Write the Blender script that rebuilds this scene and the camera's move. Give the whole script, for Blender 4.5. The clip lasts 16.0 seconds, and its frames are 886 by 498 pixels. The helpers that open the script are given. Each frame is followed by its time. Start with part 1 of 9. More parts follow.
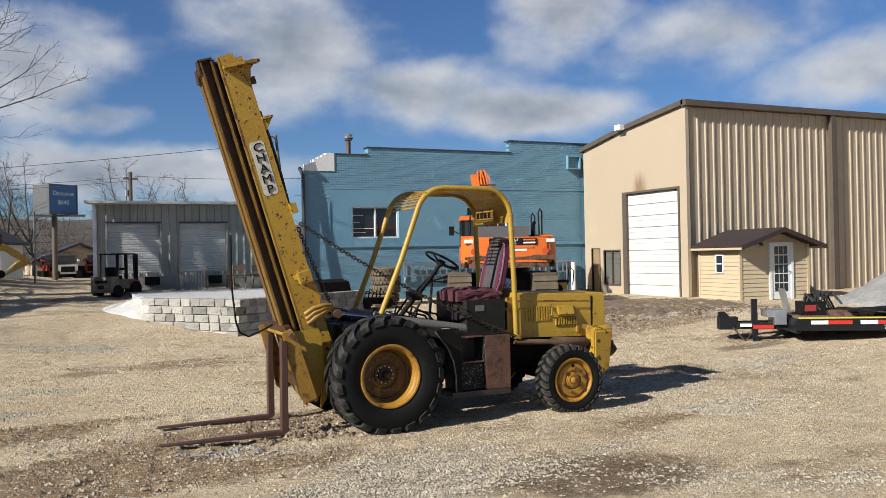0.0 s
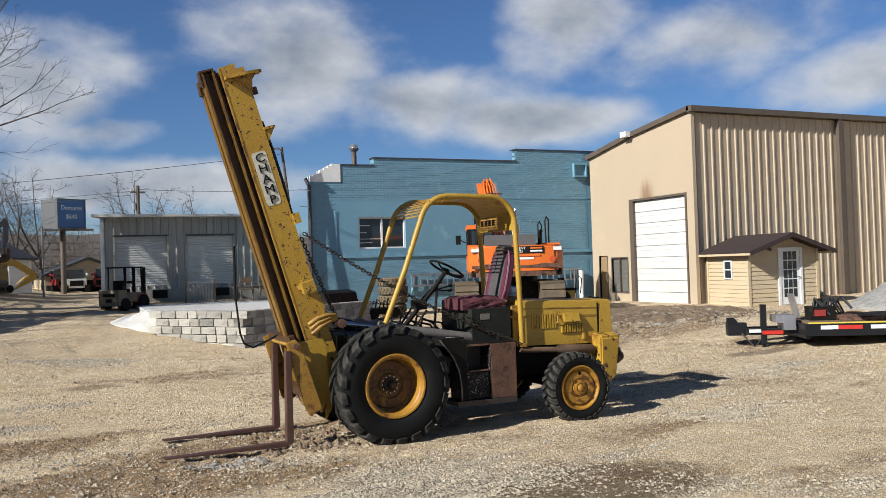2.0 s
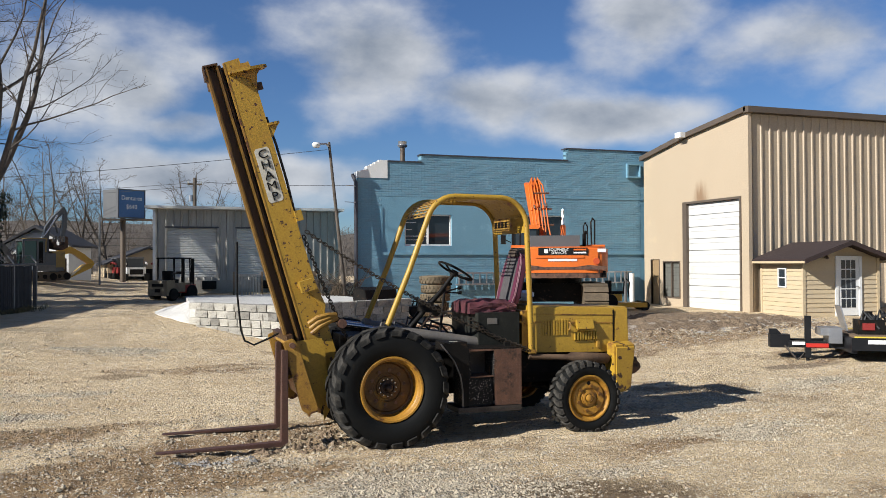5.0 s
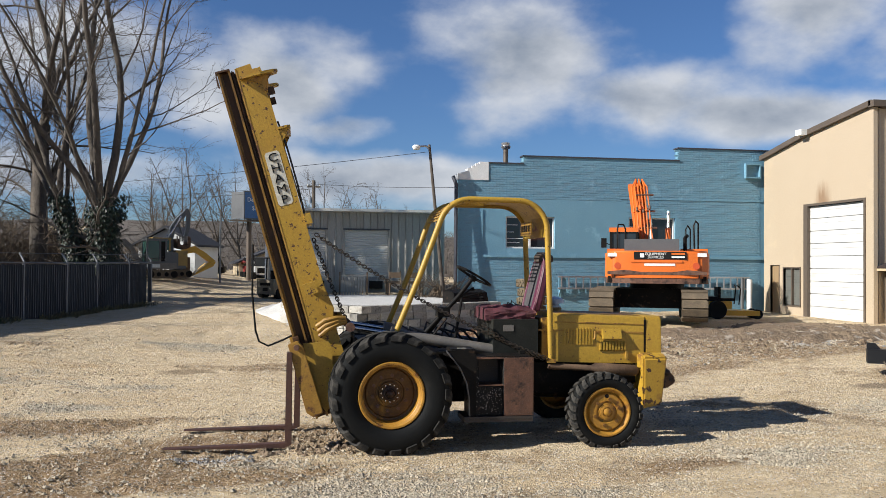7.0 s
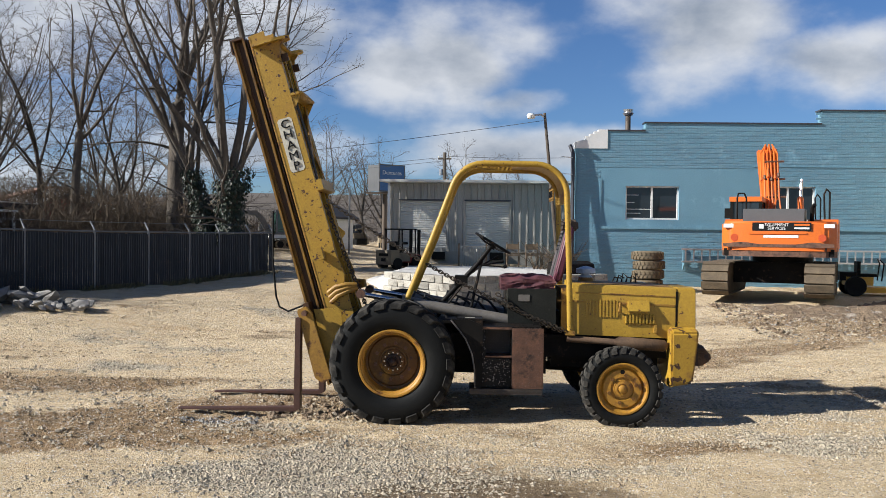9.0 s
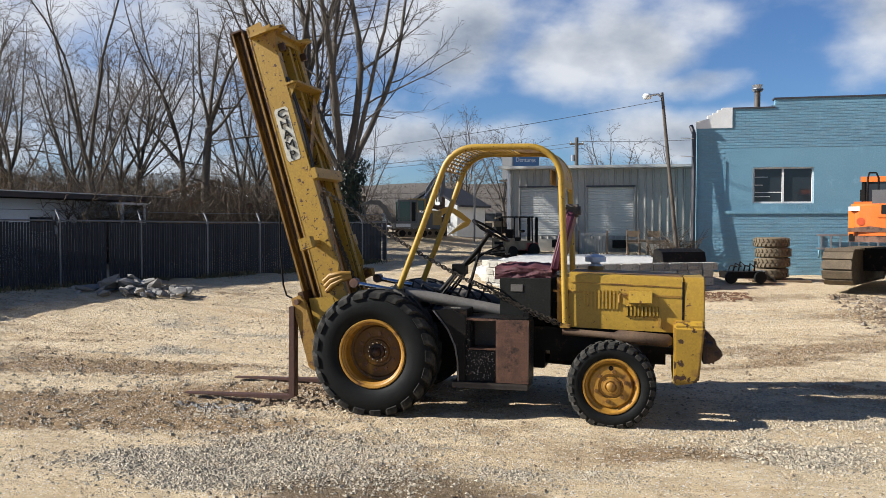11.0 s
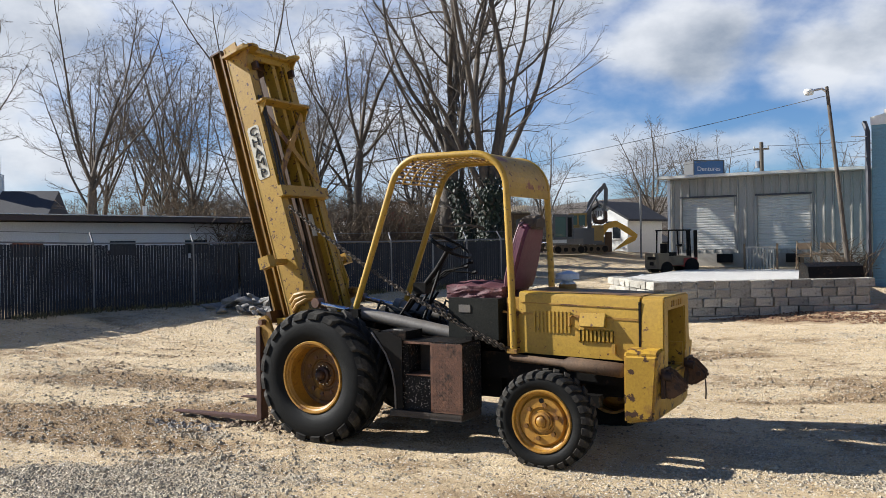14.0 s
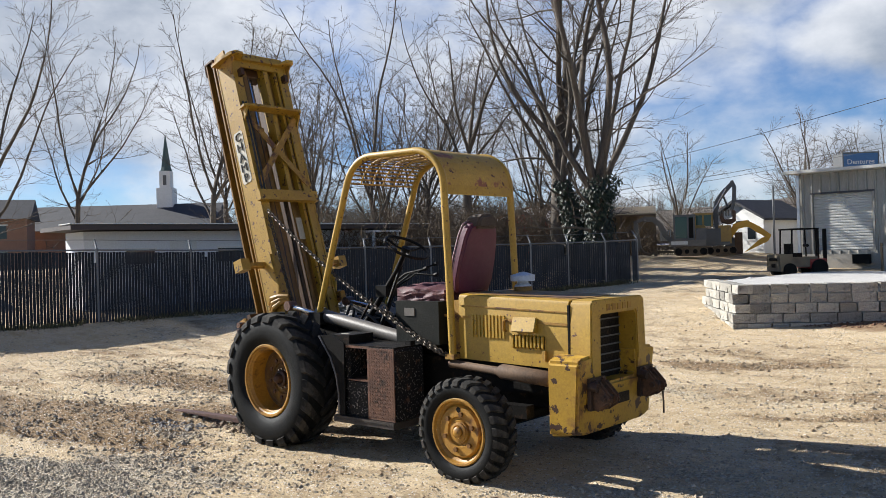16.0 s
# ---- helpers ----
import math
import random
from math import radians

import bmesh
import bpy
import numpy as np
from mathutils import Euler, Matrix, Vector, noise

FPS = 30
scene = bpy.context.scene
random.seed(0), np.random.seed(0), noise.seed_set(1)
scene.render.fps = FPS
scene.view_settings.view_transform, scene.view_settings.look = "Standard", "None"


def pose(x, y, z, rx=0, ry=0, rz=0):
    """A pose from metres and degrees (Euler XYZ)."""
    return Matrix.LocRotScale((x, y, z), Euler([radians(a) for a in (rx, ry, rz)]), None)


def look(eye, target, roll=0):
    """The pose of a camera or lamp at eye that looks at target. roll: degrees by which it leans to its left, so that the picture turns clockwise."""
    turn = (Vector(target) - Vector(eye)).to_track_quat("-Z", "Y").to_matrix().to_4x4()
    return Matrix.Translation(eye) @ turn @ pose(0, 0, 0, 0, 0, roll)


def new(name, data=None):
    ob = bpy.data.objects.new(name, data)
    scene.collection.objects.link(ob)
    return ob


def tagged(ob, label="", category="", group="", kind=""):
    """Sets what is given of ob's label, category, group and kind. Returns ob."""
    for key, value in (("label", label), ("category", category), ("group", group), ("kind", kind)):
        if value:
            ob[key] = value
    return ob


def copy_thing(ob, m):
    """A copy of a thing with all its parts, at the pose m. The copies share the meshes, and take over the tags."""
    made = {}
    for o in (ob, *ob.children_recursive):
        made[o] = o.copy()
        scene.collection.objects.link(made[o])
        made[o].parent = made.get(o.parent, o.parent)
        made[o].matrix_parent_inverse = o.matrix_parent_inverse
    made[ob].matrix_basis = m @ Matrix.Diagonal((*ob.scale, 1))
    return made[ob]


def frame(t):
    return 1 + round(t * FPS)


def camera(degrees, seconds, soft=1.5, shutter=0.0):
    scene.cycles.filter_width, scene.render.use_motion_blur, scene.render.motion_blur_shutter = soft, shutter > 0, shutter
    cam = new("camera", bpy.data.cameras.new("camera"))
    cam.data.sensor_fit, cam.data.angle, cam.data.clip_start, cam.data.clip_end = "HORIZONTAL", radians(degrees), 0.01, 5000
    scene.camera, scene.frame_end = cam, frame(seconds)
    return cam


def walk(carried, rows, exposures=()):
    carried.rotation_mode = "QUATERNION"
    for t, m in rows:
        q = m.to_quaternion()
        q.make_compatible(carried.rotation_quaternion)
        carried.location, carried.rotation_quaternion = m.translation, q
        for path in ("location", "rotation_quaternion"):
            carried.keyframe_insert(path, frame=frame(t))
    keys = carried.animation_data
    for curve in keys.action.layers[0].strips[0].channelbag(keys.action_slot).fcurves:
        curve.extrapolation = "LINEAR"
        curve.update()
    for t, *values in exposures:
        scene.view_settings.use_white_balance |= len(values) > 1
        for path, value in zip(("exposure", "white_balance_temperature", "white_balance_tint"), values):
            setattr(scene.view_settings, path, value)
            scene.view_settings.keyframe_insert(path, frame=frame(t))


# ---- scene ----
cam = camera(54.5, 16.0, soft=0.4)
PATH = [
    (0, (0.403, 0.546, 1.894), (1.238, 2.363, 1.908), -1.12),
    (0.5, (0.406, 0.540, 1.883), (1.239, 2.359, 1.906), -1.42),
    (1, (0.428, 0.543, 1.883), (1.257, 2.363, 1.914), -1.62),
    (1.5, (0.449, 0.547, 1.883), (1.273, 2.370, 1.919), -1.82),
    (2, (0.467, 0.566, 1.873), (1.285, 2.392, 1.911), -1.82),
    (2.5, (0.477, 0.573, 1.877), (1.295, 2.399, 1.912), -1.82),
    (3, (0.504, 0.610, 1.890), (1.312, 2.439, 1.920), -1.63),
    (3.5, (0.515, 0.669, 1.906), (1.307, 2.505, 1.935), -1.43),
    (6, (1.968, 0.317, 1.930), (2.497, 2.245, 1.963), 0.40),
    (6.5, (2.336, 0.231, 1.966), (2.776, 2.181, 1.998), 0.48),
    (7, (2.718, 0.354, 1.953), (3.054, 2.325, 1.989), 0.46),
    (7.5, (3.106, 0.377, 1.917), (3.330, 2.364, 1.951), 0.34),
    (8, (3.587, 0.290, 1.922), (3.709, 2.286, 1.939), 0.22),
    (8.5, (4.037, 0.390, 1.872), (4.064, 2.390, 1.865), 0.30),
    (9, (4.449, 0.506, 1.895), (4.389, 2.505, 1.866), 0.69),
    (9.5, (4.967, 0.495, 1.903), (4.803, 2.488, 1.859), 0.78),
    (12, (7.146, 1.604, 1.891), (6.509, 3.499, 1.838), -0.16),
    (12.5, (7.568, 1.782, 1.854), (6.856, 3.650, 1.809), -0.07),
    (13, (8.026, 1.973, 1.909), (7.226, 3.806, 1.874), -0.17),
    (13.5, (8.378, 2.323, 1.858), (7.484, 4.112, 1.835), -0.57),
    (14, (8.752, 2.658, 1.864), (7.770, 4.400, 1.849), -0.97),
    (14.5, (9.271, 2.940, 1.845), (8.196, 4.627, 1.831), -1.57),
    (15, (9.642, 3.317, 1.801), (8.491, 4.953, 1.790), -1.76),
    (15.5, (9.903, 3.757, 1.828), (8.674, 5.335, 1.818), -1.86),
    (16, (10.274, 4.100, 1.780), (8.960, 5.607, 1.786), -1.65),
]
walk(cam, [(t, look(eye, target, roll)) for t, eye, target, roll in PATH], exposures=[(0.0, 0.62), (3.5, 0.64), (8.0, 0.80), (12.5, 1.05), (16.0, 1.1)])

# ---- world and sun ----
SUN = Vector((-1.69, -0.44, 1.0)).normalized()
world = bpy.data.worlds.new("sky")
scene.world = world
world.use_nodes = True
wn, wl = world.node_tree.nodes, world.node_tree.links
wn.clear()


sky = wn.new("ShaderNodeTexSky")
sky.sky_type = "NISHITA"
sky.sun_disc = False
sky.sun_elevation = math.asin(SUN.z)
sky.sun_rotation = math.atan2(SUN.x, SUN.y)
sky.air_density, sky.dust_density, sky.ozone_density = 1.0, 0.1, 3.0
coord = wn.new("ShaderNodeTexCoord")


def wmath(op, a, b=0.0, c=0.0):
    n = wn.new("ShaderNodeMath")
    n.operation = op
    for i, v in enumerate((a, b, c)):
        if isinstance(v, (int, float)):
            n.inputs[i].default_value = v
        else:
            wl.new(v, n.inputs[i])
    return n.outputs[0]


sep = wn.new("ShaderNodeSeparateXYZ")
wl.new(coord.outputs["Generated"], sep.inputs[0])


def wnoise(scale, detail, rough, shift):
    m = wn.new("ShaderNodeMapping")
    m.inputs["Location"].default_value = shift
    m.inputs["Scale"].default_value = (1.0, 1.0, 1.7)
    wl.new(coord.outputs["Generated"], m.inputs["Vector"])
    n = wn.new("ShaderNodeTexNoise")
    n.inputs["Scale"].default_value, n.inputs["Detail"].default_value, n.inputs["Roughness"].default_value = scale, detail, rough
    wl.new(m.outputs[0], n.inputs["Vector"])
    return n.outputs["Fac"]


az = wmath("ARCTAN2", sep.outputs[0], sep.outputs[1])
el = wmath("ARCSINE", sep.outputs[2])
warp = wmath("MULTIPLY", wmath("SUBTRACT", wnoise(7.0, 3.0, 0.5, (5, 1, 2)), 0.5), 0.12)


def bank(azimuth, height, wide, tall, weight=1.0):
    """A soft cloud bank round a direction: degrees east of north (y), degrees of height, half sizes."""
    u = wmath("DIVIDE", wmath("SUBTRACT", wmath("ADD", az, warp), radians(azimuth)), radians(wide))
    v = wmath("DIVIDE", wmath("SUBTRACT", wmath("ADD", el, wmath("MULTIPLY", warp, 0.5)), radians(height)), radians(tall))
    return wmath("MULTIPLY", wmath("EXPONENT", wmath("MULTIPLY", wmath("ADD", wmath("MULTIPLY", u, u), wmath("MULTIPLY", v, v)), -1.0)), weight)


BANKS = [(-33, 7, 13, 4, 0.85), (-26, 3.5, 16, 2.4, 0.6), (-50, 5, 20, 4, 0.7), (-48, 11, 26, 9, 0.66), (15.5, 13.2, 6.5, 4.6), (22, 10.6, 7.5, 2.6), (30, 9.6, 8, 2.0), (33, 15.8, 5.5, 3, 0.9), (43, 13.6, 7, 3.0, 0.9), (51, 10.5, 7, 2.6, 0.85), (64, 13, 10, 4), (-1, 11.4, 5.5, 3.4, 0.95), (3, 9.0, 4, 1.2, 0.7), (6, 5.6, 10, 1.9),
         (-5, 10.8, 5.5, 2.6), (-13, 12.2, 6.5, 3.8), (-14, 5.6, 8, 1.8), (-28, 13, 9, 6, 0.9), (-62, 12, 18, 9), (-40, 14, 10, 5, 0.9), (-21, 16, 6, 3, 0.9), (110, 20, 40, 12), (200, 30, 60, 14), (-110, 25, 30, 12)]
clump = None
for b in BANKS:
    g = bank(*b)
    clump = g if clump is None else wmath("MAXIMUM", clump, g)
big = wnoise(6.0, 10.0, 0.56, (3.1, 0.7, 0.0))
shifted = wnoise(6.0, 10.0, 0.56, (3.1 + SUN.x * 0.05, 0.7 + SUN.y * 0.05, 0.06))
dens = wmath("ADD", wmath("MULTIPLY", clump, 0.62), wmath("MULTIPLY", wmath("SUBTRACT", big, 0.5), 1.0))
cover = wn.new("ShaderNodeMapRange")
cover.interpolation_type = "SMOOTHSTEP"
cover.inputs["From Min"].default_value, cover.inputs["From Max"].default_value = 0.11, 0.56
wl.new(dens, cover.inputs["Value"])
belly = wn.new("ShaderNodeMapRange")
belly.inputs["From Min"].default_value, belly.inputs["From Max"].default_value = 0.3, 0.85
wl.new(wmath("ADD", dens, wmath("MULTIPLY", wmath("SUBTRACT", shifted, big), 1.6)), belly.inputs["Value"])
cloud = wn.new("ShaderNodeMix")
cloud.data_type = "RGBA"
cloud.inputs["A"].default_value, cloud.inputs["B"].default_value = (9.8, 10.2, 10.9, 1), (4.0, 4.7, 5.8, 1)
wl.new(belly.outputs[0], cloud.inputs["Factor"])
# clear air: the physical sky with a little more blue
clear = wn.new("ShaderNodeMix")
clear.data_type, clear.blend_type = "RGBA", "MULTIPLY"
clear.inputs["Factor"].default_value = 1.0
clear.inputs["B"].default_value = (0.72, 0.97, 1.36, 1)
wl.new(sky.outputs[0], clear.inputs["A"])
mix = wn.new("ShaderNodeMix")
mix.data_type = "RGBA"
wl.new(wmath("MULTIPLY", cover.outputs[0], 0.95), mix.inputs["Factor"])
wl.new(clear.outputs["Result"], mix.inputs["A"])
wl.new(cloud.outputs["Result"], mix.inputs["B"])
back = wn.new("ShaderNodeBackground")
back.inputs["Strength"].default_value = 0.040
wl.new(mix.outputs["Result"], back.inputs["Color"])
wl.new(back.outputs[0], wn.new("ShaderNodeOutputWorld").inputs["Surface"])

sun = new("sun", bpy.data.lights.new("sun", "SUN"))
sun.data.energy, sun.data.angle, sun.data.color = 5.0, radians(0.5), (1.0, 0.985, 0.95)
sun.matrix_basis = look(SUN * 60, (0, 0, 0))

# ---- materials ----
def mat(name, a, b=None, scale=4.0, rough=0.7, metal=0.0, bump=0.15, grain=60.0, dirt=None, dirt_at=0.6, dirt_scale=3.0, dirt_soft=0.12, vary=0.0, stretch=(1, 1, 1), rough_var=0.15, relief=0.02, spots=None, spots_at=0.66, spots_scale=14.0, gloss=0.5):
    """Procedural surface: two colours mixed by noise, dirt or rust in patches, fine grain relief."""
    m = bpy.data.materials.new(name)
    m.use_nodes = True
    n, l = m.node_tree.nodes, m.node_tree.links
    bsdf = n["Principled BSDF"]
    b = b or tuple(c * 0.8 for c in a)
    tc = n.new("ShaderNodeTexCoord")
    mp = n.new("ShaderNodeMapping")
    mp.inputs["Scale"].default_value = stretch
    l.new(tc.outputs["Object"], mp.inputs["Vector"])

    def tex(s, detail=5.0, rg=0.6):
        t = n.new("ShaderNodeTexNoise")
        t.inputs["Scale"].default_value, t.inputs["Detail"].default_value, t.inputs["Roughness"].default_value = s, detail, rg
        l.new(mp.outputs[0], t.inputs["Vector"])
        return t.outputs["Fac"]

    def ramp(fac, lo, hi):
        r = n.new("ShaderNodeMapRange")
        r.inputs["From Min"].default_value, r.inputs["From Max"].default_value = lo, hi
        l.new(fac, r.inputs["Value"])
        return r.outputs[0]

    def mixc(fac, x, y):
        q = n.new("ShaderNodeMix")
        q.data_type = "RGBA"
        l.new(fac, q.inputs["Factor"])
        for key, v in (("A", x), ("B", y)):
            if isinstance(v, tuple):
                q.inputs[key].default_value = (*v, 1)
            else:
                l.new(v, q.inputs[key])
        return q.outputs["Result"]

    col = mixc(ramp(tex(scale), 0.3, 0.7), a, b)
    fine = tex(grain, 3.0, 0.7)
    col = mixc(ramp(fine, 0.25, 0.95), col, tuple(c * 0.62 for c in b))
    if dirt:
        col = mixc(ramp(tex(dirt_scale, 8.0, 0.68), dirt_at, dirt_at + dirt_soft), col, dirt)
    if spots:
        col = mixc(ramp(tex(spots_scale, 4.0, 0.6), spots_at, spots_at + 0.03), col, spots)
    if vary:
        info = n.new("ShaderNodeObjectInfo")
        isl = n.new("ShaderNodeNewGeometry")
        add = n.new("ShaderNodeMath")
        l.new(info.outputs["Random"], add.inputs[0])
        l.new(isl.outputs["Random Per Island"], add.inputs[1])
        fr = n.new("ShaderNodeMath")
        fr.operation = "FRACT"
        l.new(add.outputs[0], fr.inputs[0])
        hsv = n.new("ShaderNodeHueSaturation")
        l.new(ramp(fr.outputs[0], 0, 1), hsv.inputs["Fac"])
        hsv.inputs["Value"].default_value = 1 - vary
        hsv.inputs["Saturation"].default_value = 0.9
        l.new(col, hsv.inputs["Color"])
        col = hsv.outputs["Color"]
    l.new(col, bsdf.inputs["Base Color"])
    bsdf.inputs["Metallic"].default_value = metal
    bsdf.inputs["Specular IOR Level"].default_value = gloss
    rr = n.new("ShaderNodeMapRange")
    rr.inputs["To Min"].default_value, rr.inputs["To Max"].default_value = max(0.05, rough - rough_var), min(1, rough + rough_var)
    l.new(tex(scale * 3), rr.inputs["Value"])
    l.new(rr.outputs[0], bsdf.inputs["Roughness"])
    if bump:
        bp = n.new("ShaderNodeBump")
        bp.inputs["Strength"].default_value, bp.inputs["Distance"].default_value = bump, relief
        l.new(fine, bp.inputs["Height"])
        l.new(bp.outputs[0], bsdf.inputs["Normal"])
    return m


def glass(name, tint=(0.02, 0.025, 0.03)):
    m = bpy.data.materials.new(name)
    m.use_nodes = True
    s = m.node_tree.nodes["Principled BSDF"]
    s.inputs["Base Color"].default_value = (*tint, 1)
    s.inputs["Roughness"].default_value = 0.06
    s.inputs["Specular IOR Level"].default_value = 0.6
    return m


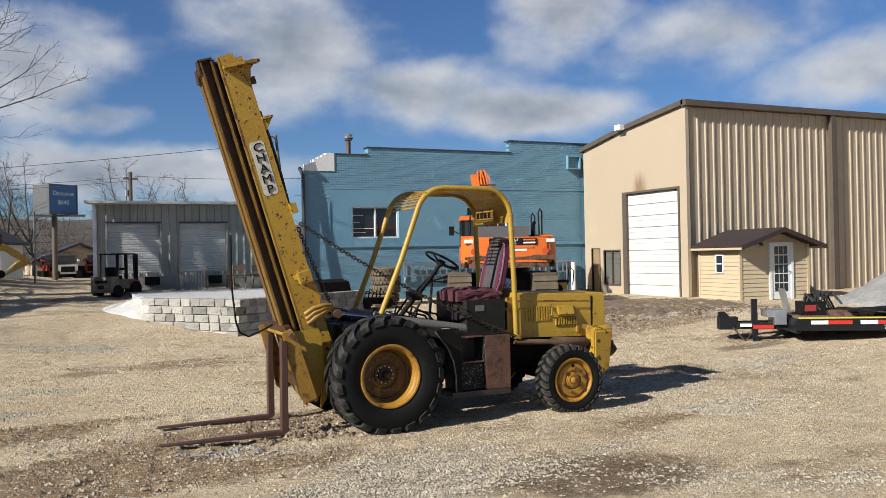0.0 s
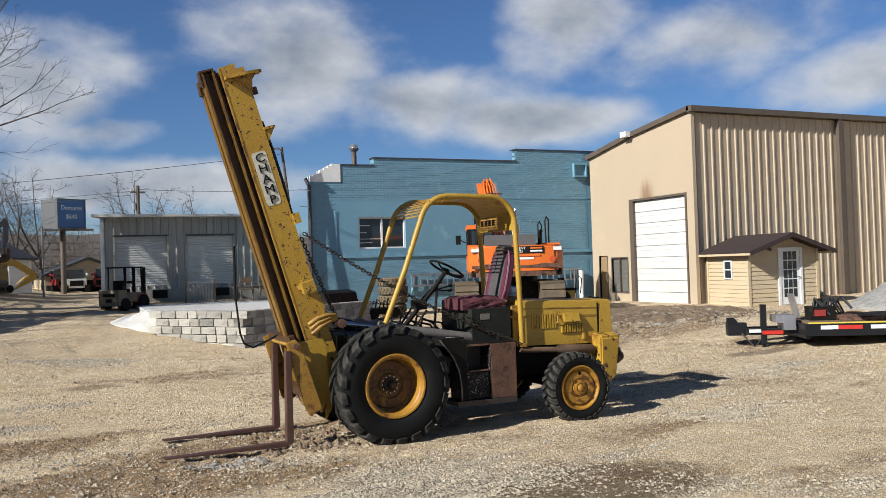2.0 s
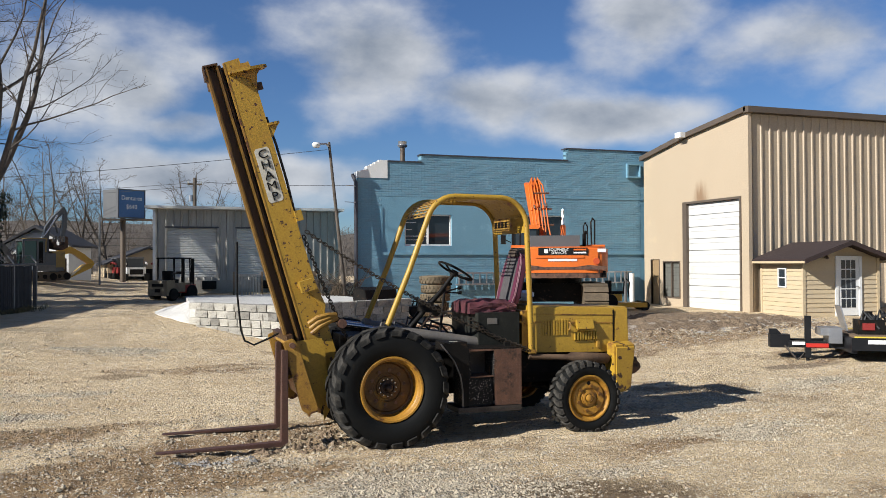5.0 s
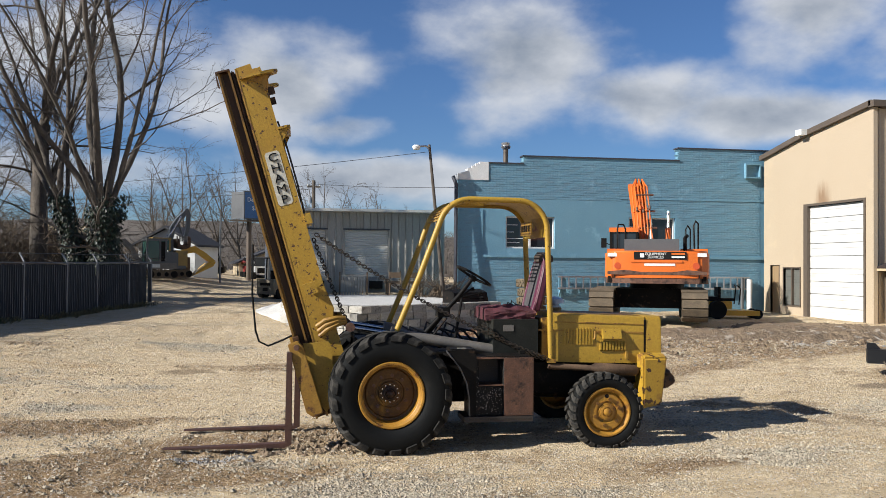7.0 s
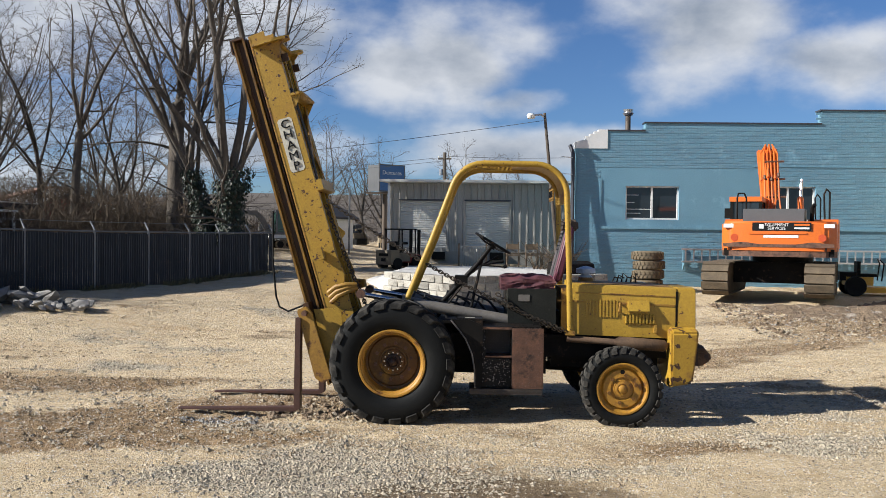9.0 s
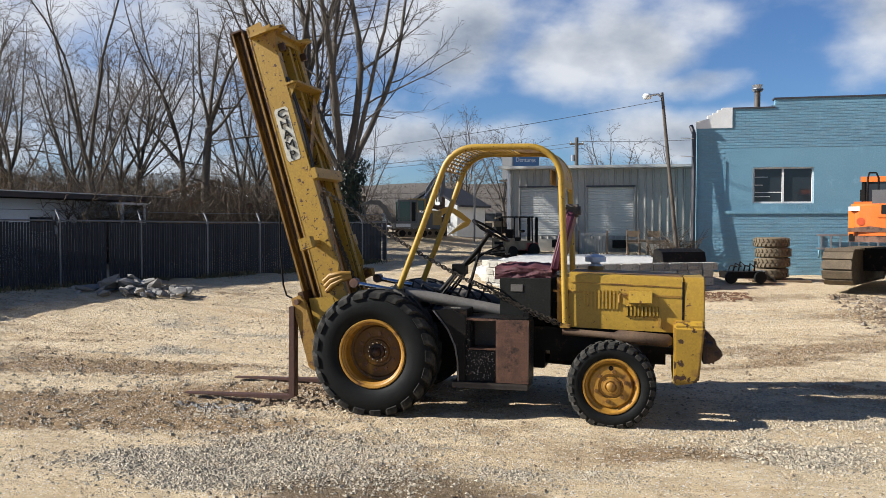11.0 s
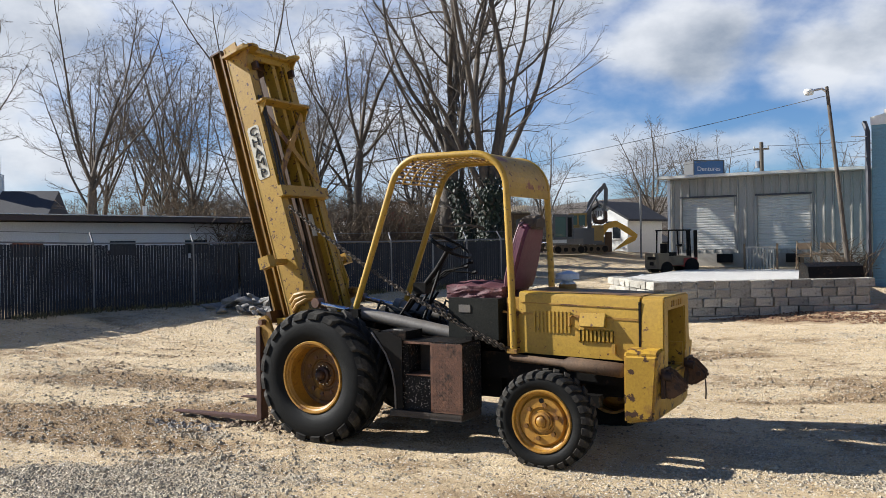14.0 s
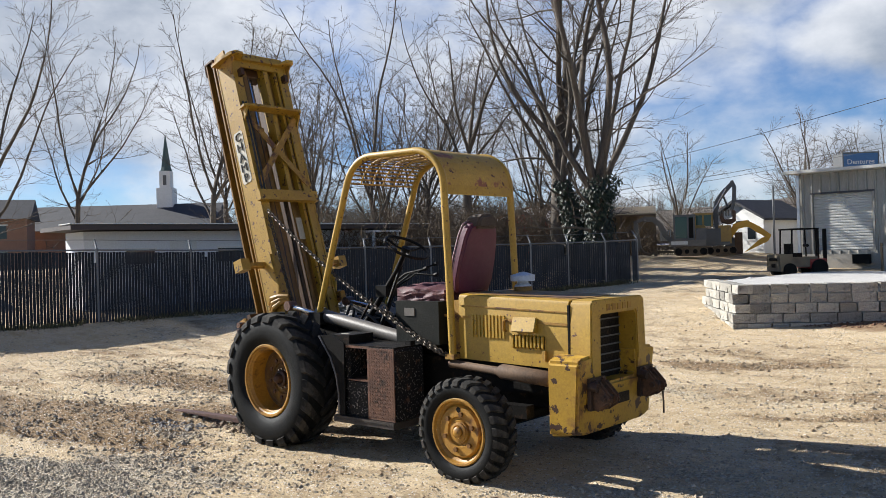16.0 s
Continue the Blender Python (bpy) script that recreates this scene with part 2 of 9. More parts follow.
RUST = (0.13, 0.055, 0.02)
M = {
    "crumb": mat("tan_earth_crumb", (0.46, 0.345, 0.205), (0.30, 0.21, 0.12), 6, 0.95, 0, 0.2, 50, vary=0.45),
    "darkiron": mat("dark_rusty_iron", (0.03, 0.018, 0.013), (0.055, 0.03, 0.02), 8, 0.6, 0.2, 0.3, 60),
    "capwhite": mat("pale_blue_plastic_cap", (0.55, 0.62, 0.72), (0.48, 0.55, 0.65), 5, 0.4, 0, 0.05, 40),
    "rustlid": mat("rust_stained_yellow_top", (0.36, 0.20, 0.03), (0.20, 0.095, 0.022), 3.0, 0.6, 0, 0.2, 40, dirt=(0.095, 0.045, 0.02), dirt_at=0.48, dirt_scale=4.0, dirt_soft=0.15),
    "lampred": mat("dull_red_lamp_lens", (0.55, 0.085, 0.025), (0.48, 0.07, 0.02), 5, 0.35, 0, 0, 50),
    "blinds": mat("dusty_grey_blinds", (0.15, 0.15, 0.13), (0.11, 0.11, 0.095), 4, 0.6, 0, 0.05, 40),
    "fardirt": mat("far_winter_slope", (0.125, 0.10, 0.075), (0.085, 0.068, 0.052), 0.4, 0.95, 0, 0.2, 4),
    "capcloth": mat("brown_cap_cloth", (0.095, 0.072, 0.052), (0.06, 0.042, 0.03), 8, 0.9, 0, 0.4, 80),
    "piping": mat("pale_worn_seam", (0.30, 0.18, 0.2), (0.2, 0.08, 0.1), 12, 0.6, 0, 0.1, 60),
    "seatgrey": mat("grey_seat_cloth", (0.085, 0.075, 0.075), (0.055, 0.05, 0.052), 9, 0.9, 0, 0.3, 120),
    "maroonback": mat("maroon_vinyl", (0.115, 0.018, 0.045), (0.085, 0.014, 0.034), 6, 0.55, 0, 0.12, 90, dirt=(0.15, 0.04, 0.06), dirt_at=0.64, dirt_scale=4),
    "wornedge": mat("worn_plate_edge", (0.30, 0.28, 0.26), (0.08, 0.07, 0.06), 9, 0.45, 0.5, 0.1, 60),
    "darktread": mat("dark_tread_plate", (0.034, 0.029, 0.026), (0.06, 0.048, 0.04), 8, 0.45, 0.3, 0.3, 70),
    "flaking": mat("flaking_black_paint", (0.009, 0.009, 0.0095), (0.015, 0.014, 0.0135), 5, 0.42, 0.0, 0.25, 60, dirt=(0.10, 0.055, 0.036), dirt_at=0.58, dirt_scale=9, dirt_soft=0.06, spots=(0.26, 0.235, 0.21), spots_at=0.6, spots_scale=55, gloss=0.14),
    "lugrubber": mat("dusty_lug_rubber", (0.014, 0.014, 0.0135), (0.026, 0.0245, 0.022), 8, 0.75, 0, 0.25, 70, dirt=(0.085, 0.077, 0.065), dirt_at=0.52, dirt_scale=4, dirt_soft=0.25, gloss=0.1),
    "railgold": mat("worn_gold_rail_edge", (0.30, 0.165, 0.022), (0.16, 0.075, 0.014), 4, 0.45, 0.15, 0.15, 50, dirt=(0.06, 0.026, 0.012), dirt_at=0.55, dirt_scale=5, stretch=(1, 1, 0.3)),
    "canopy": mat("rust_patched_canopy_paint", (0.525, 0.326, 0.0368), (0.399, 0.231, 0.0315), 3, 0.5, 0, 0.12, 45, dirt=(0.221, 0.0735, 0.0315), dirt_at=0.53, dirt_scale=3.6, dirt_soft=0.05, spots=(0.09, 0.035, 0.014), spots_at=0.62, spots_scale=18),
    "mast": mat("mast_yellow_paint", (0.45, 0.275, 0.028), (0.35, 0.20, 0.02), 2.2, 0.5, 0, 0.12, 45, dirt=(0.286, 0.15, 0.026), dirt_at=0.55, dirt_scale=3.0, dirt_soft=0.2, spots=(0.06, 0.024, 0.012), spots_at=0.60, spots_scale=20),
    "yellow": mat("old_yellow_paint", (0.47, 0.288, 0.028), (0.37, 0.215, 0.022), 2.2, 0.5, 0, 0.045, 45, dirt=(0.307, 0.166, 0.0256), dirt_at=0.57, dirt_scale=3.0, dirt_soft=0.2, spots=(0.08, 0.03, 0.013), spots_at=0.635, spots_scale=22),
    "chipped": mat("chipped_yellow_casting", (0.50, 0.305, 0.03), (0.41, 0.235, 0.024), 2.2, 0.5, 0, 0.06, 45, dirt=(0.192, 0.09, 0.024), dirt_at=0.52, dirt_scale=3.4, dirt_soft=0.1, spots=(0.05, 0.022, 0.012), spots_at=0.575, spots_scale=11),
    "yellow_worn": mat("rusty_yellow_paint", (0.42, 0.24, 0.03), (0.28, 0.14, 0.02), 3.0, 0.6, 0, 0.2, 40, dirt=(0.10, 0.04, 0.015), dirt_at=0.54, dirt_scale=6.0, dirt_soft=0.06),
    "rail": mat("greasy_rusty_rail", (0.035, 0.018, 0.009), (0.09, 0.04, 0.013), 5, 0.5, 0.2, 0.15, 50, stretch=(1, 1, 0.2)),
    "rim": mat("rusty_yellow_rim", (0.44, 0.225, 0.025), (0.31, 0.145, 0.016), 6, 0.5, 0, 0.1, 50, dirt=(0.0978, 0.0368, 0.0115), dirt_at=0.54, dirt_scale=7),
    "rusthook": mat("rusted_cast_hook", (0.168, 0.084, 0.042), (0.072, 0.0384, 0.0216), 12, 0.7, 0.1, 0.4, 60, dirt=(0.03, 0.0192, 0.0132), dirt_at=0.5, dirt_scale=10),
    "rimnut": mat("rusty_yellow_nut", (0.22, 0.105, 0.014), (0.12, 0.05, 0.012), 9, 0.5, 0.1, 0.1, 50),
    "rustdisc": mat("rusted_wheel_disc", (0.19, 0.095, 0.014), (0.09, 0.04, 0.010), 7, 0.6, 0.1, 0.2, 50, dirt=(0.28, 0.14, 0.015), dirt_at=0.56, dirt_scale=5),
    "rubber": mat("tyre_rubber", (0.0068, 0.0072, 0.0072), (0.0115, 0.0118, 0.0112), 5, 0.6, 0, 0.2, 70, dirt=(0.024, 0.023, 0.019), dirt_at=0.58, dirt_scale=4, dirt_soft=0.3, gloss=0.12),
    "black": mat("black_grimy_steel", (0.006, 0.006, 0.006), (0.014, 0.0125, 0.011), 5, 0.5, 0.0, 0.25, 60, dirt=(0.06, 0.036, 0.022), dirt_at=0.58, dirt_scale=8, gloss=0.08),
    "pipe": mat("dull_rusted_pipe", (0.17, 0.105, 0.06), (0.10, 0.064, 0.042), 7, 0.75, 0.1, 0.1, 60, dirt=(0.05, 0.03, 0.02), dirt_at=0.55, dirt_scale=5, gloss=0.25),
    "tread": mat("rusty_tread_plate", (0.25, 0.125, 0.075), (0.10, 0.054, 0.038), 9, 0.45, 0.3, 0.3, 70, dirt=(0.024, 0.018, 0.015), dirt_at=0.52, dirt_scale=6),
    "forksteel": mat("red_brown_fork_steel", (0.119, 0.0504, 0.0336), (0.07, 0.0364, 0.0266), 7, 0.6, 0.2, 0.2, 60),
    "chrome": mat("cylinder_rod_steel", (0.6, 0.6, 0.62), (0.5, 0.5, 0.52), 8, 0.2, 1.0, 0.02, 60),
    "cylinder": mat("dusty_grey_cylinder_paint", (0.20, 0.18, 0.155), (0.13, 0.116, 0.10), 6, 0.45, 0.1, 0.1, 60),
    "chain": mat("oily_chain_steel", (0.05, 0.042, 0.036), (0.09, 0.07, 0.05), 20, 0.45, 0.7, 0.1, 90),
    "maroon": mat("wrinkled_maroon_vinyl", (0.13, 0.026, 0.034), (0.055, 0.014, 0.018), 9, 0.68, 0, 0.2, 70, dirt=(0.21, 0.085, 0.075), dirt_at=0.55, dirt_scale=6),
    "tankgreen": mat("green_grey_tank", (0.028, 0.029, 0.025), (0.017, 0.0175, 0.015), 6, 0.5, 0, 0.2, 60, dirt=(0.075, 0.07, 0.056), dirt_at=0.6, gloss=0.1),
    "white": mat("white_paint", (0.78, 0.78, 0.76), (0.70, 0.70, 0.67), 3, 0.5, 0, 0.05, 60),
    "plate_white": mat("off_white_panel", (0.62, 0.60, 0.52), (0.5, 0.47, 0.38), 8, 0.6, 0, 0.05, 60),
    "letter": mat("black_letter_paint", (0.006, 0.006, 0.006), (0.008, 0.008, 0.008), 8, 0.6, 0, 0, 60, gloss=0.2),
    "blue": mat("blue_painted_brick", (0.162, 0.331, 0.427), (0.137, 0.291, 0.385), 0.9, 0.75, 0, 0.3, 30, dirt=(0.194, 0.365, 0.462), dirt_at=0.58, dirt_scale=1.3),
    "bluebrick": mat("blue_painted_brick_face", (0.162, 0.331, 0.427), (0.137, 0.291, 0.385), 0.9, 0.7, 0, 0.25, 30, dirt=(0.194, 0.365, 0.462), dirt_at=0.58, dirt_scale=1.3, vary=0.13),
    "capping": mat("dark_parapet_capping", (0.03, 0.032, 0.04), (0.05, 0.05, 0.06), 3, 0.5, 0, 0.05, 40),
    # upright weathering streaks that also stand in for light and dark on the ribs
    "grey_metal": mat("grey_corrugated_metal", (0.416, 0.397, 0.351), (0.299, 0.286, 0.254), 0.8, 0.5, 0.1, 0.05, 25, dirt=(0.195, 0.176, 0.143), dirt_at=0.55, dirt_scale=1.5, stretch=(4, 1, 0.25)),
    "roller": mat("pale_roller_door", (0.648, 0.636, 0.588), (0.576, 0.564, 0.516), 1.0, 0.5, 0.1, 0.03, 30),
    "concrete": mat("weathered_concrete", (0.40, 0.37, 0.32), (0.30, 0.28, 0.24), 1.5, 0.9, 0, 0.3, 35, dirt=(0.2, 0.17, 0.13), dirt_at=0.6, dirt_scale=2),
    "block": mat("concrete_block", (0.68, 0.645, 0.555), (0.44, 0.41, 0.35), 4, 0.9, 0, 0.8, 30, dirt=(0.154, 0.132, 0.105), dirt_at=0.53, dirt_scale=3, vary=0.55, relief=0.06),
    "tan": mat("tan_painted_metal", (0.46, 0.367, 0.257), (0.43, 0.34, 0.235), 0.5, 0.5, 0.0, 0.04, 25, dirt=(0.472, 0.366, 0.236), dirt_at=0.6, dirt_scale=0.9),
    "brown": mat("dark_bronze_trim", (0.10, 0.075, 0.055), (0.13, 0.10, 0.075), 2, 0.5, 0.2, 0.05, 40),
    "rollwhite": mat("white_sectional_door", (0.624, 0.612, 0.576), (0.564, 0.552, 0.516), 0.8, 0.45, 0, 0.03, 30, dirt=(0.48, 0.444, 0.372), dirt_at=0.6, dirt_scale=1.2),
    "board": mat("brown_boarding", (0.30, 0.20, 0.10), (0.24, 0.16, 0.08), 4, 0.7, 0, 0.2, 50, stretch=(4, 4, 0.5)),
    "siding": mat("tan_lap_siding", (0.561, 0.451, 0.281), (0.525, 0.409, 0.25), 2, 0.6, 0, 0.1, 40, vary=0.08),
    "shingle": mat("brown_shingle", (0.045, 0.022, 0.018), (0.028, 0.015, 0.013), 6, 0.85, 0, 0.4, 40, vary=0.2),
    "steelblack": mat("black_trailer_paint", (0.008, 0.009, 0.011), (0.014, 0.0145, 0.016), 3, 0.45, 0.0, 0.08, 50, dirt=(0.05, 0.042, 0.03), dirt_at=0.64, gloss=0.2),
    "alu": mat("tread_aluminium", (0.55, 0.56, 0.58), (0.45, 0.46, 0.48), 5, 0.35, 0.8, 0.15, 60),
    "red": mat("red_reflector", (0.55, 0.03, 0.02), (0.5, 0.03, 0.02), 5, 0.35, 0, 0, 50),
    "stripe": mat("yellow_stripe_paint", (0.62, 0.5, 0.06), (0.55, 0.42, 0.05), 5, 0.5, 0, 0.05, 50),
    "orange": mat("orange_machine_paint", (0.72, 0.165, 0.022), (0.66, 0.14, 0.02), 1.5, 0.35, 0, 0.04, 40, dirt=(0.35, 0.12, 0.05), dirt_at=0.66, dirt_scale=2),
    "machgrey": mat("dark_grey_machine_paint", (0.085, 0.09, 0.095), (0.11, 0.11, 0.11), 3, 0.45, 0.1, 0.06, 50),
    "trackmud": mat("muddy_track_steel", (0.19, 0.14, 0.085), (0.10, 0.075, 0.048), 5, 0.8, 0.2, 0.4, 40),
    "macyellow": mat("yellow_machine_paint", (0.70, 0.40, 0.03), (0.62, 0.33, 0.03), 2, 0.4, 0, 0.05, 40),
    "mactanyellow": mat("dusty_yellow_machine_paint", (0.42, 0.27, 0.06), (0.30, 0.19, 0.05), 2, 0.5, 0, 0.05, 40, dirt=(0.10, 0.075, 0.05), dirt_at=0.58),
    "cabglass": glass("green_tinted_cab_glass", (0.03, 0.07, 0.06)),
    "macwhite": mat("white_machine_paint", (0.68, 0.68, 0.66), (0.6, 0.6, 0.58), 2, 0.4, 0, 0.05, 40),
    "mactan": mat("faded_tan_machine_paint", (0.22, 0.18, 0.115), (0.14, 0.11, 0.072), 3, 0.6, 0, 0.1, 40, dirt=(0.10, 0.075, 0.05), dirt_at=0.55),
    "macred": mat("red_machine_paint", (0.30, 0.03, 0.025), (0.22, 0.024, 0.02), 3, 0.45, 0, 0.05, 40),
    "wood": mat("weathered_timber", (0.22, 0.145, 0.08), (0.15, 0.10, 0.06), 4, 0.8, 0, 0.3, 50, stretch=(1, 1, 0.15)),
    "paleboard": mat("pale_timber", (0.52, 0.40, 0.22), (0.42, 0.31, 0.16), 4, 0.75, 0, 0.2, 50),
    "bark": mat("grey_brown_bark", (0.16, 0.13, 0.10), (0.075, 0.06, 0.047), 7, 0.95, 0, 0.6, 40, stretch=(1, 1, 0.3), relief=0.04),
    "twig": mat("bare_twig_bark", (0.11, 0.088, 0.07), (0.07, 0.055, 0.044), 3, 0.95, 0, 0.0, 30),
    "ivy": mat("ivy_leaf", (0.022, 0.042, 0.012), (0.012, 0.024, 0.008), 6, 0.5, 0, 0.0, 40, vary=0.4),
    "weeds": mat("dead_yellow_green_grass", (0.19, 0.17, 0.07), (0.11, 0.095, 0.045), 3, 0.9, 0, 0.0, 30, vary=0.5),
    "brush": mat("dry_brush", (0.17, 0.115, 0.065), (0.115, 0.08, 0.05), 2, 0.95, 0, 0.2, 20, vary=0.4),
    "farwood": mat("far_bare_woods", (0.15, 0.128, 0.11), (0.11, 0.093, 0.08), 2, 0.95, 0, 0.0, 20, vary=0.3),
    "post": mat("galvanised_post", (0.22, 0.23, 0.24), (0.16, 0.165, 0.17), 4, 0.6, 0.3, 0.05, 50),
    "slat": mat("dark_fence_slat", (0.034, 0.040, 0.052), (0.024, 0.029, 0.038), 3, 0.6, 0, 0.05, 40, vary=0.3, gloss=0.1),
    "greywall": mat("grey_white_wall", (0.80, 0.83, 0.86), (0.74, 0.76, 0.79), 0.6, 0.8, 0, 0.1, 30),
    "darkroof": mat("dark_roof_edge", (0.07, 0.05, 0.045), (0.05, 0.038, 0.035), 2, 0.7, 0, 0.1, 40),
    "darkshingle": mat("dark_grey_shingle", (0.055, 0.055, 0.06), (0.04, 0.04, 0.045), 1, 0.9, 0, 0.2, 10),
    "brick": mat("tan_red_brick", (0.33, 0.19, 0.125), (0.26, 0.145, 0.1), 2, 0.85, 0, 0.2, 20),
    "spire": mat("green_spire", (0.07, 0.115, 0.1), (0.055, 0.09, 0.08), 1, 0.5, 0.2, 0, 20),
    "sign_blue": mat("blue_billboard_face", (0.055, 0.15, 0.33), (0.045, 0.13, 0.30), 0.5, 0.5, 0, 0, 20),
    "limestone": mat("grey_rubble_stone", (0.38, 0.355, 0.315), (0.28, 0.26, 0.23), 4, 0.95, 0, 0.4, 30, vary=0.35),
    "gravel": mat("crushed_gravel", (0.62, 0.53, 0.385), (0.43, 0.355, 0.245), 6, 0.95, 0, 0.2, 50, vary=0.5),
    "whitegravel": mat("white_crushed_stone", (0.62, 0.60, 0.56), (0.50, 0.48, 0.44), 5, 0.95, 0, 0.6, 18, relief=0.05),
    "greygravel": mat("grey_gravel_heap", (0.36, 0.345, 0.315), (0.27, 0.26, 0.235), 4, 0.95, 0, 0.9, 14, relief=0.08),
    "leaf": mat("fallen_brown_leaf", (0.22, 0.095, 0.035), (0.13, 0.055, 0.022), 6, 0.8, 0, 0.1, 40, vary=0.4),
    "mudmound": mat("brown_dirt_mound", (0.27, 0.195, 0.12), (0.15, 0.10, 0.06), 2.5, 0.95, 0, 0.9, 12, dirt=(0.42, 0.37, 0.30), dirt_at=0.55, relief=0.1),
    "glass": glass("dark_window_glass"),
    "wire": mat("black_cable", (0.015, 0.015, 0.016), (0.02, 0.02, 0.02), 3, 0.6, 0, 0, 40),
}


# ---- mesh helpers ----
def box(bm, x0, x1, y0, y1, z0, z1, m=None):
    v = [bm.verts.new((x, y, z)) for z in (z0, z1) for x, y in ((x0, y0), (x1, y0), (x1, y1), (x0, y1))]
    for f in ((3, 2, 1, 0), (4, 5, 6, 7), (0, 1, 5, 4), (1, 2, 6, 5), (2, 3, 7, 6), (3, 0, 4, 7)):
        bm.faces.new([v[i] for i in f])
    if m is not None:
        bmesh.ops.transform(bm, matrix=m, verts=v)
    return v


def frame_of(d):
    d = Vector(d).normalized()
    up = Vector((0, 0, 1)) if abs(d.z) < 0.95 else Vector((1, 0, 0))
    a = d.cross(up).normalized()
    return a, a.cross(d)


def tube(bm, pts, r, n=8, cap=True):
    """A round bar along points; r: one radius or one for each."""
    pts = [Vector(p) for p in pts]
    rs = r if isinstance(r, (list, tuple)) else [r] * len(pts)
    rings = []
    for i, p in enumerate(pts):
        d = pts[min(i + 1, len(pts) - 1)] - pts[max(i - 1, 0)]
        if i == 0:
            a, b = frame_of(d)
        else:
            dn = d.normalized()
            a = (a - dn * a.dot(dn)).normalized()
            b = a.cross(dn)
        rings.append([bm.verts.new(p + (a * math.cos(t) + b * math.sin(t)) * rs[i]) for t in (2 * math.pi * k / n for k in range(n))])
    for q, s in zip(rings, rings[1:]):
        for k in range(n):
            bm.faces.new((q[k], q[(k + 1) % n], s[(k + 1) % n], s[k]))
    if cap:
        bm.faces.new(rings[0][::-1])
        bm.faces.new(rings[-1])


def prism(bm, poly, axis, lo, hi, m=None):
    """A polygon, drawn in the two axes other than axis, drawn out from lo to hi."""
    def at(p, q):
        return {"x": (q, p[0], p[1]), "y": (p[0], q, p[1]), "z": (p[0], p[1], q)}[axis]
    a, b = [bm.verts.new(at(p, lo)) for p in poly], [bm.verts.new(at(p, hi)) for p in poly]
    n = len(poly)
    bm.faces.new(a), bm.faces.new(b[::-1])
    for i in range(n):
        bm.faces.new((a[i], b[i], b[(i + 1) % n], a[(i + 1) % n]))
    bmesh.ops.recalc_face_normals(bm, faces=bm.faces)
    if m is not None:
        bmesh.ops.transform(bm, matrix=m, verts=a + b)


def lathe(bm, profile, centre, axis="y", n=40, cap=True):
    """Turn a profile of (radius, place along the axis) round the axis through centre."""
    c = Vector(centre)
    rings = []
    for r, h in profile:
        ring = []
        for k in range(n):
            t = 2 * math.pi * k / n
            u, v = r * math.cos(t), r * math.sin(t)
            ring.append(bm.verts.new(c + Vector({"x": (h, u, v), "y": (u, h, v), "z": (u, v, h)}[axis])))
        rings.append(ring)
    for p, q in zip(rings, rings[1:]):
        for k in range(n):
            bm.faces.new((p[k], p[(k + 1) % n], q[(k + 1) % n], q[k]))
    if cap:
        bm.faces.new(rings[0]), bm.faces.new(rings[-1][::-1])
    bmesh.ops.recalc_face_normals(bm, faces=bm.faces)


def bevel(bm, width=0.01, segments=2):
    bmesh.ops.bevel(bm, geom=[e for e in bm.edges if len(e.link_faces) == 2 and e.calc_face_angle(0) > 0.5], offset=width, segments=segments, affect="EDGES", clamp_overlap=True)


def mesh_of(name, bm, material, smooth=False):
    me = bpy.data.meshes.new(name)
    bm.normal_update()
    bm.to_mesh(me)
    bm.free()
    me.materials.append(material)
    if smooth:
        me.shade_smooth()
        me.set_sharp_from_angle(angle=radians(38))
    return me


def thing(name, m, label, category, group="", kind=""):
    ob = new(name)
    ob.empty_display_size = 0.2
    ob.matrix_basis = m
    return tagged(ob, label, category, group, kind)


def part(name, bm, material, parent, label="", smooth=False):
    ob = new(name, mesh_of(name, bm, material, smooth))
    ob.parent = parent
    return tagged(ob, label)


def solid(name, bm, material, label, category="", kind="", m=None, smooth=False, group=""):
    ob = new(name, mesh_of(name, bm, material, smooth))
    if m is not None:
        ob.matrix_basis = m
    return tagged(ob, label, category, group, kind)


def bm_new():
    return bmesh.new()


def boxpart(name, parent, material, *ext, bev=0.0, label="", m=None):
    bm = bmesh.new()
    box(bm, *ext)
    if bev:
        bevel(bm, bev)
    if m is not None:
        bmesh.ops.transform(bm, matrix=m, verts=bm.verts)
    return part(name, bm, material, parent, label, smooth=bev > 0)


def tubepart(name, parent, material, pts, r, n=10, label=""):
    bm = bmesh.new()
    tube(bm, pts, r, n)
    return part(name, bm, material, parent, label, smooth=True)


def arc(cx, cz, r, a0, a1, n=6):
    return [(cx + r * math.cos(radians(a0 + (a1 - a0) * i / n)), cz + r * math.sin(radians(a0 + (a1 - a0) * i / n))) for i in range(n + 1)]


def writing(name, text, size, m, material, parent=None, label="", depth=0.002):
    cu = bpy.data.curves.new(name, "FONT")
    cu.body, cu.size, cu.extrude, cu.align_x, cu.align_y = text, size, depth, "CENTER", "CENTER"
    tmp = bpy.data.objects.new(name, cu)
    scene.collection.objects.link(tmp)
    me = bpy.data.meshes.new_from_object(tmp.evaluated_get(bpy.context.evaluated_depsgraph_get()))
    bpy.data.objects.remove(tmp)
    me.materials.clear()
    me.materials.append(material)
    ob = new(name, me)
    ob.matrix_basis = m
    ob.parent = parent
    return tagged(ob, label)

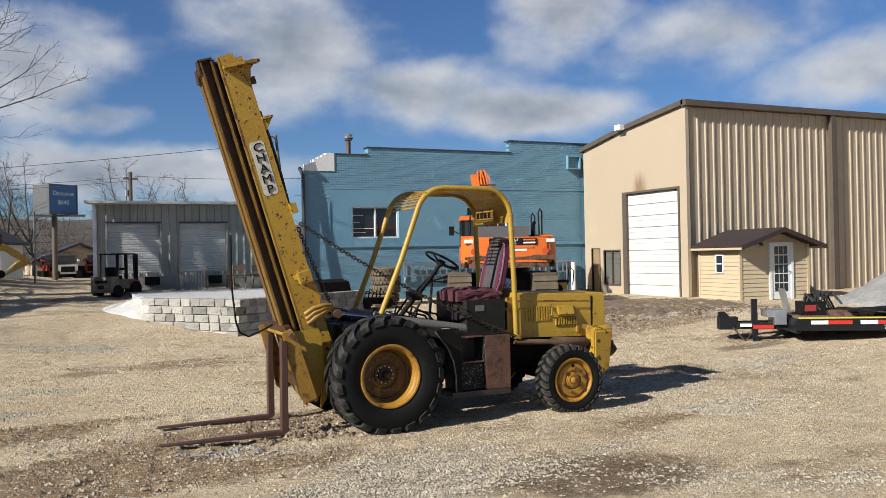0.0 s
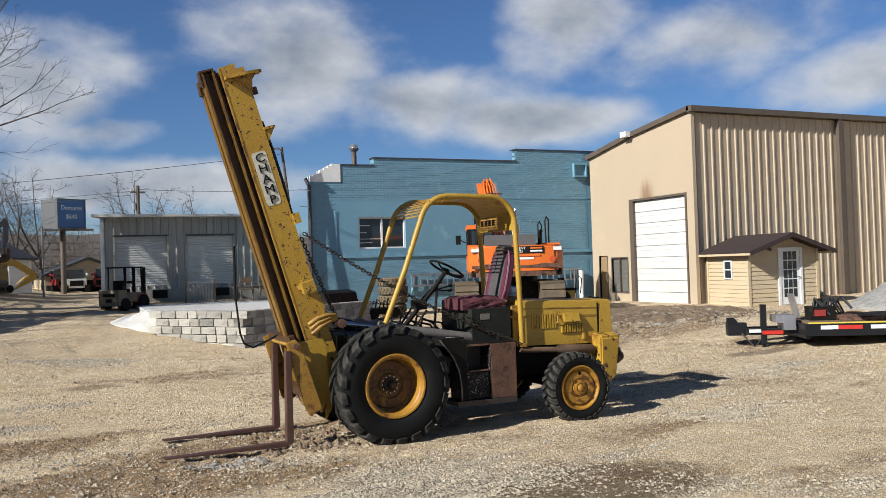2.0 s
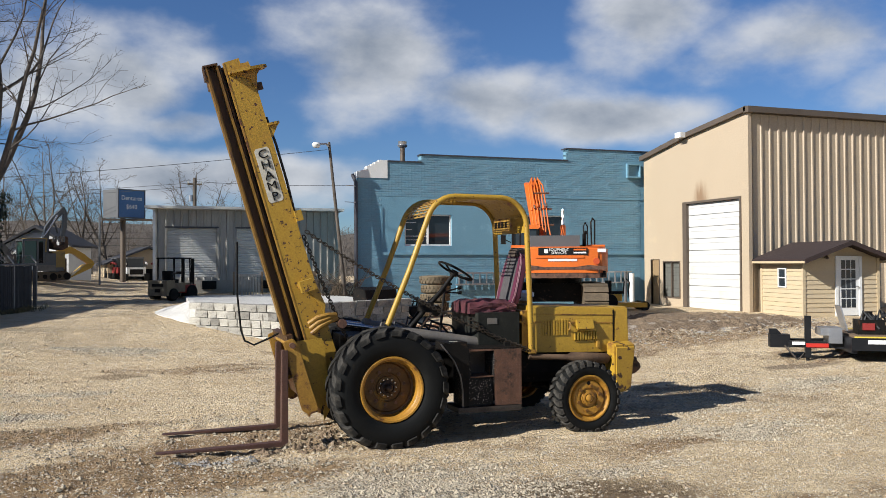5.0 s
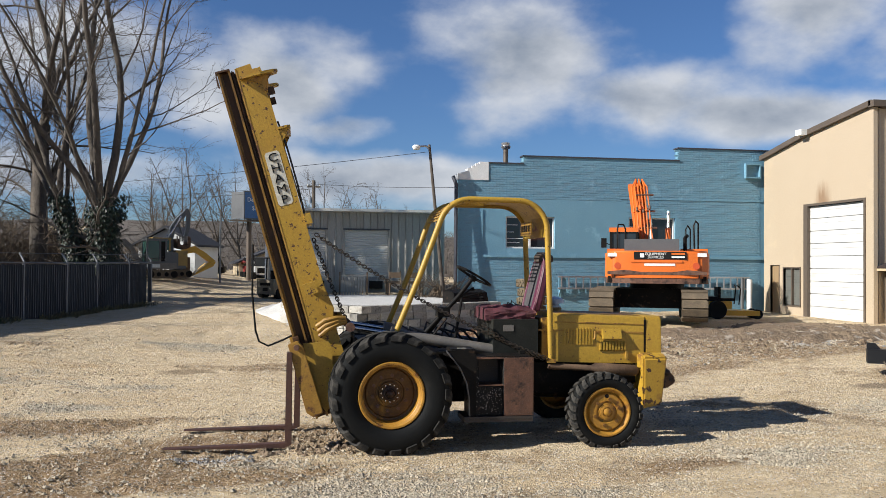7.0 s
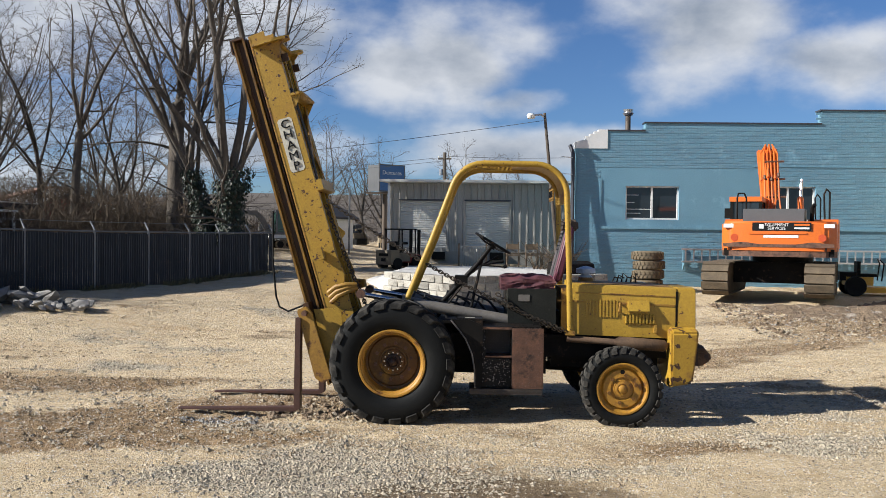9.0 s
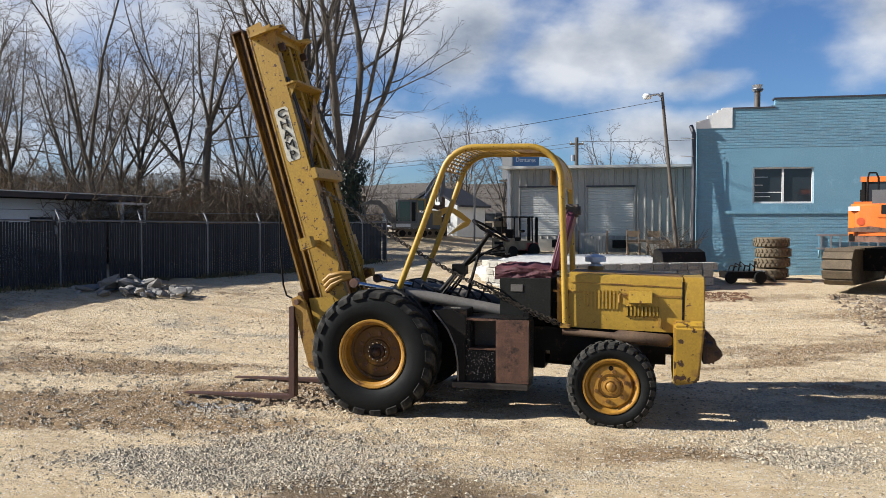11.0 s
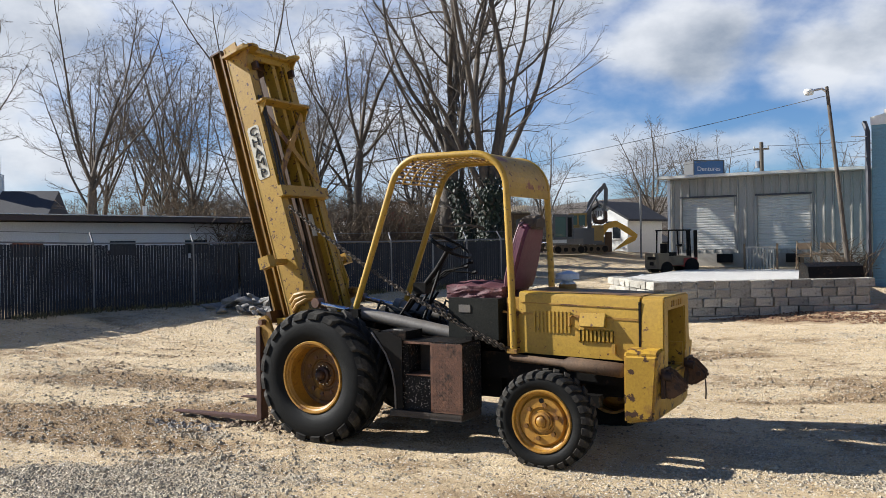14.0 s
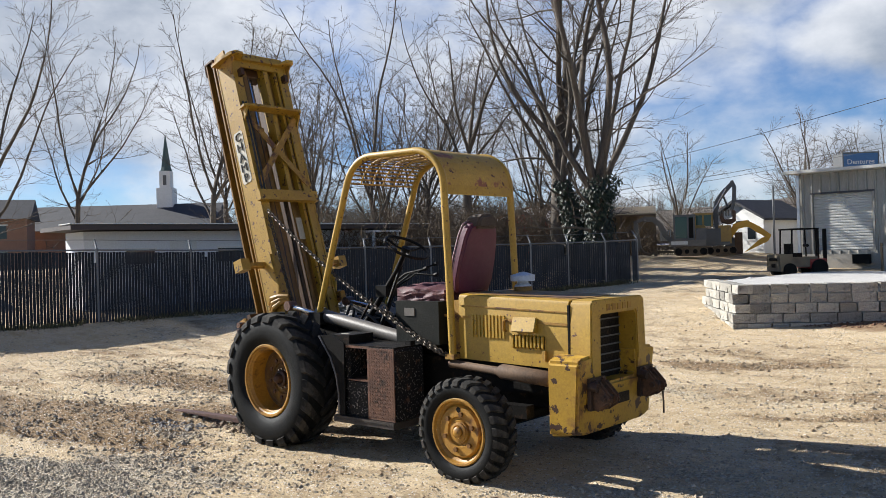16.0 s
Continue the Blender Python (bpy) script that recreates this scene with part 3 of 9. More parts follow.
# ---- ground ----
RISE_LEFT = ((0, 0), (5, 0), (9, 0.13), (12, 0.42), (15, 0.6), (18, 0.82), (22, 1.15), (34, 1.2), (2000, 1.2))
RISE = ((0, 0), (5, 0), (9, 0.13), (12, 0.40), (19, 0.5), (30, 0.62), (45, 0.87), (80, 1.05), (2000, 1.05))


RISE_ROAD = ((0, 0), (5, 0), (9, 0.13), (12, 0.42), (15, 0.6), (18, 0.82), (20, 1.12), (22, 1.42), (2000, 1.45))


def along(table, r):
    for (a, za), (b, zb) in zip(table, table[1:]):
        if r <= b:
            return za + (zb - za) * (r - a) / (b - a)
    return table[-1][1]


def level(x, y):
    """Height of the yard, before ruts and bumps: it rises away from the middle, more to the west."""
    r = math.hypot(x - 5, y - 9)
    w = min(1, max(0, (9 - x) / 3))
    road = min(1, max(0, (0.6 - x) / 2))
    return along(RISE, r) * (1 - w) + (along(RISE_LEFT, r) * (1 - road) + along(RISE_ROAD, r) * road) * w


def drift(x, y, spots):
    """How far a place lies inside any of some soft patches (x, y, half length, half width, turn)."""
    best = 0.0
    for cx, cy, rx, ry, turn in spots:
        if abs(x - cx) > 2 * rx + 2 * ry or abs(y - cy) > 2 * rx + 2 * ry:
            continue
        c, q = math.cos(radians(turn)), math.sin(radians(turn))
        u, v = ((x - cx) * c + (y - cy) * q) / rx, ((y - cy) * c - (x - cx) * q) / ry
        best = max(best, math.exp(-(u * u + v * v)))
    return best


GRAVEL_AT = [(3.4, 7.0, 1.5, 0.45, 15), (5.8, 7.6, 1.1, 0.35, 10), (2.6, 7.3, 1.3, 0.4, 20), (-0.3, 12.2, 1.3, 0.5, 15), (0.6, 14.0, 1.4, 0.6, 10), (7.6, 8.4, 0.9, 0.5, 0), (1.5, 18.3, 1.2, 0.5, -20), (10.5, 11.0, 2.2, 0.5, 5), (13.0, 16.5, 2.0, 0.8, -20), (2.2, 8.9, 0.5, 0.22, 10)]
EARTH_AT = [(0.3, 8.5, 2.2, 0.8, 15), (1.1, 9.6, 1.7, 0.5, 20), (2.6, 10.4, 0.8, 0.4, 20), (0.2, 8.0, 1.3, 0.5, 20), (0.3, 11.2, 1.2, 0.3, 15), (-1.5, 10.5, 1.6, 0.45, 15), (1.9, 8.25, 1.2, 0.25, 20), (7.8, 13.3, 1.3, 0.35, 25), (5.6, 15.9, 1.2, 0.35, 25), (6.6, 8.3, 0.7, 0.2, 20), (9.6, 15.0, 1.6, 0.5, 20), (11.8, 17.0, 2.0, 0.8, -20), (-0.5, 6.8, 1.0, 0.35, 10)]


def gravelly(x, y):
    """Share of loose grey gravel at a place in the yard, 0 to 1."""
    n = 0.6 * noise.noise((x * 0.33, y * 0.62, 1.7)) + 0.32 * noise.noise((x * 1.1, y * 1.7, 4.2)) + 0.2 * noise.noise((x * 3.1, y * 4.3, 8.8))
    return min(1, max(0, 0.06 + 1.35 * n + 0.9 * drift(x, y, GRAVEL_AT)))


def earthy(x, y):
    """Share of bare brown earth at a place in the yard, 0 to 1."""
    n = 0.6 * noise.noise((x * 0.27, y * 0.75, 21.3)) + 0.35 * noise.noise((x * 0.9, y * 2.2, 14.0)) + 0.25 * noise.noise((x * 2.9, y * 4.9, 17.1))
    return min(1, max(0, -0.02 + 1.25 * n + 1.05 * drift(x, y, EARTH_AT)))


def ground_height(x, y):
    z = level(x, y)
    r = math.hypot(x - 5, y - 9)
    if r < 40:
        w = min(1, (40 - r) / 15)
        z += w * (0.022 * abs(noise.noise((x * 1.2, y * 5.2, 31))) + 0.014 * noise.noise((x * 3.6, y * 8.5, 33)) + 0.05 * (noise.noise((x * 0.22, y * 0.22, 0))) + 0.024 * noise.noise((x * 0.8, y * 1.6, 3)) + 0.016 * noise.noise((x * 3.0, y * 4.4, 5)))
        if r < 14:
            e = earthy(x, y)
            z += 0.022 * e * noise.noise((x * 5.5, y * 8.0, 6)) + 0.012 * e * noise.noise((x * 12, y * 14, 7)) + 0.006 * noise.noise((x * 9, y * 11, 12))
        # tread prints of the lugged tyres: one slanting row of bars, two fainter rows
        u, v = (x - 1.06) * 0.935 + (y - 7.97) * 0.354, (y - 7.97) * 0.935 - (x - 1.06) * 0.354
        if abs(v) < 0.21 and -2.6 < u < 2.1:
            z += (0.032 * math.sin((u + 0.45 * v) * 2 * math.pi / 0.27) - 0.016) * (1 - (v / 0.21) ** 4)
        for y0 in (9.35, 11.0):
            dv = y - y0 - 0.12 * math.sin(x * 0.5)
            if abs(dv) < 0.24 and -6 < x < 2.4:
                z += (0.016 * math.sin((x + 0.5 * abs(dv)) * 2 * math.pi / 0.3) - 0.012) * (1 - (dv / 0.24) ** 4)
        # churned strip in front of the forks
        s = max(0, 1 - ((x - 0.9) / 2.6) ** 2 - ((y - 9.2) / 1.7) ** 2)
        if s > 0:
            z += s * (0.055 * abs(noise.noise((x * 2.3, y * 3.0, 9))) + 0.03 * noise.noise((x * 7, y * 7, 2)) - 0.02)
    return z


def spread(lo, hi, step, far):
    a = list(np.arange(lo, hi, step))
    d, p = step, hi
    right = []
    while p < far:
        right.append(p)
        d *= 1.35
        p += d
    right.append(far)
    d, p, left = step, lo, []
    while p > -far:
        d *= 1.35
        p -= d
        left.append(max(p, -far))
    return left[::-1] + a + right


gx, gy = spread(-6, 14, 0.075, 1600), spread(5, 19, 0.075, 1600)
gv = [(x, y, ground_height(x, y)) for y in gy for x in gx]
nx = len(gx)
gf = [(j * nx + i, j * nx + i + 1, (j + 1) * nx + i + 1, (j + 1) * nx + i) for j in range(len(gy) - 1) for i in range(nx - 1)]
gm = bpy.data.meshes.new("ground")
gm.from_pydata(gv, [], gf)
gm.shade_smooth()
for key, share in (("gravel_share", gravelly), ("earth_share", earthy)):
    layer = gm.attributes.new(key, "FLOAT", "POINT")
    layer.data.foreach_set("value", [share(x, y) for x, y, _ in gv])
ground = tagged(new("ground", gm), "pale gravel and dirt yard with ruts and scattered stones", "ground", kind="structure")


STAINS = [(4.62, 6.7, 1.15, 0.72, (0.13, 0.088, 0.05)), (12.2, 12.6, 0.9, 0.3, (0.22, 0.165, 0.11)), (6.2, 20.0, 1.6, 0.6, (0.25, 0.155, 0.085)), (0.9, 15.6, 0.5, 0.25, (0.27, 0.20, 0.125))]


def ground_material():
    m = bpy.data.materials.new("gravel_and_dirt")
    m.use_nodes = True
    n, l = m.node_tree.nodes, m.node_tree.links
    s = n["Principled BSDF"]
    tc = n.new("ShaderNodeTexCoord")

    def tex(scale, detail=6.0, rg=0.6, stretch=(1, 1, 1)):
        mp = n.new("ShaderNodeMapping")
        mp.inputs["Scale"].default_value = stretch
        l.new(tc.outputs["Object"], mp.inputs["Vector"])
        t = n.new("ShaderNodeTexNoise")
        t.inputs["Scale"].default_value, t.inputs["Detail"].default_value, t.inputs["Roughness"].default_value = scale, detail, rg
        l.new(mp.outputs[0], t.inputs["Vector"])
        return t.outputs["Fac"]

    def ramp(fac, lo, hi):
        r = n.new("ShaderNodeMapRange")
        r.inputs["From Min"].default_value, r.inputs["From Max"].default_value = lo, hi
        l.new(fac, r.inputs["Value"])
        return r.outputs[0]

    def mixc(fac, x, y):
        q = n.new("ShaderNodeMix")
        q.data_type = "RGBA"
        l.new(fac, q.inputs["Factor"])
        for key, v in (("A", x), ("B", y)):
            if isinstance(v, tuple):
                q.inputs[key].default_value = (*v, 1)
            else:
                l.new(v, q.inputs[key])
        return q.outputs["Result"]

    def stones_at(scale):
        t = n.new("ShaderNodeTexVoronoi")
        t.inputs["Scale"].default_value = scale
        t.inputs["Randomness"].default_value = 1.0
        wob = n.new("ShaderNodeVectorMath")
        wob.operation = "MULTIPLY_ADD"
        nz = n.new("ShaderNodeTexNoise")
        nz.inputs["Scale"].default_value, nz.inputs["Detail"].default_value = scale * 0.7, 3
        l.new(tc.outputs["Object"], nz.inputs["Vector"])
        l.new(nz.outputs["Color"], wob.inputs[0])
        wob.inputs[1].default_value = (1.2 / scale,) * 3
        l.new(tc.outputs["Object"], wob.inputs[2])
        l.new(wob.outputs[0], t.inputs["Vector"])
        sc = n.new("ShaderNodeSeparateColor")
        l.new(t.outputs["Color"], sc.inputs[0])
        return t.outputs["Distance"], sc.outputs[0], sc.outputs[1]

    def share(key, scale, amount, lo, hi):
        a = n.new("ShaderNodeAttribute")
        a.attribute_name = key
        k = n.new("ShaderNodeMath")
        k.operation = "MULTIPLY_ADD"
        l.new(tex(scale, 8, 0.72), k.inputs[0])
        k.inputs[1].default_value = amount
        l.new(a.outputs["Fac"], k.inputs[2])
        return ramp(k.outputs[0], lo + amount * 0.5, hi + amount * 0.5)

    d1, tone1, odd1 = stones_at(38)
    d2, tone2, odd2 = stones_at(82)
    dirt = mixc(ramp(tex(0.6), 0.36, 0.64), (0.614, 0.484, 0.310), (0.531, 0.402, 0.243))
    dirt = mixc(ramp(tex(3.2, 9, 0.7, (0.6, 1.3, 1)), 0.48, 0.72), dirt, (0.428, 0.312, 0.179))
    dirt = mixc(ramp(tex(9, 7, 0.7), 0.55, 0.75), dirt, (0.670, 0.551, 0.373))
    dirt = mixc(ramp(tex(1.4, 9, 0.7, (0.5, 1.4, 1)), 0.56, 0.70), dirt, (0.438, 0.302, 0.161))
    # grey gravel: single stones, light and dark, with earth between them
    grav = mixc(tone1, (0.657, 0.570, 0.429), (0.368, 0.307, 0.219))
    grav = mixc(ramp(d1, 0.55, 0.85), grav, (0.272, 0.207, 0.128))
    grav = mixc(ramp(tone2, 0.72, 0.8), grav, (0.254, 0.211, 0.152))
    much = share("gravel_share", 5.0, 1.0, 0.42, 0.85)
    col = mixc(much, dirt, grav)
    # bare brown earth, crumbly
    earth = mixc(ramp(tex(7, 8, 0.75), 0.36, 0.64), (0.342, 0.231, 0.122), (0.215, 0.141, 0.079))
    earth = mixc(ramp(tex(26, 5, 0.7), 0.56, 0.68), earth, (0.446, 0.337, 0.212))
    bare = share("earth_share", 3.5, 1.1, 0.16, 0.62)
    col = mixc(bare, col, earth)
    # scattered grit: single grains lighter and darker than the dirt
    col = mixc(ramp(tone2, 0.95, 0.97), col, (0.208, 0.161, 0.112))
    col = mixc(ramp(odd2, 0.93, 0.95), col, (0.640, 0.596, 0.533))
    col = mixc(ramp(tex(13, 6, 0.8), 0.64, 0.72), col, (0.216, 0.157, 0.103))
    # one oily damp stain in the open yard
    def calc(op, a, b=0.0):
        k = n.new("ShaderNodeMath")
        k.operation = op
        for i, v in enumerate((a, b)):
            if isinstance(v, (int, float)):
                k.inputs[i].default_value = v
            else:
                l.new(v, k.inputs[i])
        return k.outputs[0]

    sp = n.new("ShaderNodeSeparateXYZ")
    l.new(tc.outputs["Object"], sp.inputs[0])
    for cx, cy, rx, ry, tone in STAINS:
        u = calc("DIVIDE", calc("SUBTRACT", sp.outputs[0], cx), rx)
        v = calc("DIVIDE", calc("SUBTRACT", sp.outputs[1], cy), ry)
        d = calc("ADD", calc("ADD", calc("MULTIPLY", u, u), calc("MULTIPLY", v, v)), calc("MULTIPLY", calc("SUBTRACT", tex(3.0, 7, 0.7), 0.5), 2.4))
        col = mixc(calc("MULTIPLY", ramp(d, 1.15, 0.45), 0.85), col, tone)
    l.new(col, s.inputs["Base Color"])
    s.inputs["Roughness"].default_value = 0.95
    s.inputs["Specular IOR Level"].default_value = 0.2
    # relief: soft lumps in the dirt, stones where there is gravel, clods in the bare earth
    lumps = calc("ADD", calc("MULTIPLY", tex(11, 9, 0.74), 0.75), calc("MULTIPLY", tex(3.6, 9, 0.74, (0.7, 1.7, 1)), 1.1))
    stone = calc("MULTIPLY", calc("MULTIPLY", calc("SUBTRACT", 0.8, d1), calc("ADD", much, 0.04)), 0.8)
    fine_ = calc("MULTIPLY", calc("SUBTRACT", 0.8, d2), 0.13)
    clods = calc("MULTIPLY", calc("MULTIPLY", tex(6, 9, 0.8), bare), 1.0)
    bp = n.new("ShaderNodeBump")
    bp.inputs["Strength"].default_value, bp.inputs["Distance"].default_value = 1.0, 0.06
    l.new(calc("ADD", calc("ADD", lumps, stone), calc("ADD", fine_, clods)), bp.inputs["Height"])
    l.new(bp.outputs[0], s.inputs["Normal"])
    return m


gm.materials.append(ground_material())


# ---- loose stones ----
def stones(name, n, seed, cx, cy, rx, ry, s0, s1, label, material, share=None):
    """Loose stones lying on the ground: each a squashed, uneven eight-sided lump."""
    rng = random.Random(seed)
    v, f = [], []
    made = 0
    while made < n:
        x, y = cx + rng.uniform(-rx, rx), cy + rng.uniform(-ry, ry)
        if share and rng.random() > 0.03 + share(x, y) ** 2:
            continue
        made += 1
        s = s0 + (s1 - s0) * rng.random() ** 3.0
        z = ground_height(x, y)
        a = rng.uniform(0, 6.28)
        c, q = math.cos(a), math.sin(a)
        base = len(v)
        for px, py, pz in ((1, 0, 0.1), (0.2, 0.8, 0.05), (-0.9, 0.1, 0.1), (-0.1, -0.8, 0.0), (0.1, 0.1, 0.62), (0, 0, -0.3)):
            k = s * rng.uniform(0.75, 1.25)
            v.append((x + (px * c - py * q) * k, y + (px * q + py * c) * k, z + pz * k))
        f += [(base + i, base + (i + 1) % 4, base + 4) for i in range(4)] + [(base + (i + 1) % 4, base + i, base + 5) for i in range(4)]
    me = bpy.data.meshes.new(name)
    me.from_pydata(v, [], f)
    me.materials.append(material)
    return tagged(new(name, me), label, "gravel", kind="stuff")


stones("loose_gravel", 32000, 3, 4.5, 7.6, 6.5, 4.2, 0.006, 0.026, "loose pale gravel scattered over the yard", M["gravel"], gravelly)
stones("loose_gravel", 15000, 5, 5.0, 14.5, 12.0, 6.5, 0.009, 0.036, "coarser gravel scattered further out in the yard", M["gravel"], gravelly)
stones("loose_gravel", 1500, 9, 1.3, 9.2, 2.2, 1.4, 0.008, 0.04, "clods of earth and stones round the forks", M["gravel"])
stones("earth_clods", 2600, 11, 13.5, 18.4, 3.6, 2.2, 0.015, 0.10, "rubble and clods on the dirt mounds", M["mudmound"])
stones("grey_stones", 160, 37, 1.9, 9.2, 0.42, 0.16, 0.015, 0.05, "small heap of blue-grey stones by the fork tips", M["limestone"])
stones("leaf_litter", 1500, 21, 6.7, 20.2, 1.7, 0.55, 0.02, 0.05, "brown fallen leaves along the block wall", M["leaf"])
stones("earth_clods", 320, 23, 2.85, 9.75, 0.5, 0.5, 0.015, 0.075, "lumps of dark earth round the foot of the mast", M["mudmound"])
stones("earth_crumbs", 12000, 29, 4.0, 8.6, 7.0, 5.4, 0.005, 0.028, "crumbs of brown earth scattered over the yard", M["crumb"], earthy)
stones("earth_crumbs", 5000, 33, 6.0, 15.0, 9.0, 4.0, 0.01, 0.045, "brown earth clods further out in the yard", M["crumb"], earthy)
RUBBLE_AT = [(12.9, 17.9, 1.2, 0.45, -20), (14.9, 18.3, 0.9, 0.5, -30), (13.9, 16.9, 1.0, 0.35, 10)]


def rubbly(x, y):
    """Share of broken stone on the dirt bank, 0 to 1."""
    return min(1, max(0, drift(x, y, RUBBLE_AT) * (0.9 + 1.2 * noise.noise((x * 1.7, y * 2.3, 41)))))


stones("loose_gravel", 2200, 31, 13.6, 17.6, 3.8, 2.2, 0.01, 0.055, "pale broken stone strewn over the dirt mounds", M["limestone"], rubbly)
stones("loose_gravel", 4200, 43, 13.8, 17.9, 3.8, 2.2, 0.008, 0.05, "tan broken stone mixed into the dirt mounds", M["gravel"], rubbly)

# ---- blue brick building ----
BY = 26.18


def wall_with_holes(bm, x0, x1, z0, z1, y0, y1, holes):
    """A wall slab along x between y0 and y1 with rectangular openings (x0, x1, z0, z1)."""
    xs = sorted({x0, x1, *(h[0] for h in holes), *(h[1] for h in holes)})
    for a, b in zip(xs, xs[1:]):
        mid = (a + b) / 2
        cuts = sorted((h[2], h[3]) for h in holes if h[0] < mid < h[1])
        z = z0
        for lo, hi in cuts:
            if lo > z:
                box(bm, a, b, y0, y1, z, lo)
            z = hi
        if z1 > z:
            box(bm, a, b, y0, y1, z, z1)
    bmesh.ops.remove_doubles(bm, verts=bm.verts, dist=0.0005)


blue = thing("brick_building", pose(7.58, BY, 0.2), "blue painted brick building with a stepped parapet", "building")
WINS = [(1.5, 3.07, 2.27, 3.26), (5.5, 7.06, 2.27, 3.29)]
bm = bm_new()
wall_with_holes(bm, 0, 12.0, 0, 4.48, 0, 0.3, WINS)
box(bm, 0.95, 2.05, 0, 0.3, 4.48, 4.88)
box(bm, 2.05, 7.2, 0, 0.3, 4.48, 5.12)
box(bm, 7.2, 12.0, 0, 0.3, 4.48, 5.52)
part("front_wall", bm, M["blue"], blue)
bm = bm_new()
prism(bm, [(0, 0.3), (0.3, 0.3), (7.3, 16), (7.0, 16)], "z", 0, 4.45)
box(bm, 11.7, 12.0, 0.3, 16, 0, 5.2)
box(bm, 7.0, 11.7, 15.7, 16, 0, 4.45)
part("side_wall", bm, M["blue"], blue)
bm = bm_new()
prism(bm, [(0.3, 0.3), (11.7, 0.3), (11.7, 15.7), (7.15, 15.7)], "z", 4.1, 4.25)
part("roof", bm, M["capping"], blue)
for x0, x1, z in ((0.95, 2.05, 4.88), (2.02, 7.2, 5.12), (7.14, 12.0, 5.52)):
    boxpart("parapet_cap", blue, M["capping"], x0, x1, -0.035, 0.35, z, z + 0.04, bev=0.01)
# white stepped corner
bm = bm_new()
prism(bm, [(-0.02, 4.36), (0.94, 4.36), (0.94, 4.92), (0.66, 4.92), (0.66, 4.86), (0.54, 4.86), (0.54, 4.79), (0.42, 4.79), (0.42, 4.72), (0.28, 4.72), (0.28, 4.62), (-0.02, 4.55)], "y", -0.03, 0.32)
part("parapet_corner", bm, M["white"], blue, "white painted stepped parapet corner")
for x0, x1, z0, z1 in WINS:
    w = boxpart("window", blue, M["glass"], x0 + 0.04, x1 - 0.04, 0.12, 0.13, z0 + 0.04, z1 - 0.04)
    for a in ((x0, x1, z0, z0 + 0.05), (x0, x1, z1 - 0.04, z1), (x0, x0 + 0.045, z0 + 0.05, z1 - 0.04), (x1 - 0.045, x1, z0 + 0.05, z1 - 0.04), ((x0 + x1) / 2 - 0.025, (x0 + x1) / 2 + 0.025, z0 + 0.05, z1 - 0.04)):
        boxpart("window_frame", w, M["white"], a[0], a[1], 0.06, 0.15, a[2], a[3])
    # white bars laid before the glass, standing for racks inside
    for k, (u, v) in enumerate(((0.06, 0.5), (0.1, 0.72), (0.22, 0.3), (0.12, 0.18))):
        boxpart("muntin_bar", w, M["white"], x0 + 0.06, x0 + 0.1 + u * 3, 0.108, 0.117, z0 + v, z0 + v + 0.018)
# sills, raised panel and bands
boxpart("band", blue, M["blue"], 0.72, 10.3, -0.05, -0.002, 1.99, 2.07, bev=0.01)
boxpart("band", blue, M["blue"], 0.72, 0.78, -0.022, -0.002, 2.07, 3.45)
boxpart("band", blue, M["blue"], 5.2, 10.1, -0.02, -0.002, 3.86, 3.9)
# louvred vent
vent = boxpart("vent", blue, M["blue"], 9.45, 9.93, -0.02, -0.002, 4.64, 5.07)
for a in ((9.42, 9.96, 5.05, 5.1), (9.42, 9.96, 4.62, 4.67), (9.42, 9.47, 4.67, 5.05), (9.91, 9.96, 4.67, 5.05)):
    boxpart("vent_frame", vent, M["blue"], a[0], a[1], -0.13, -0.02, a[2], a[3])
for k in range(5):
    boxpart("louvre", vent, M["blue"], 9.47, 9.91, -0.035, -0.02, 4.69 + 0.07 * k, 4.72 + 0.07 * k, m=None)
# roof stack
st = tubepart("roof_pipe", blue, M["brown"], [(1.68, 0.8, 4.2), (1.68, 0.8, 5.45)], 0.08, 12, "dark red steel roof stack")
tubepart("cowl", st, M["alu"], [(1.68, 0.8, 5.45), (1.68, 0.8, 5.52), (1.68, 0.8, 5.55), (1.68, 0.8, 5.64)], [0.12, 0.17, 0.13, 0.15], 12)
# white pipe standing against the wall, ladder hung on it
bm = bm_new()
tube(bm, [(17.1, 26.0, 0.45), (17.12, 26.03, 1.55)], 0.09, 14)
solid("standing_pipe", bm, M["white"], "white plastic pipe leaning upright against the blue wall", "pipe", smooth=True)
bm = bm_new()
tube(bm, [(16.85, 26.0, 0.45), (16.88, 26.05, 1.6)], 0.05, 10)
solid("standing_pipe", bm, M["machgrey"], "dark thin pipe leaning on the blue wall", "pipe", smooth=True)
lad = thing("ladder", pose(10.72, 26.02, 1.1), "aluminium ladder hung sideways on the blue wall", "ladder")
for z in (0.12, 0.48):
    boxpart("rail", lad, M["alu"], 0, 6.4, 0, 0.06, z, z + 0.05)
for k in range(27):
    boxpart("rung", lad, M["alu"], 0.1 + 0.235 * k, 0.135 + 0.235 * k, 0.01, 0.05, 0.17, 0.48)
for x in (0.05, 2.2, 4.3, 6.2):
    bm = bm_new()
    prism(bm, [(0.13, 0.55), (0.13, -0.12), (-0.05, 0.1), (0.1, 0.1), (0.1, 0.55)], "x", x, x + 0.04)
    part("bracket", bm, M["blue"], lad)
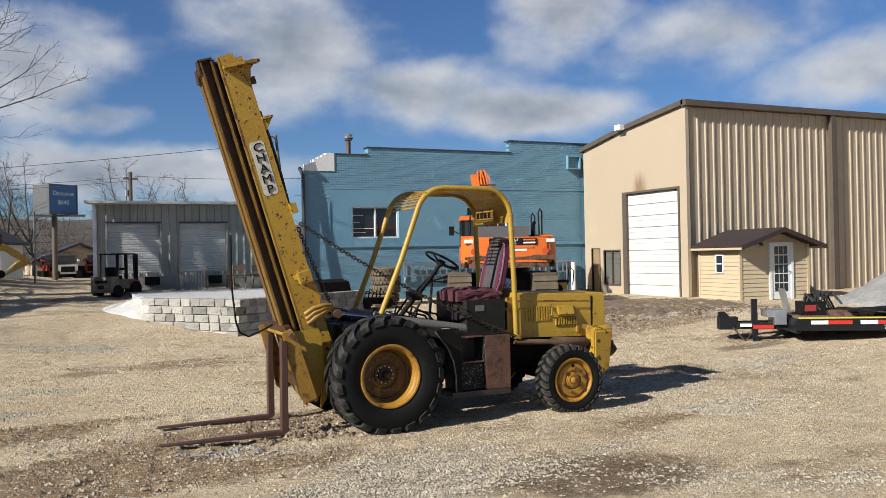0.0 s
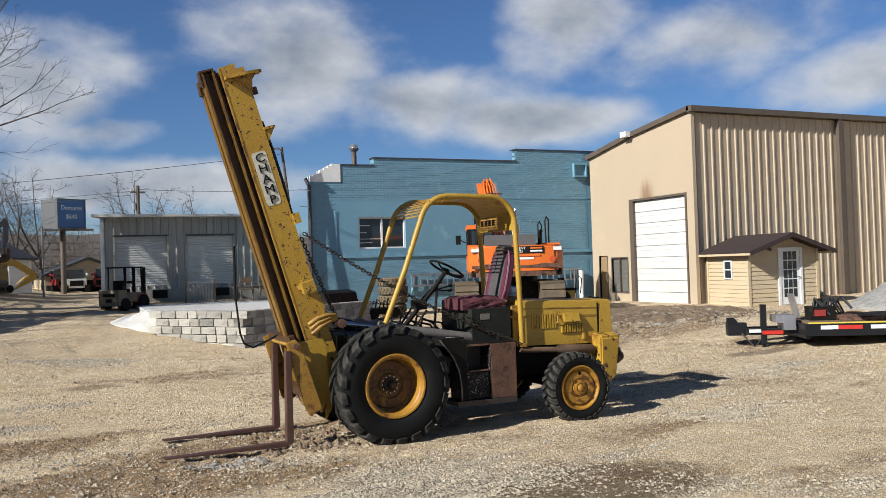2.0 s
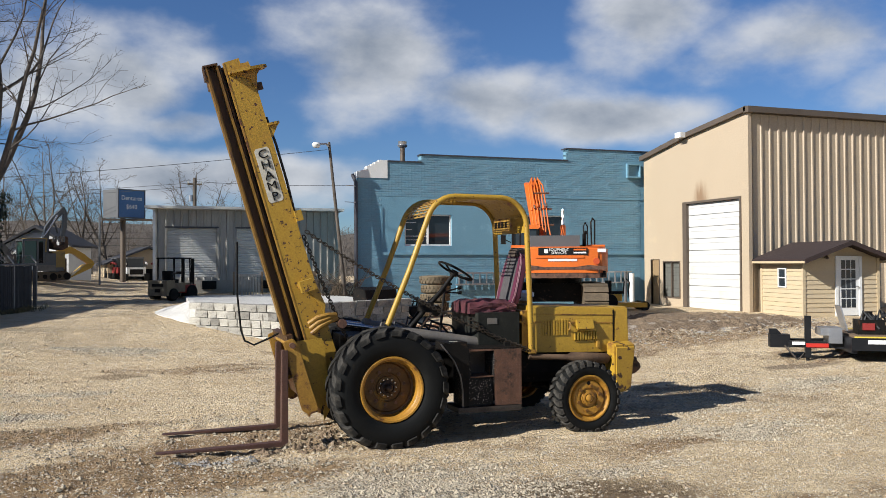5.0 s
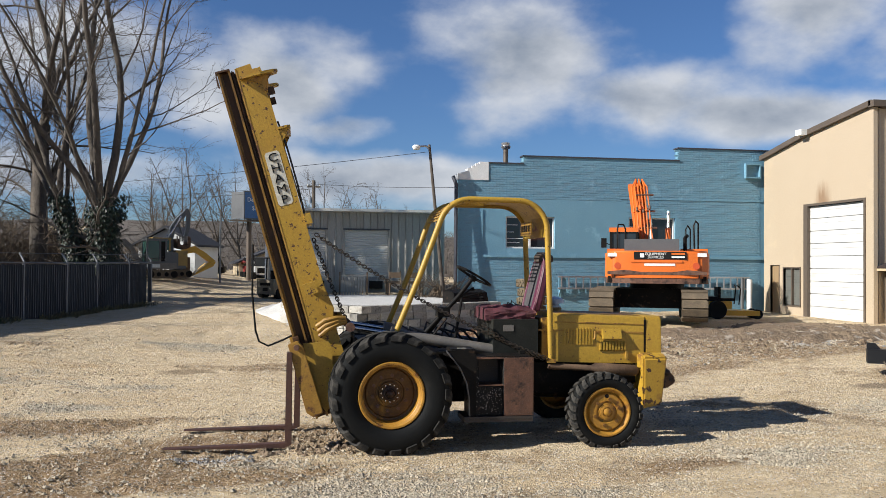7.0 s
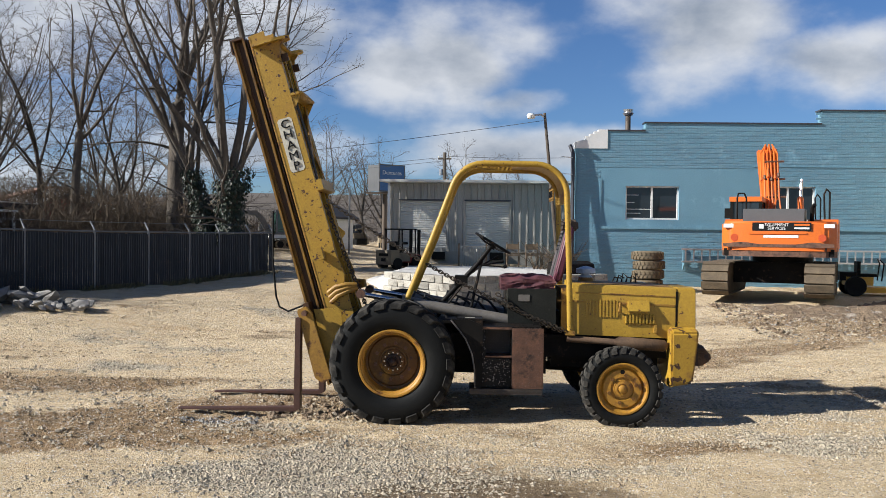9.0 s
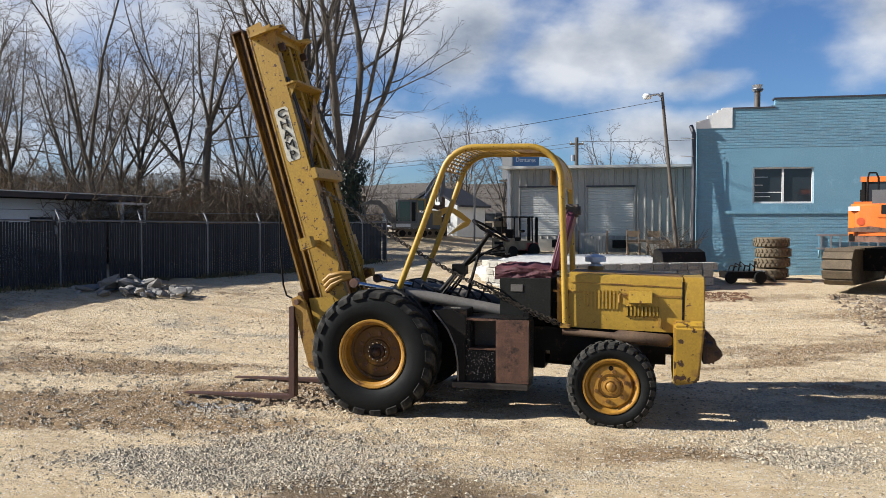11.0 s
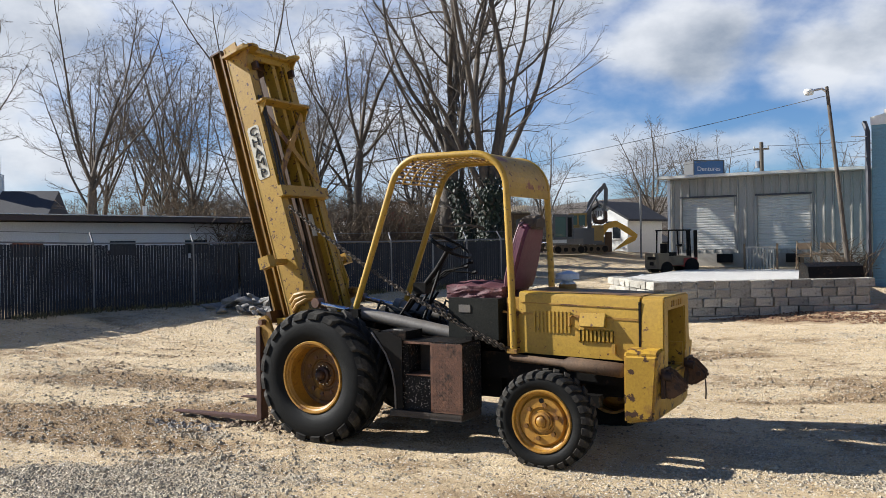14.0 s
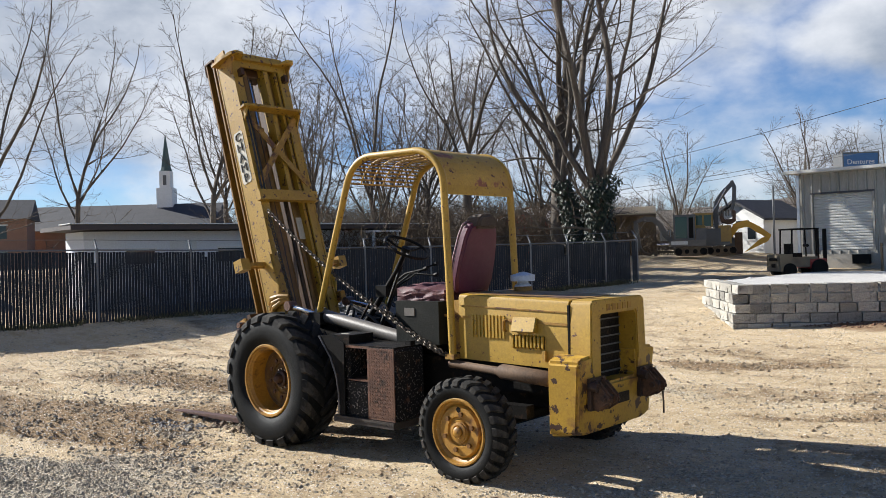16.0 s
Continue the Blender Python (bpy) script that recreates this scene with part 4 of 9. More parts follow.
# drainpipe on the corner
bm = bm_new()
tube(bm, [(7.5, 26.1, 0.5), (7.5, 26.1, 4.4), (7.42, 26.2, 4.65)], 0.06, 8)
solid("drainpipe", bm, M["capping"], "dark drainpipe on the corner of the brick wall", "drainpipe", smooth=True)
for z in (4.28, 3.78):
    bm = bm_new()
    tube(bm, [(7.5, 26.06, z), (7.14, 25.95, z + 0.01)], 0.012, 6)
    solid("bracket_arm", bm, M["white"], "thin white steel arm standing out from the wall", "bracket")

# ---- grey metal warehouse ----
def corrugated(bm, x0, x1, z0, z1, y, pitch=0.3, deep=0.035, holes=()):
    """Ribbed sheet facing -y, drawn as vertical strips."""
    pts, x = [], x0
    while x < x1 - 1e-6:
        for dx, dy in ((0, 0), (0.30, 0), (0.38, -1), (0.52, -1), (0.60, 0)):
            if x + dx * pitch <= x1:
                pts.append((x + dx * pitch, y + dy * deep))
        x += pitch
    pts.append((x1, y))
    for (xa, ya), (xb, yb) in zip(pts, pts[1:]):
        mid, z = (xa + xb) / 2, z0
        spans = []
        for h in sorted((h for h in holes if h[0] < mid < h[1]), key=lambda h: h[2]):
            if h[2] > z:
                spans.append((z, h[2]))
            z = h[3]
        if z < z1:
            spans.append((z, z1))
        for lo, hi in spans:
            v = [bm.verts.new(p) for p in ((xa, ya, lo), (xb, yb, lo), (xb, yb, hi), (xa, ya, hi))]
            bm.faces.new(v)


def roller_door(parent, x0, x1, z0, z1, y, material, pitch=0.075):
    n = max(3, int((z1 - z0) / pitch))
    d = boxpart("roller_door", parent, material, x0, x1, y + 0.03, y + 0.06, z0, z1)
    for k in range(n):
        bm = bm_new()
        h = (z1 - z0) / n
        prism(bm, [(y + 0.03, z0 + k * h + 0.006), (y + 0.012, z0 + k * h + 0.02), (y + 0.012, z0 + (k + 1) * h - 0.015), (y + 0.03, z0 + (k + 1) * h - 0.004)], "x", x0 + 0.02, x1 - 0.02)
        part("slat", bm, material, d)
    return d


MY = 29.6
ware = thing("warehouse", pose(1.75, MY, 0.5), "grey corrugated metal warehouse with two roller doors", "building")
DOORS = [(0.36, 1.95, 1.0, 2.6), (2.58, 4.06, 1.0, 2.6)]
bm = bm_new()
corrugated(bm, 0, 6.0, 0.9, 3.25, 0, 0.24, 0.04, DOORS)
part("front_sheeting", bm, M["grey_metal"], ware)
bm = bm_new()
wall_with_holes(bm, 0, 6.0, 0, 3.2, 0.07, 0.25, DOORS)
prism(bm, [(0, 0.25), (0.2, 0.25), (6.2, 17.5), (6.0, 17.5)], "z", 0, 3.18)
box(bm, 5.8, 6.0, 0.25, 18, 0, 3.18)
part("wall", bm, M["grey_metal"], ware)
boxpart("plinth", ware, M["concrete"], -0.03, 6.0, -0.12, 0.06, -0.3, 0.9, bev=0.02, label="stained concrete base wall")
bm = bm_new()
prism(bm, [(-0.3, -0.4), (6.1, -0.4), (6.4, 18.3), (5.9, 18.3)], "z", 3.2, 3.27)
part("roof", bm, M["roller"], ware)
boxpart("fascia", ware, M["roller"], -0.32, 6.1, -0.44, -0.4, 3.21, 3.29)
for d in DOORS:
    roller_door(ware, d[0], d[1], d[2], d[3], 0.05, M["roller"])
    boxpart("door_hood", ware, M["capping"], d[0] - 0.05, d[1] + 0.05, -0.06, 0.02, d[3], d[3] + 0.05)
    for x in (d[0] - 0.05, d[1]):
        boxpart("door_jamb", ware, M["grey_metal"], x, x + 0.05, -0.05, 0.03, d[2], d[3])
boxpart("downpipe", ware, M["alu"], -0.06, 0.02, -0.1, -0.03, 0.2, 3.18)
boxpart("dock_bumper", ware, M["rubber"], 1.45, 1.9, -0.28, -0.13, 0.62, 0.88)
boxpart("dock_bumper", ware, M["rubber"], 3.4, 3.85, -0.28, -0.13, 0.62, 0.88)
# metal railing panel and stored tables on the platform in front
gate = thing("railing_panel", pose(4.1, 28.6, 0.62) @ Matrix.Diagonal((0.85, 1, 0.85, 1)), "grey steel railing panel standing before the dock", "railing")
for x in (0, 1.05):
    boxpart("post", gate, M["wood"], x, x + 0.06, 0, 0.05, 0, 1.25)
for z in (0.12, 1.1):
    boxpart("rail", gate, M["grey_metal"], 0.06, 1.05, 0, 0.04, z, z + 0.05)
for k in range(9):
    boxpart("bar", gate, M["grey_metal"], 0.1 + k * 0.105, 0.15 + k * 0.105, 0.005, 0.035, 0.17, 1.1)
tab = thing("work_table", pose(5.6, 28.3, 0.62), "pale timber trestle table before the dock", "table")
boxpart("tabletop", tab, M["wood"], 0, 1.3, 0, 0.6, 0.72, 0.77)
for x in (0.05, 1.2):
    for y in (0.04, 0.52):
        boxpart("leg", tab, M["wood"], x, x + 0.05, y, y + 0.05, 0, 0.72)
for k, dx in enumerate((0.15, 0.75)):
    ch = thing("folding_chair", pose(5.5 + dx, 27.55, level(5.6, 27.6) + 0.02), "old pale folding chair standing by a trestle table", "chair", "chairs by the table")
    for x in (0, 0.36):
        tubepart("leg", ch, M["wood"], [(x, 0, 0), (x, 0.22, 0.85)], 0.018, 6)
        tubepart("leg", ch, M["wood"], [(x + 0.03, 0.36, 0), (x + 0.03, 0.05, 0.45)], 0.018, 6)
    boxpart("seat", ch, M["wood"], 0, 0.4, 0.0, 0.36, 0.42, 0.45)
    boxpart("backrest", ch, M["wood"], 0, 0.38, 0.17, 0.2, 0.62, 0.8)

# ---- tan metal building ----
def stained_tan():
    """The tan paint with a rusty run-down above the big door."""
    m = M["tan"].copy()
    m.name = "tan_metal_with_rust_run"
    n, l = m.node_tree.nodes, m.node_tree.links
    bsdf = n["Principled BSDF"]
    old = bsdf.inputs["Base Color"].links[0].from_socket
    tc = n.new("ShaderNodeTexCoord")
    sp = n.new("ShaderNodeSeparateXYZ")
    l.new(tc.outputs["Object"], sp.inputs[0])

    def calc(op, a, b=0.0):
        k = n.new("ShaderNodeMath")
        k.operation = op
        for i, v in enumerate((a, b)):
            if isinstance(v, (int, float)):
                k.inputs[i].default_value = v
            else:
                l.new(v, k.inputs[i])
        return k.outputs[0]

    mp = n.new("ShaderNodeMapping")
    mp.inputs["Scale"].default_value = (1, 7, 1.1)
    l.new(tc.outputs["Object"], mp.inputs["Vector"])
    nz = n.new("ShaderNodeTexNoise")
    nz.inputs["Scale"].default_value, nz.inputs["Detail"].default_value = 1.3, 6
    l.new(mp.outputs[0], nz.inputs["Vector"])
    side = calc("MULTIPLY", calc("SUBTRACT", sp.outputs[1], 2.15), 2.6)
    up = calc("MULTIPLY", calc("SUBTRACT", sp.outputs[2], 3.55), 1.7)
    bell = calc("EXPONENT", calc("MULTIPLY", calc("ADD", calc("MULTIPLY", side, side), calc("MULTIPLY", up, up)), -1.0))
    mr = n.new("ShaderNodeMapRange")
    mr.inputs["From Min"].default_value, mr.inputs["From Max"].default_value = 0.25, 0.75
    l.new(calc("MULTIPLY", bell, calc("ADD", nz.outputs["Fac"], 0.35)), mr.inputs["Value"])
    q = n.new("ShaderNodeMix")
    q.data_type = "RGBA"
    l.new(calc("MULTIPLY", mr.outputs[0], 0.75), q.inputs["Factor"])
    l.new(old, q.inputs["A"])
    q.inputs["B"].default_value = (0.17, 0.09, 0.04, 1)
    l.new(q.outputs["Result"], bsdf.inputs["Base Color"])
    return m


TX, TY0, TY1 = 17.6, 20.68, 25.95
tan = thing("metal_building", pose(TX, TY0, 0.3), "tan metal building with a white sectional door and ribbed side", "building")
DOOR = (0.33, 3.0, 0.15, 3.45)
bm = bm_new()
# gable wall along y, facing -x, as slabs around the openings
WIN, MAN = (3.28, 4.15, 0.5, 1.62), (4.42, 4.88, 0.2, 1.72)


def top_at(y):
    return 5.95 - (0.35 * max(0, y - 0.0) / 2.9 if y < 2.9 else 0.35 + 0.42 * (y - 2.9) / 2.4)


ys = sorted({0, 5.3, 2.9, *DOOR[:2], *WIN[:2], *MAN[:2]})
for a, b in zip(ys, ys[1:]):
    mid = (a + b) / 2
    z = 0.0
    for h in (DOOR, WIN, MAN):
        if h[0] < mid < h[1]:
            if h[2] > 0:
                prism(bm, [(a, 0), (b, 0), (b, h[2]), (a, h[2])], "x", 0, 0.2)
            z = h[3]
    prism(bm, [(a, z), (b, z), (b, top_at(b)), (a, top_at(a))], "x", 0, 0.2)
bmesh.ops.remove_doubles(bm, verts=bm.verts, dist=0.0005)
part("gable_wall", bm, stained_tan(), tan, "smooth tan gable wall with rust streaks")
bm = bm_new()
prism(bm, [(-0.08, 6.06), (2.9, 5.69), (5.4, 5.25), (5.4, 5.1), (2.9, 5.54), (-0.08, 5.91)], "x", -0.12, 0.05)
part("gable_trim", bm, M["brown"], tan)
bm = bm_new()
corrugated(bm, 0.05, 16.0, 0.0, 5.85, -0.01, 0.305, 0.03)
part("ribbed_wall", bm, M["tan"], tan, "tan ribbed metal side wall")
boxpart("wall_core", tan, M["tan"], 0.2, 16, 0.02, 0.12, 0, 5.85)
boxpart("corner_trim", tan, M["tan"], -0.02, 0.1, -0.075, -0.012, 0, 5.9)
boxpart("gutter", tan, M["brown"], -0.12, 16.1, -0.22, 0.0, 5.87, 6.04, bev=0.02)
boxpart("downpipe", tan, M["brown"], 5.85, 6.05, -0.2, -0.07, 0.1, 5.87, bev=0.02)
boxpart("back_wall", tan, M["tan"], 0.2, 16, 5.2, 5.4, 0, 5.0)
bm = bm_new()
prism(bm, [(0.0, 5.95), (2.9, 5.6), (5.3, 5.15), (5.3, 5.05), (2.9, 5.5), (0.0, 5.85)], "x", 0.05, 16)
part("roof", bm, M["brown"], tan)
sd = boxpart("sectional_door", tan, M["rollwhite"], 0.1, 0.14, DOOR[0], DOOR[1], DOOR[2], DOOR[3])
for k in range(9):
    h = (DOOR[3] - DOOR[2]) / 9
    boxpart("door_panel", sd, M["rollwhite"], 0.07, 0.1, DOOR[0], DOOR[1], DOOR[2] + k * h + 0.012, DOOR[2] + (k + 1) * h - 0.012, bev=0.008)
    boxpart("door_panel", sd, M["rollwhite"], 0.062, 0.07, DOOR[0], DOOR[1], DOOR[2] + (k + 0.62) * h, DOOR[2] + (k + 0.66) * h)
boxpart("door_jamb", tan, M["brown"], -0.03, 0.1, DOOR[0] - 0.07, DOOR[0], 0, DOOR[3])
boxpart("door_jamb", tan, M["brown"], -0.03, 0.1, DOOR[1] - 0.13, DOOR[1] + 0.07, 0, DOOR[3])
boxpart("door_head", tan, M["brown"], -0.03, 0.1, DOOR[0] - 0.07, DOOR[1] + 0.07, DOOR[3], DOOR[3] + 0.07)
boxpart("boarded_door", tan, M["board"], 0.05, 0.1, MAN[0], MAN[1], MAN[2], MAN[3], label="old brown boarded door")
for a in ((MAN[0] - 0.03, MAN[0]), (MAN[1], MAN[1] + 0.03)):
    boxpart("door_trim", tan, M["brown"], -0.015, 0.1, a[0], a[1], MAN[2], MAN[3])
w = boxpart("window", tan, M["blinds"], 0.07, 0.12, WIN[0], WIN[1], WIN[2], WIN[3], label="window with closed dusty grey blinds")
for a in ((WIN[0] - 0.04, WIN[0], WIN[2], WIN[3]), (WIN[1], WIN[1] + 0.04, WIN[2], WIN[3]), ((WIN[0] + WIN[1]) / 2 - 0.02, (WIN[0] + WIN[1]) / 2 + 0.02, WIN[2], WIN[3]), (WIN[0] - 0.04, WIN[1] + 0.04, WIN[3], WIN[3] + 0.04), (WIN[0] - 0.04, WIN[1] + 0.04, WIN[2] - 0.04, WIN[2])):
    boxpart("window_frame", w, M["brown"], -0.02, 0.07, a[0], a[1], a[2], a[3])
for k in range(13):
    boxpart("blind_slat", w, M["blinds"], 0.055, 0.07, WIN[0], WIN[1], WIN[2] + 0.02 + k * 0.085, WIN[2] + 0.075 + k * 0.085)
fl = boxpart("flood_lamp", tan, M["white"], -0.3, -0.12, 2.75, 3.05, 5.55, 5.72, bev=0.03, label="white floodlight under the gable edge")
boxpart("roof_vent", tan, M["alu"], 0.6, 1.2, 1.2, 2.1, 5.72, 5.95)

# ---- garden shed ----
shed = thing("garden_shed", pose(17.66, 18.6, 0.37, 0, 0, -8) @ Matrix.Scale(0.87, 4), "small tan garden shed with brown roof and white glazed door", "shed")


def shed_build():
    W, D, H, R = 2.55, 2.2, 1.89, 2.34   # front along x, facing -y
    dx0, dx1, dz = 1.15, 1.87, 1.87
    n = 13
    h = (H - 0.12) / n
    hh = (R - 0.12) / 16
    bm = bm_new()
    box(bm, 0.02, W - 0.02, 0.02, D - 0.02, 0.12, H)
    prism(bm, [(0.02, H), (W - 0.02, H), (W / 2, R - 0.02)], "y", 0.02, D - 0.02)
    part("walls", bm, M["siding"], shed)
    for k in range(16):
        z = 0.12 + k * hh
        left = 0.0 if z + hh <= H else (z + hh - H) / (R - H) * W / 2
        if left > W / 2 - 0.1:
            break
        spans = [(left, dx0 - 0.08), (dx1 + 0.08, W - left)] if z < dz else [(left, W - left)]
        for a, b in spans:
            if b - a > 0.1:
                bm = bm_new()
                prism(bm, [(-0.005, z), (-0.028, z), (-0.008, z + hh), (0.02, z + hh)], "x", a, b)
                part("board", bm, M["siding"], shed)
    for k in range(n):
        z = 0.12 + k * h
        bm = bm_new()
        prism(bm, [(0.018, z), (-0.028, z), (-0.008, z + h), (0.018, z + h)], "y", 0.0, D)
        part("board", bm, M["siding"], shed)
    for x, y in ((-0.04, -0.04), (W - 0.05, -0.04), (-0.04, D - 0.05)):
        boxpart("corner_board", shed, M["siding"], x, x + 0.09, y, y + 0.09, 0.1, H)
    boxpart("skid", shed, M["wood"], 0.05, W - 0.05, 0.03, 0.13, 0, 0.11)
    boxpart("skid", shed, M["wood"], 0.05, 0.15, 0.13, D, 0, 0.11)
    for s in (-1, 1):
        e = 0.3
        bm = bm_new()
        ang = math.atan2(R - H, W / 2)
        x1, z1 = W / 2, R + 0.02
        x0, z0 = W / 2 + s * (W / 2 + e), R + 0.02 - (W / 2 + e) * math.tan(ang)
        prism(bm, [(x1, z1), (x0, z0), (x0, z0 + 0.06), (x1, z1 + 0.06)], "y", -0.55, D + 0.25)
        part("roof", bm, M["shingle"], shed, "brown shingled roof slope")
        bm = bm_new()
        prism(bm, [(x1, z1 + 0.03), (x0, z0 + 0.03), (x0, z0 - 0.08), (x1, z1 - 0.08)], "y", -0.57, -0.53)
        part("barge_board", bm, M["shingle"], shed)
        boxpart("eave_board", shed, M["siding"], min(x0, x0 - s * 0.05), max(x0, x0 - s * 0.05), -0.5, D + 0.2, z0 - 0.07, z0 - 0.002)
    d = boxpart("door", shed, M["white"], dx0, dx1, -0.035, -0.005, 0.14, dz, label="white fifteen-pane glazed door")
    for a in ((dx0 - 0.09, dx0, 0.12, dz + 0.08), (dx1, dx1 + 0.09, 0.12, dz + 0.08), (dx0, dx1, dz, dz + 0.08)):
        boxpart("door_frame", d, M["white"], a[0], a[1], -0.06, -0.005, a[2], a[3], bev=0.01)
    for r in range(5):
        for c in range(3):
            px, pz = dx0 + 0.11 + c * 0.172, 0.38 + r * 0.295
            boxpart("pane", d, M["glass"], px, px + 0.145, -0.041, -0.036, pz, pz + 0.262)
    tubepart("door_handle", d, M["alu"], [(dx1 - 0.05, -0.036, 1.02), (dx1 - 0.05, -0.09, 1.02), (dx1 - 0.15, -0.095, 1.02)], 0.014, 8)
    w = boxpart("window", shed, M["glass"], -0.036, -0.03, 0.85, 1.2, 1.02, 1.55)
    for a in ((0.81, 0.85, 0.98, 1.59), (1.2, 1.24, 0.98, 1.59), (0.85, 1.2, 0.98, 1.02), (0.85, 1.2, 1.55, 1.59), (0.85, 1.2, 1.27, 1.3)):
        boxpart("window_frame", w, M["white"], -0.06, -0.028, a[0], a[1], a[2], a[3])
    lm = tubepart("lamp", shed, M["brown"], [(0.72, -0.02, 1.9), (0.72, -0.12, 1.95), (0.72, -0.14, 1.86)], [0.03, 0.03, 0.06], 8)


shed_build()

# ---- the old forklift ----
lift = thing("forklift", pose(5.0, 10.1, 0.0), "old yellow rough terrain forklift with a raised tilted mast", "forklift")


def tyre_mesh(R, r_in, w, lug_h):
    """A tyre carcass with rounded shoulders, its axis along y."""
    bm = bm_new()
    h = w / 2
    prof = [(r_in, -h * 0.78), (r_in + 0.02, -h * 0.9), (r_in + (R - r_in) * 0.35, -h * 1.03), (r_in + (R - r_in) * 0.7, -h * 1.0), (R - lug_h * 1.3, -h * 0.86), (R - lug_h, -h * 0.55), (R - lug_h, 0)]
    prof = prof + [(r, -y) for r, y in prof[-2::-1]]
    lathe(bm, prof, (0, 0, 0), "y", 64, False)
    return mesh_of("tyre", bm, M["rubber"], True)


def lug_mesh(R, w, lugs, lug_h, chevron, side):
    """One slanting lug that runs from the middle of the tread down over the shoulder."""
    bm = bm_new()
    h = w / 2
    secs = []
    for i in range(5):
        f = i / 4
        y = side * (h * (0.02 + 0.98 * f))
        a = chevron * f
        half = (0.36 + 0.24 * f) * math.pi / lugs
        top = R - (0 if f < 0.8 else lug_h * 0.9 * (f - 0.8) / 0.2)
        bot = R - lug_h * 1.6 - (0.04 * R if f > 0.8 else 0)
        secs.append([(bot, a - half * 1.15, y), (top, a - half, y), (top, a + half, y), (bot, a + half * 1.15, y)])
    a = chevron * 1.04
    secs.append([(R - lug_h * 3.2, a - half * 1.1, side * h * 0.9), (R - lug_h * 2.6, a - half, side * h * 1.07), (R - lug_h * 2.6, a + half, side * h * 1.07), (R - lug_h * 3.2, a + half * 1.1, side * h * 0.9)])
    rows = [[bm.verts.new((r * math.cos(a), y, r * math.sin(a))) for r, a, y in s] for s in secs]
    for p, q in zip(rows, rows[1:]):
        for j in range(3):
            bm.faces.new((p[j], p[j + 1], q[j + 1], q[j]))
    bm.faces.new(rows[0]), bm.faces.new(rows[-1][::-1])
    bmesh.ops.recalc_face_normals(bm, faces=bm.faces)
    return mesh_of("lug", bm, M["lugrubber"])


def wheel(parent, x, y, z, r_in, w, lugs, dish, bolts, side, tyre_me, lug_me):
    wh = new("wheel", tyre_me)
    wh.parent = parent
    wh.matrix_basis = pose(x, y, z, 0, 0, 0 if side < 0 else 180)
    tagged(wh, "black lugged tyre on a rusty yellow rim")
    for sd, me in enumerate(lug_me):
        for k in range(lugs):
            o = new("lug", me)
            o.parent = wh
            o.matrix_basis = pose(0, 0, 0, 0, 360 * (k + 0.5 * sd) / lugs, 0)
    h = w / 2
    deep = dish > 0.1
    bm = bm_new()
    prof = [(r_in * 0.9, h * 0.8), (r_in * 1.0, h * 0.82), (r_in * 1.03, -h * 0.86), (r_in * 1.0, -h * 0.93), (r_in * 0.95, -h * 0.92)]
    if deep:    # thin lip, a step, then a deep barrel
        prof += [(r_in * 0.935, -h * 0.84), (r_in * 0.90, -h * 0.80), (r_in * 0.885, -h * 0.70), (r_in * 0.86, -h * 0.66), (r_in * 0.85, h * 0.2)]
    else:
        prof += [(r_in * 0.91, -h * 0.7), (r_in * 0.84, -h * 0.62), (r_in * 0.8, -h * 0.5)]
    lathe(bm, prof, (0, 0, 0), "y", 48, False)
    part("rim", bm, M["rim"], wh, smooth=True)
    bm = bm_new()
    lathe(bm, [(r_in * 0.86, -h + dish - 0.01) if deep else (r_in * 0.81, -h * 0.52), (r_in * 0.78, -h + dish), (r_in * 0.74, -h + dish - 0.012), (r_in * 0.46, -h + dish - 0.012), (r_in * 0.43, -h + dish + 0.004), (r_in * 0.36, -h + dish + 0.004), (r_in * 0.34, -h + dish - 0.015), (0.02, -h + dish - 0.015)], (0, 0, 0), "y", 48, False)
    part("rim_disc", bm, M["rustdisc"] if deep else M["rim"], wh, smooth=True)
    bm = bm_new()
    hub_r = r_in * (0.2 if deep else 0.25)
    out = 1.0 if deep else 0.45
    lathe(bm, [(hub_r * 1.2, -h + dish), (hub_r * 1.15, -h + dish - 0.05 * out), (hub_r * 0.85, -h + dish - 0.06 * out), (hub_r * 0.8, -h + dish - 0.045 * out), (hub_r * 0.66, -h + dish - 0.045 * out), (hub_r * 0.62, -h + dish - 0.09 * out), (hub_r * 0.4, -h + dish - 0.11 * out), (0.01, -h + dish - 0.118 * out)], (0, 0, 0), "y", 20)
    part("hub", bm, M["darkiron"] if deep else M["rim"], wh, smooth=True)
    for k in range(bolts):
        a = 2 * math.pi * (k + 0.3) / bolts
        bx, bz = r_in * 0.55 * math.cos(a), r_in * 0.55 * math.sin(a)
        bm = bm_new()
        tube(bm, [(bx, -h + dish + 0.02, bz), (bx, -h + dish - 0.026 - (0 if deep else 0.006), bz)], 0.019, 6)
        part("wheel_nut", bm, M["tread"] if deep else M["rimnut"], wh)
    if deep:    # ring of small studs round the hub
        for k in range(12):
            a = 2 * math.pi * k / 12
            bm = bm_new()
            tube(bm, [(r_in * 0.27 * math.cos(a), -h + dish + 0.01, r_in * 0.27 * math.sin(a)), (r_in * 0.27 * math.cos(a), -h + dish - 0.03, r_in * 0.27 * math.sin(a))], 0.008, 6)
            part("hub_stud", bm, M["chrome"], wh)
    else:       # black disc standing for the dark hand hole near the rim
        bm = bm_new()
        lathe(bm, [(0.022, -h + dish - 0.0135), (0.001, -h + dish - 0.0135)], (0.0, 0, r_in * 0.66), "y", 14, False)
        part("hand_hole", bm, M["black"], wh)
    return wh


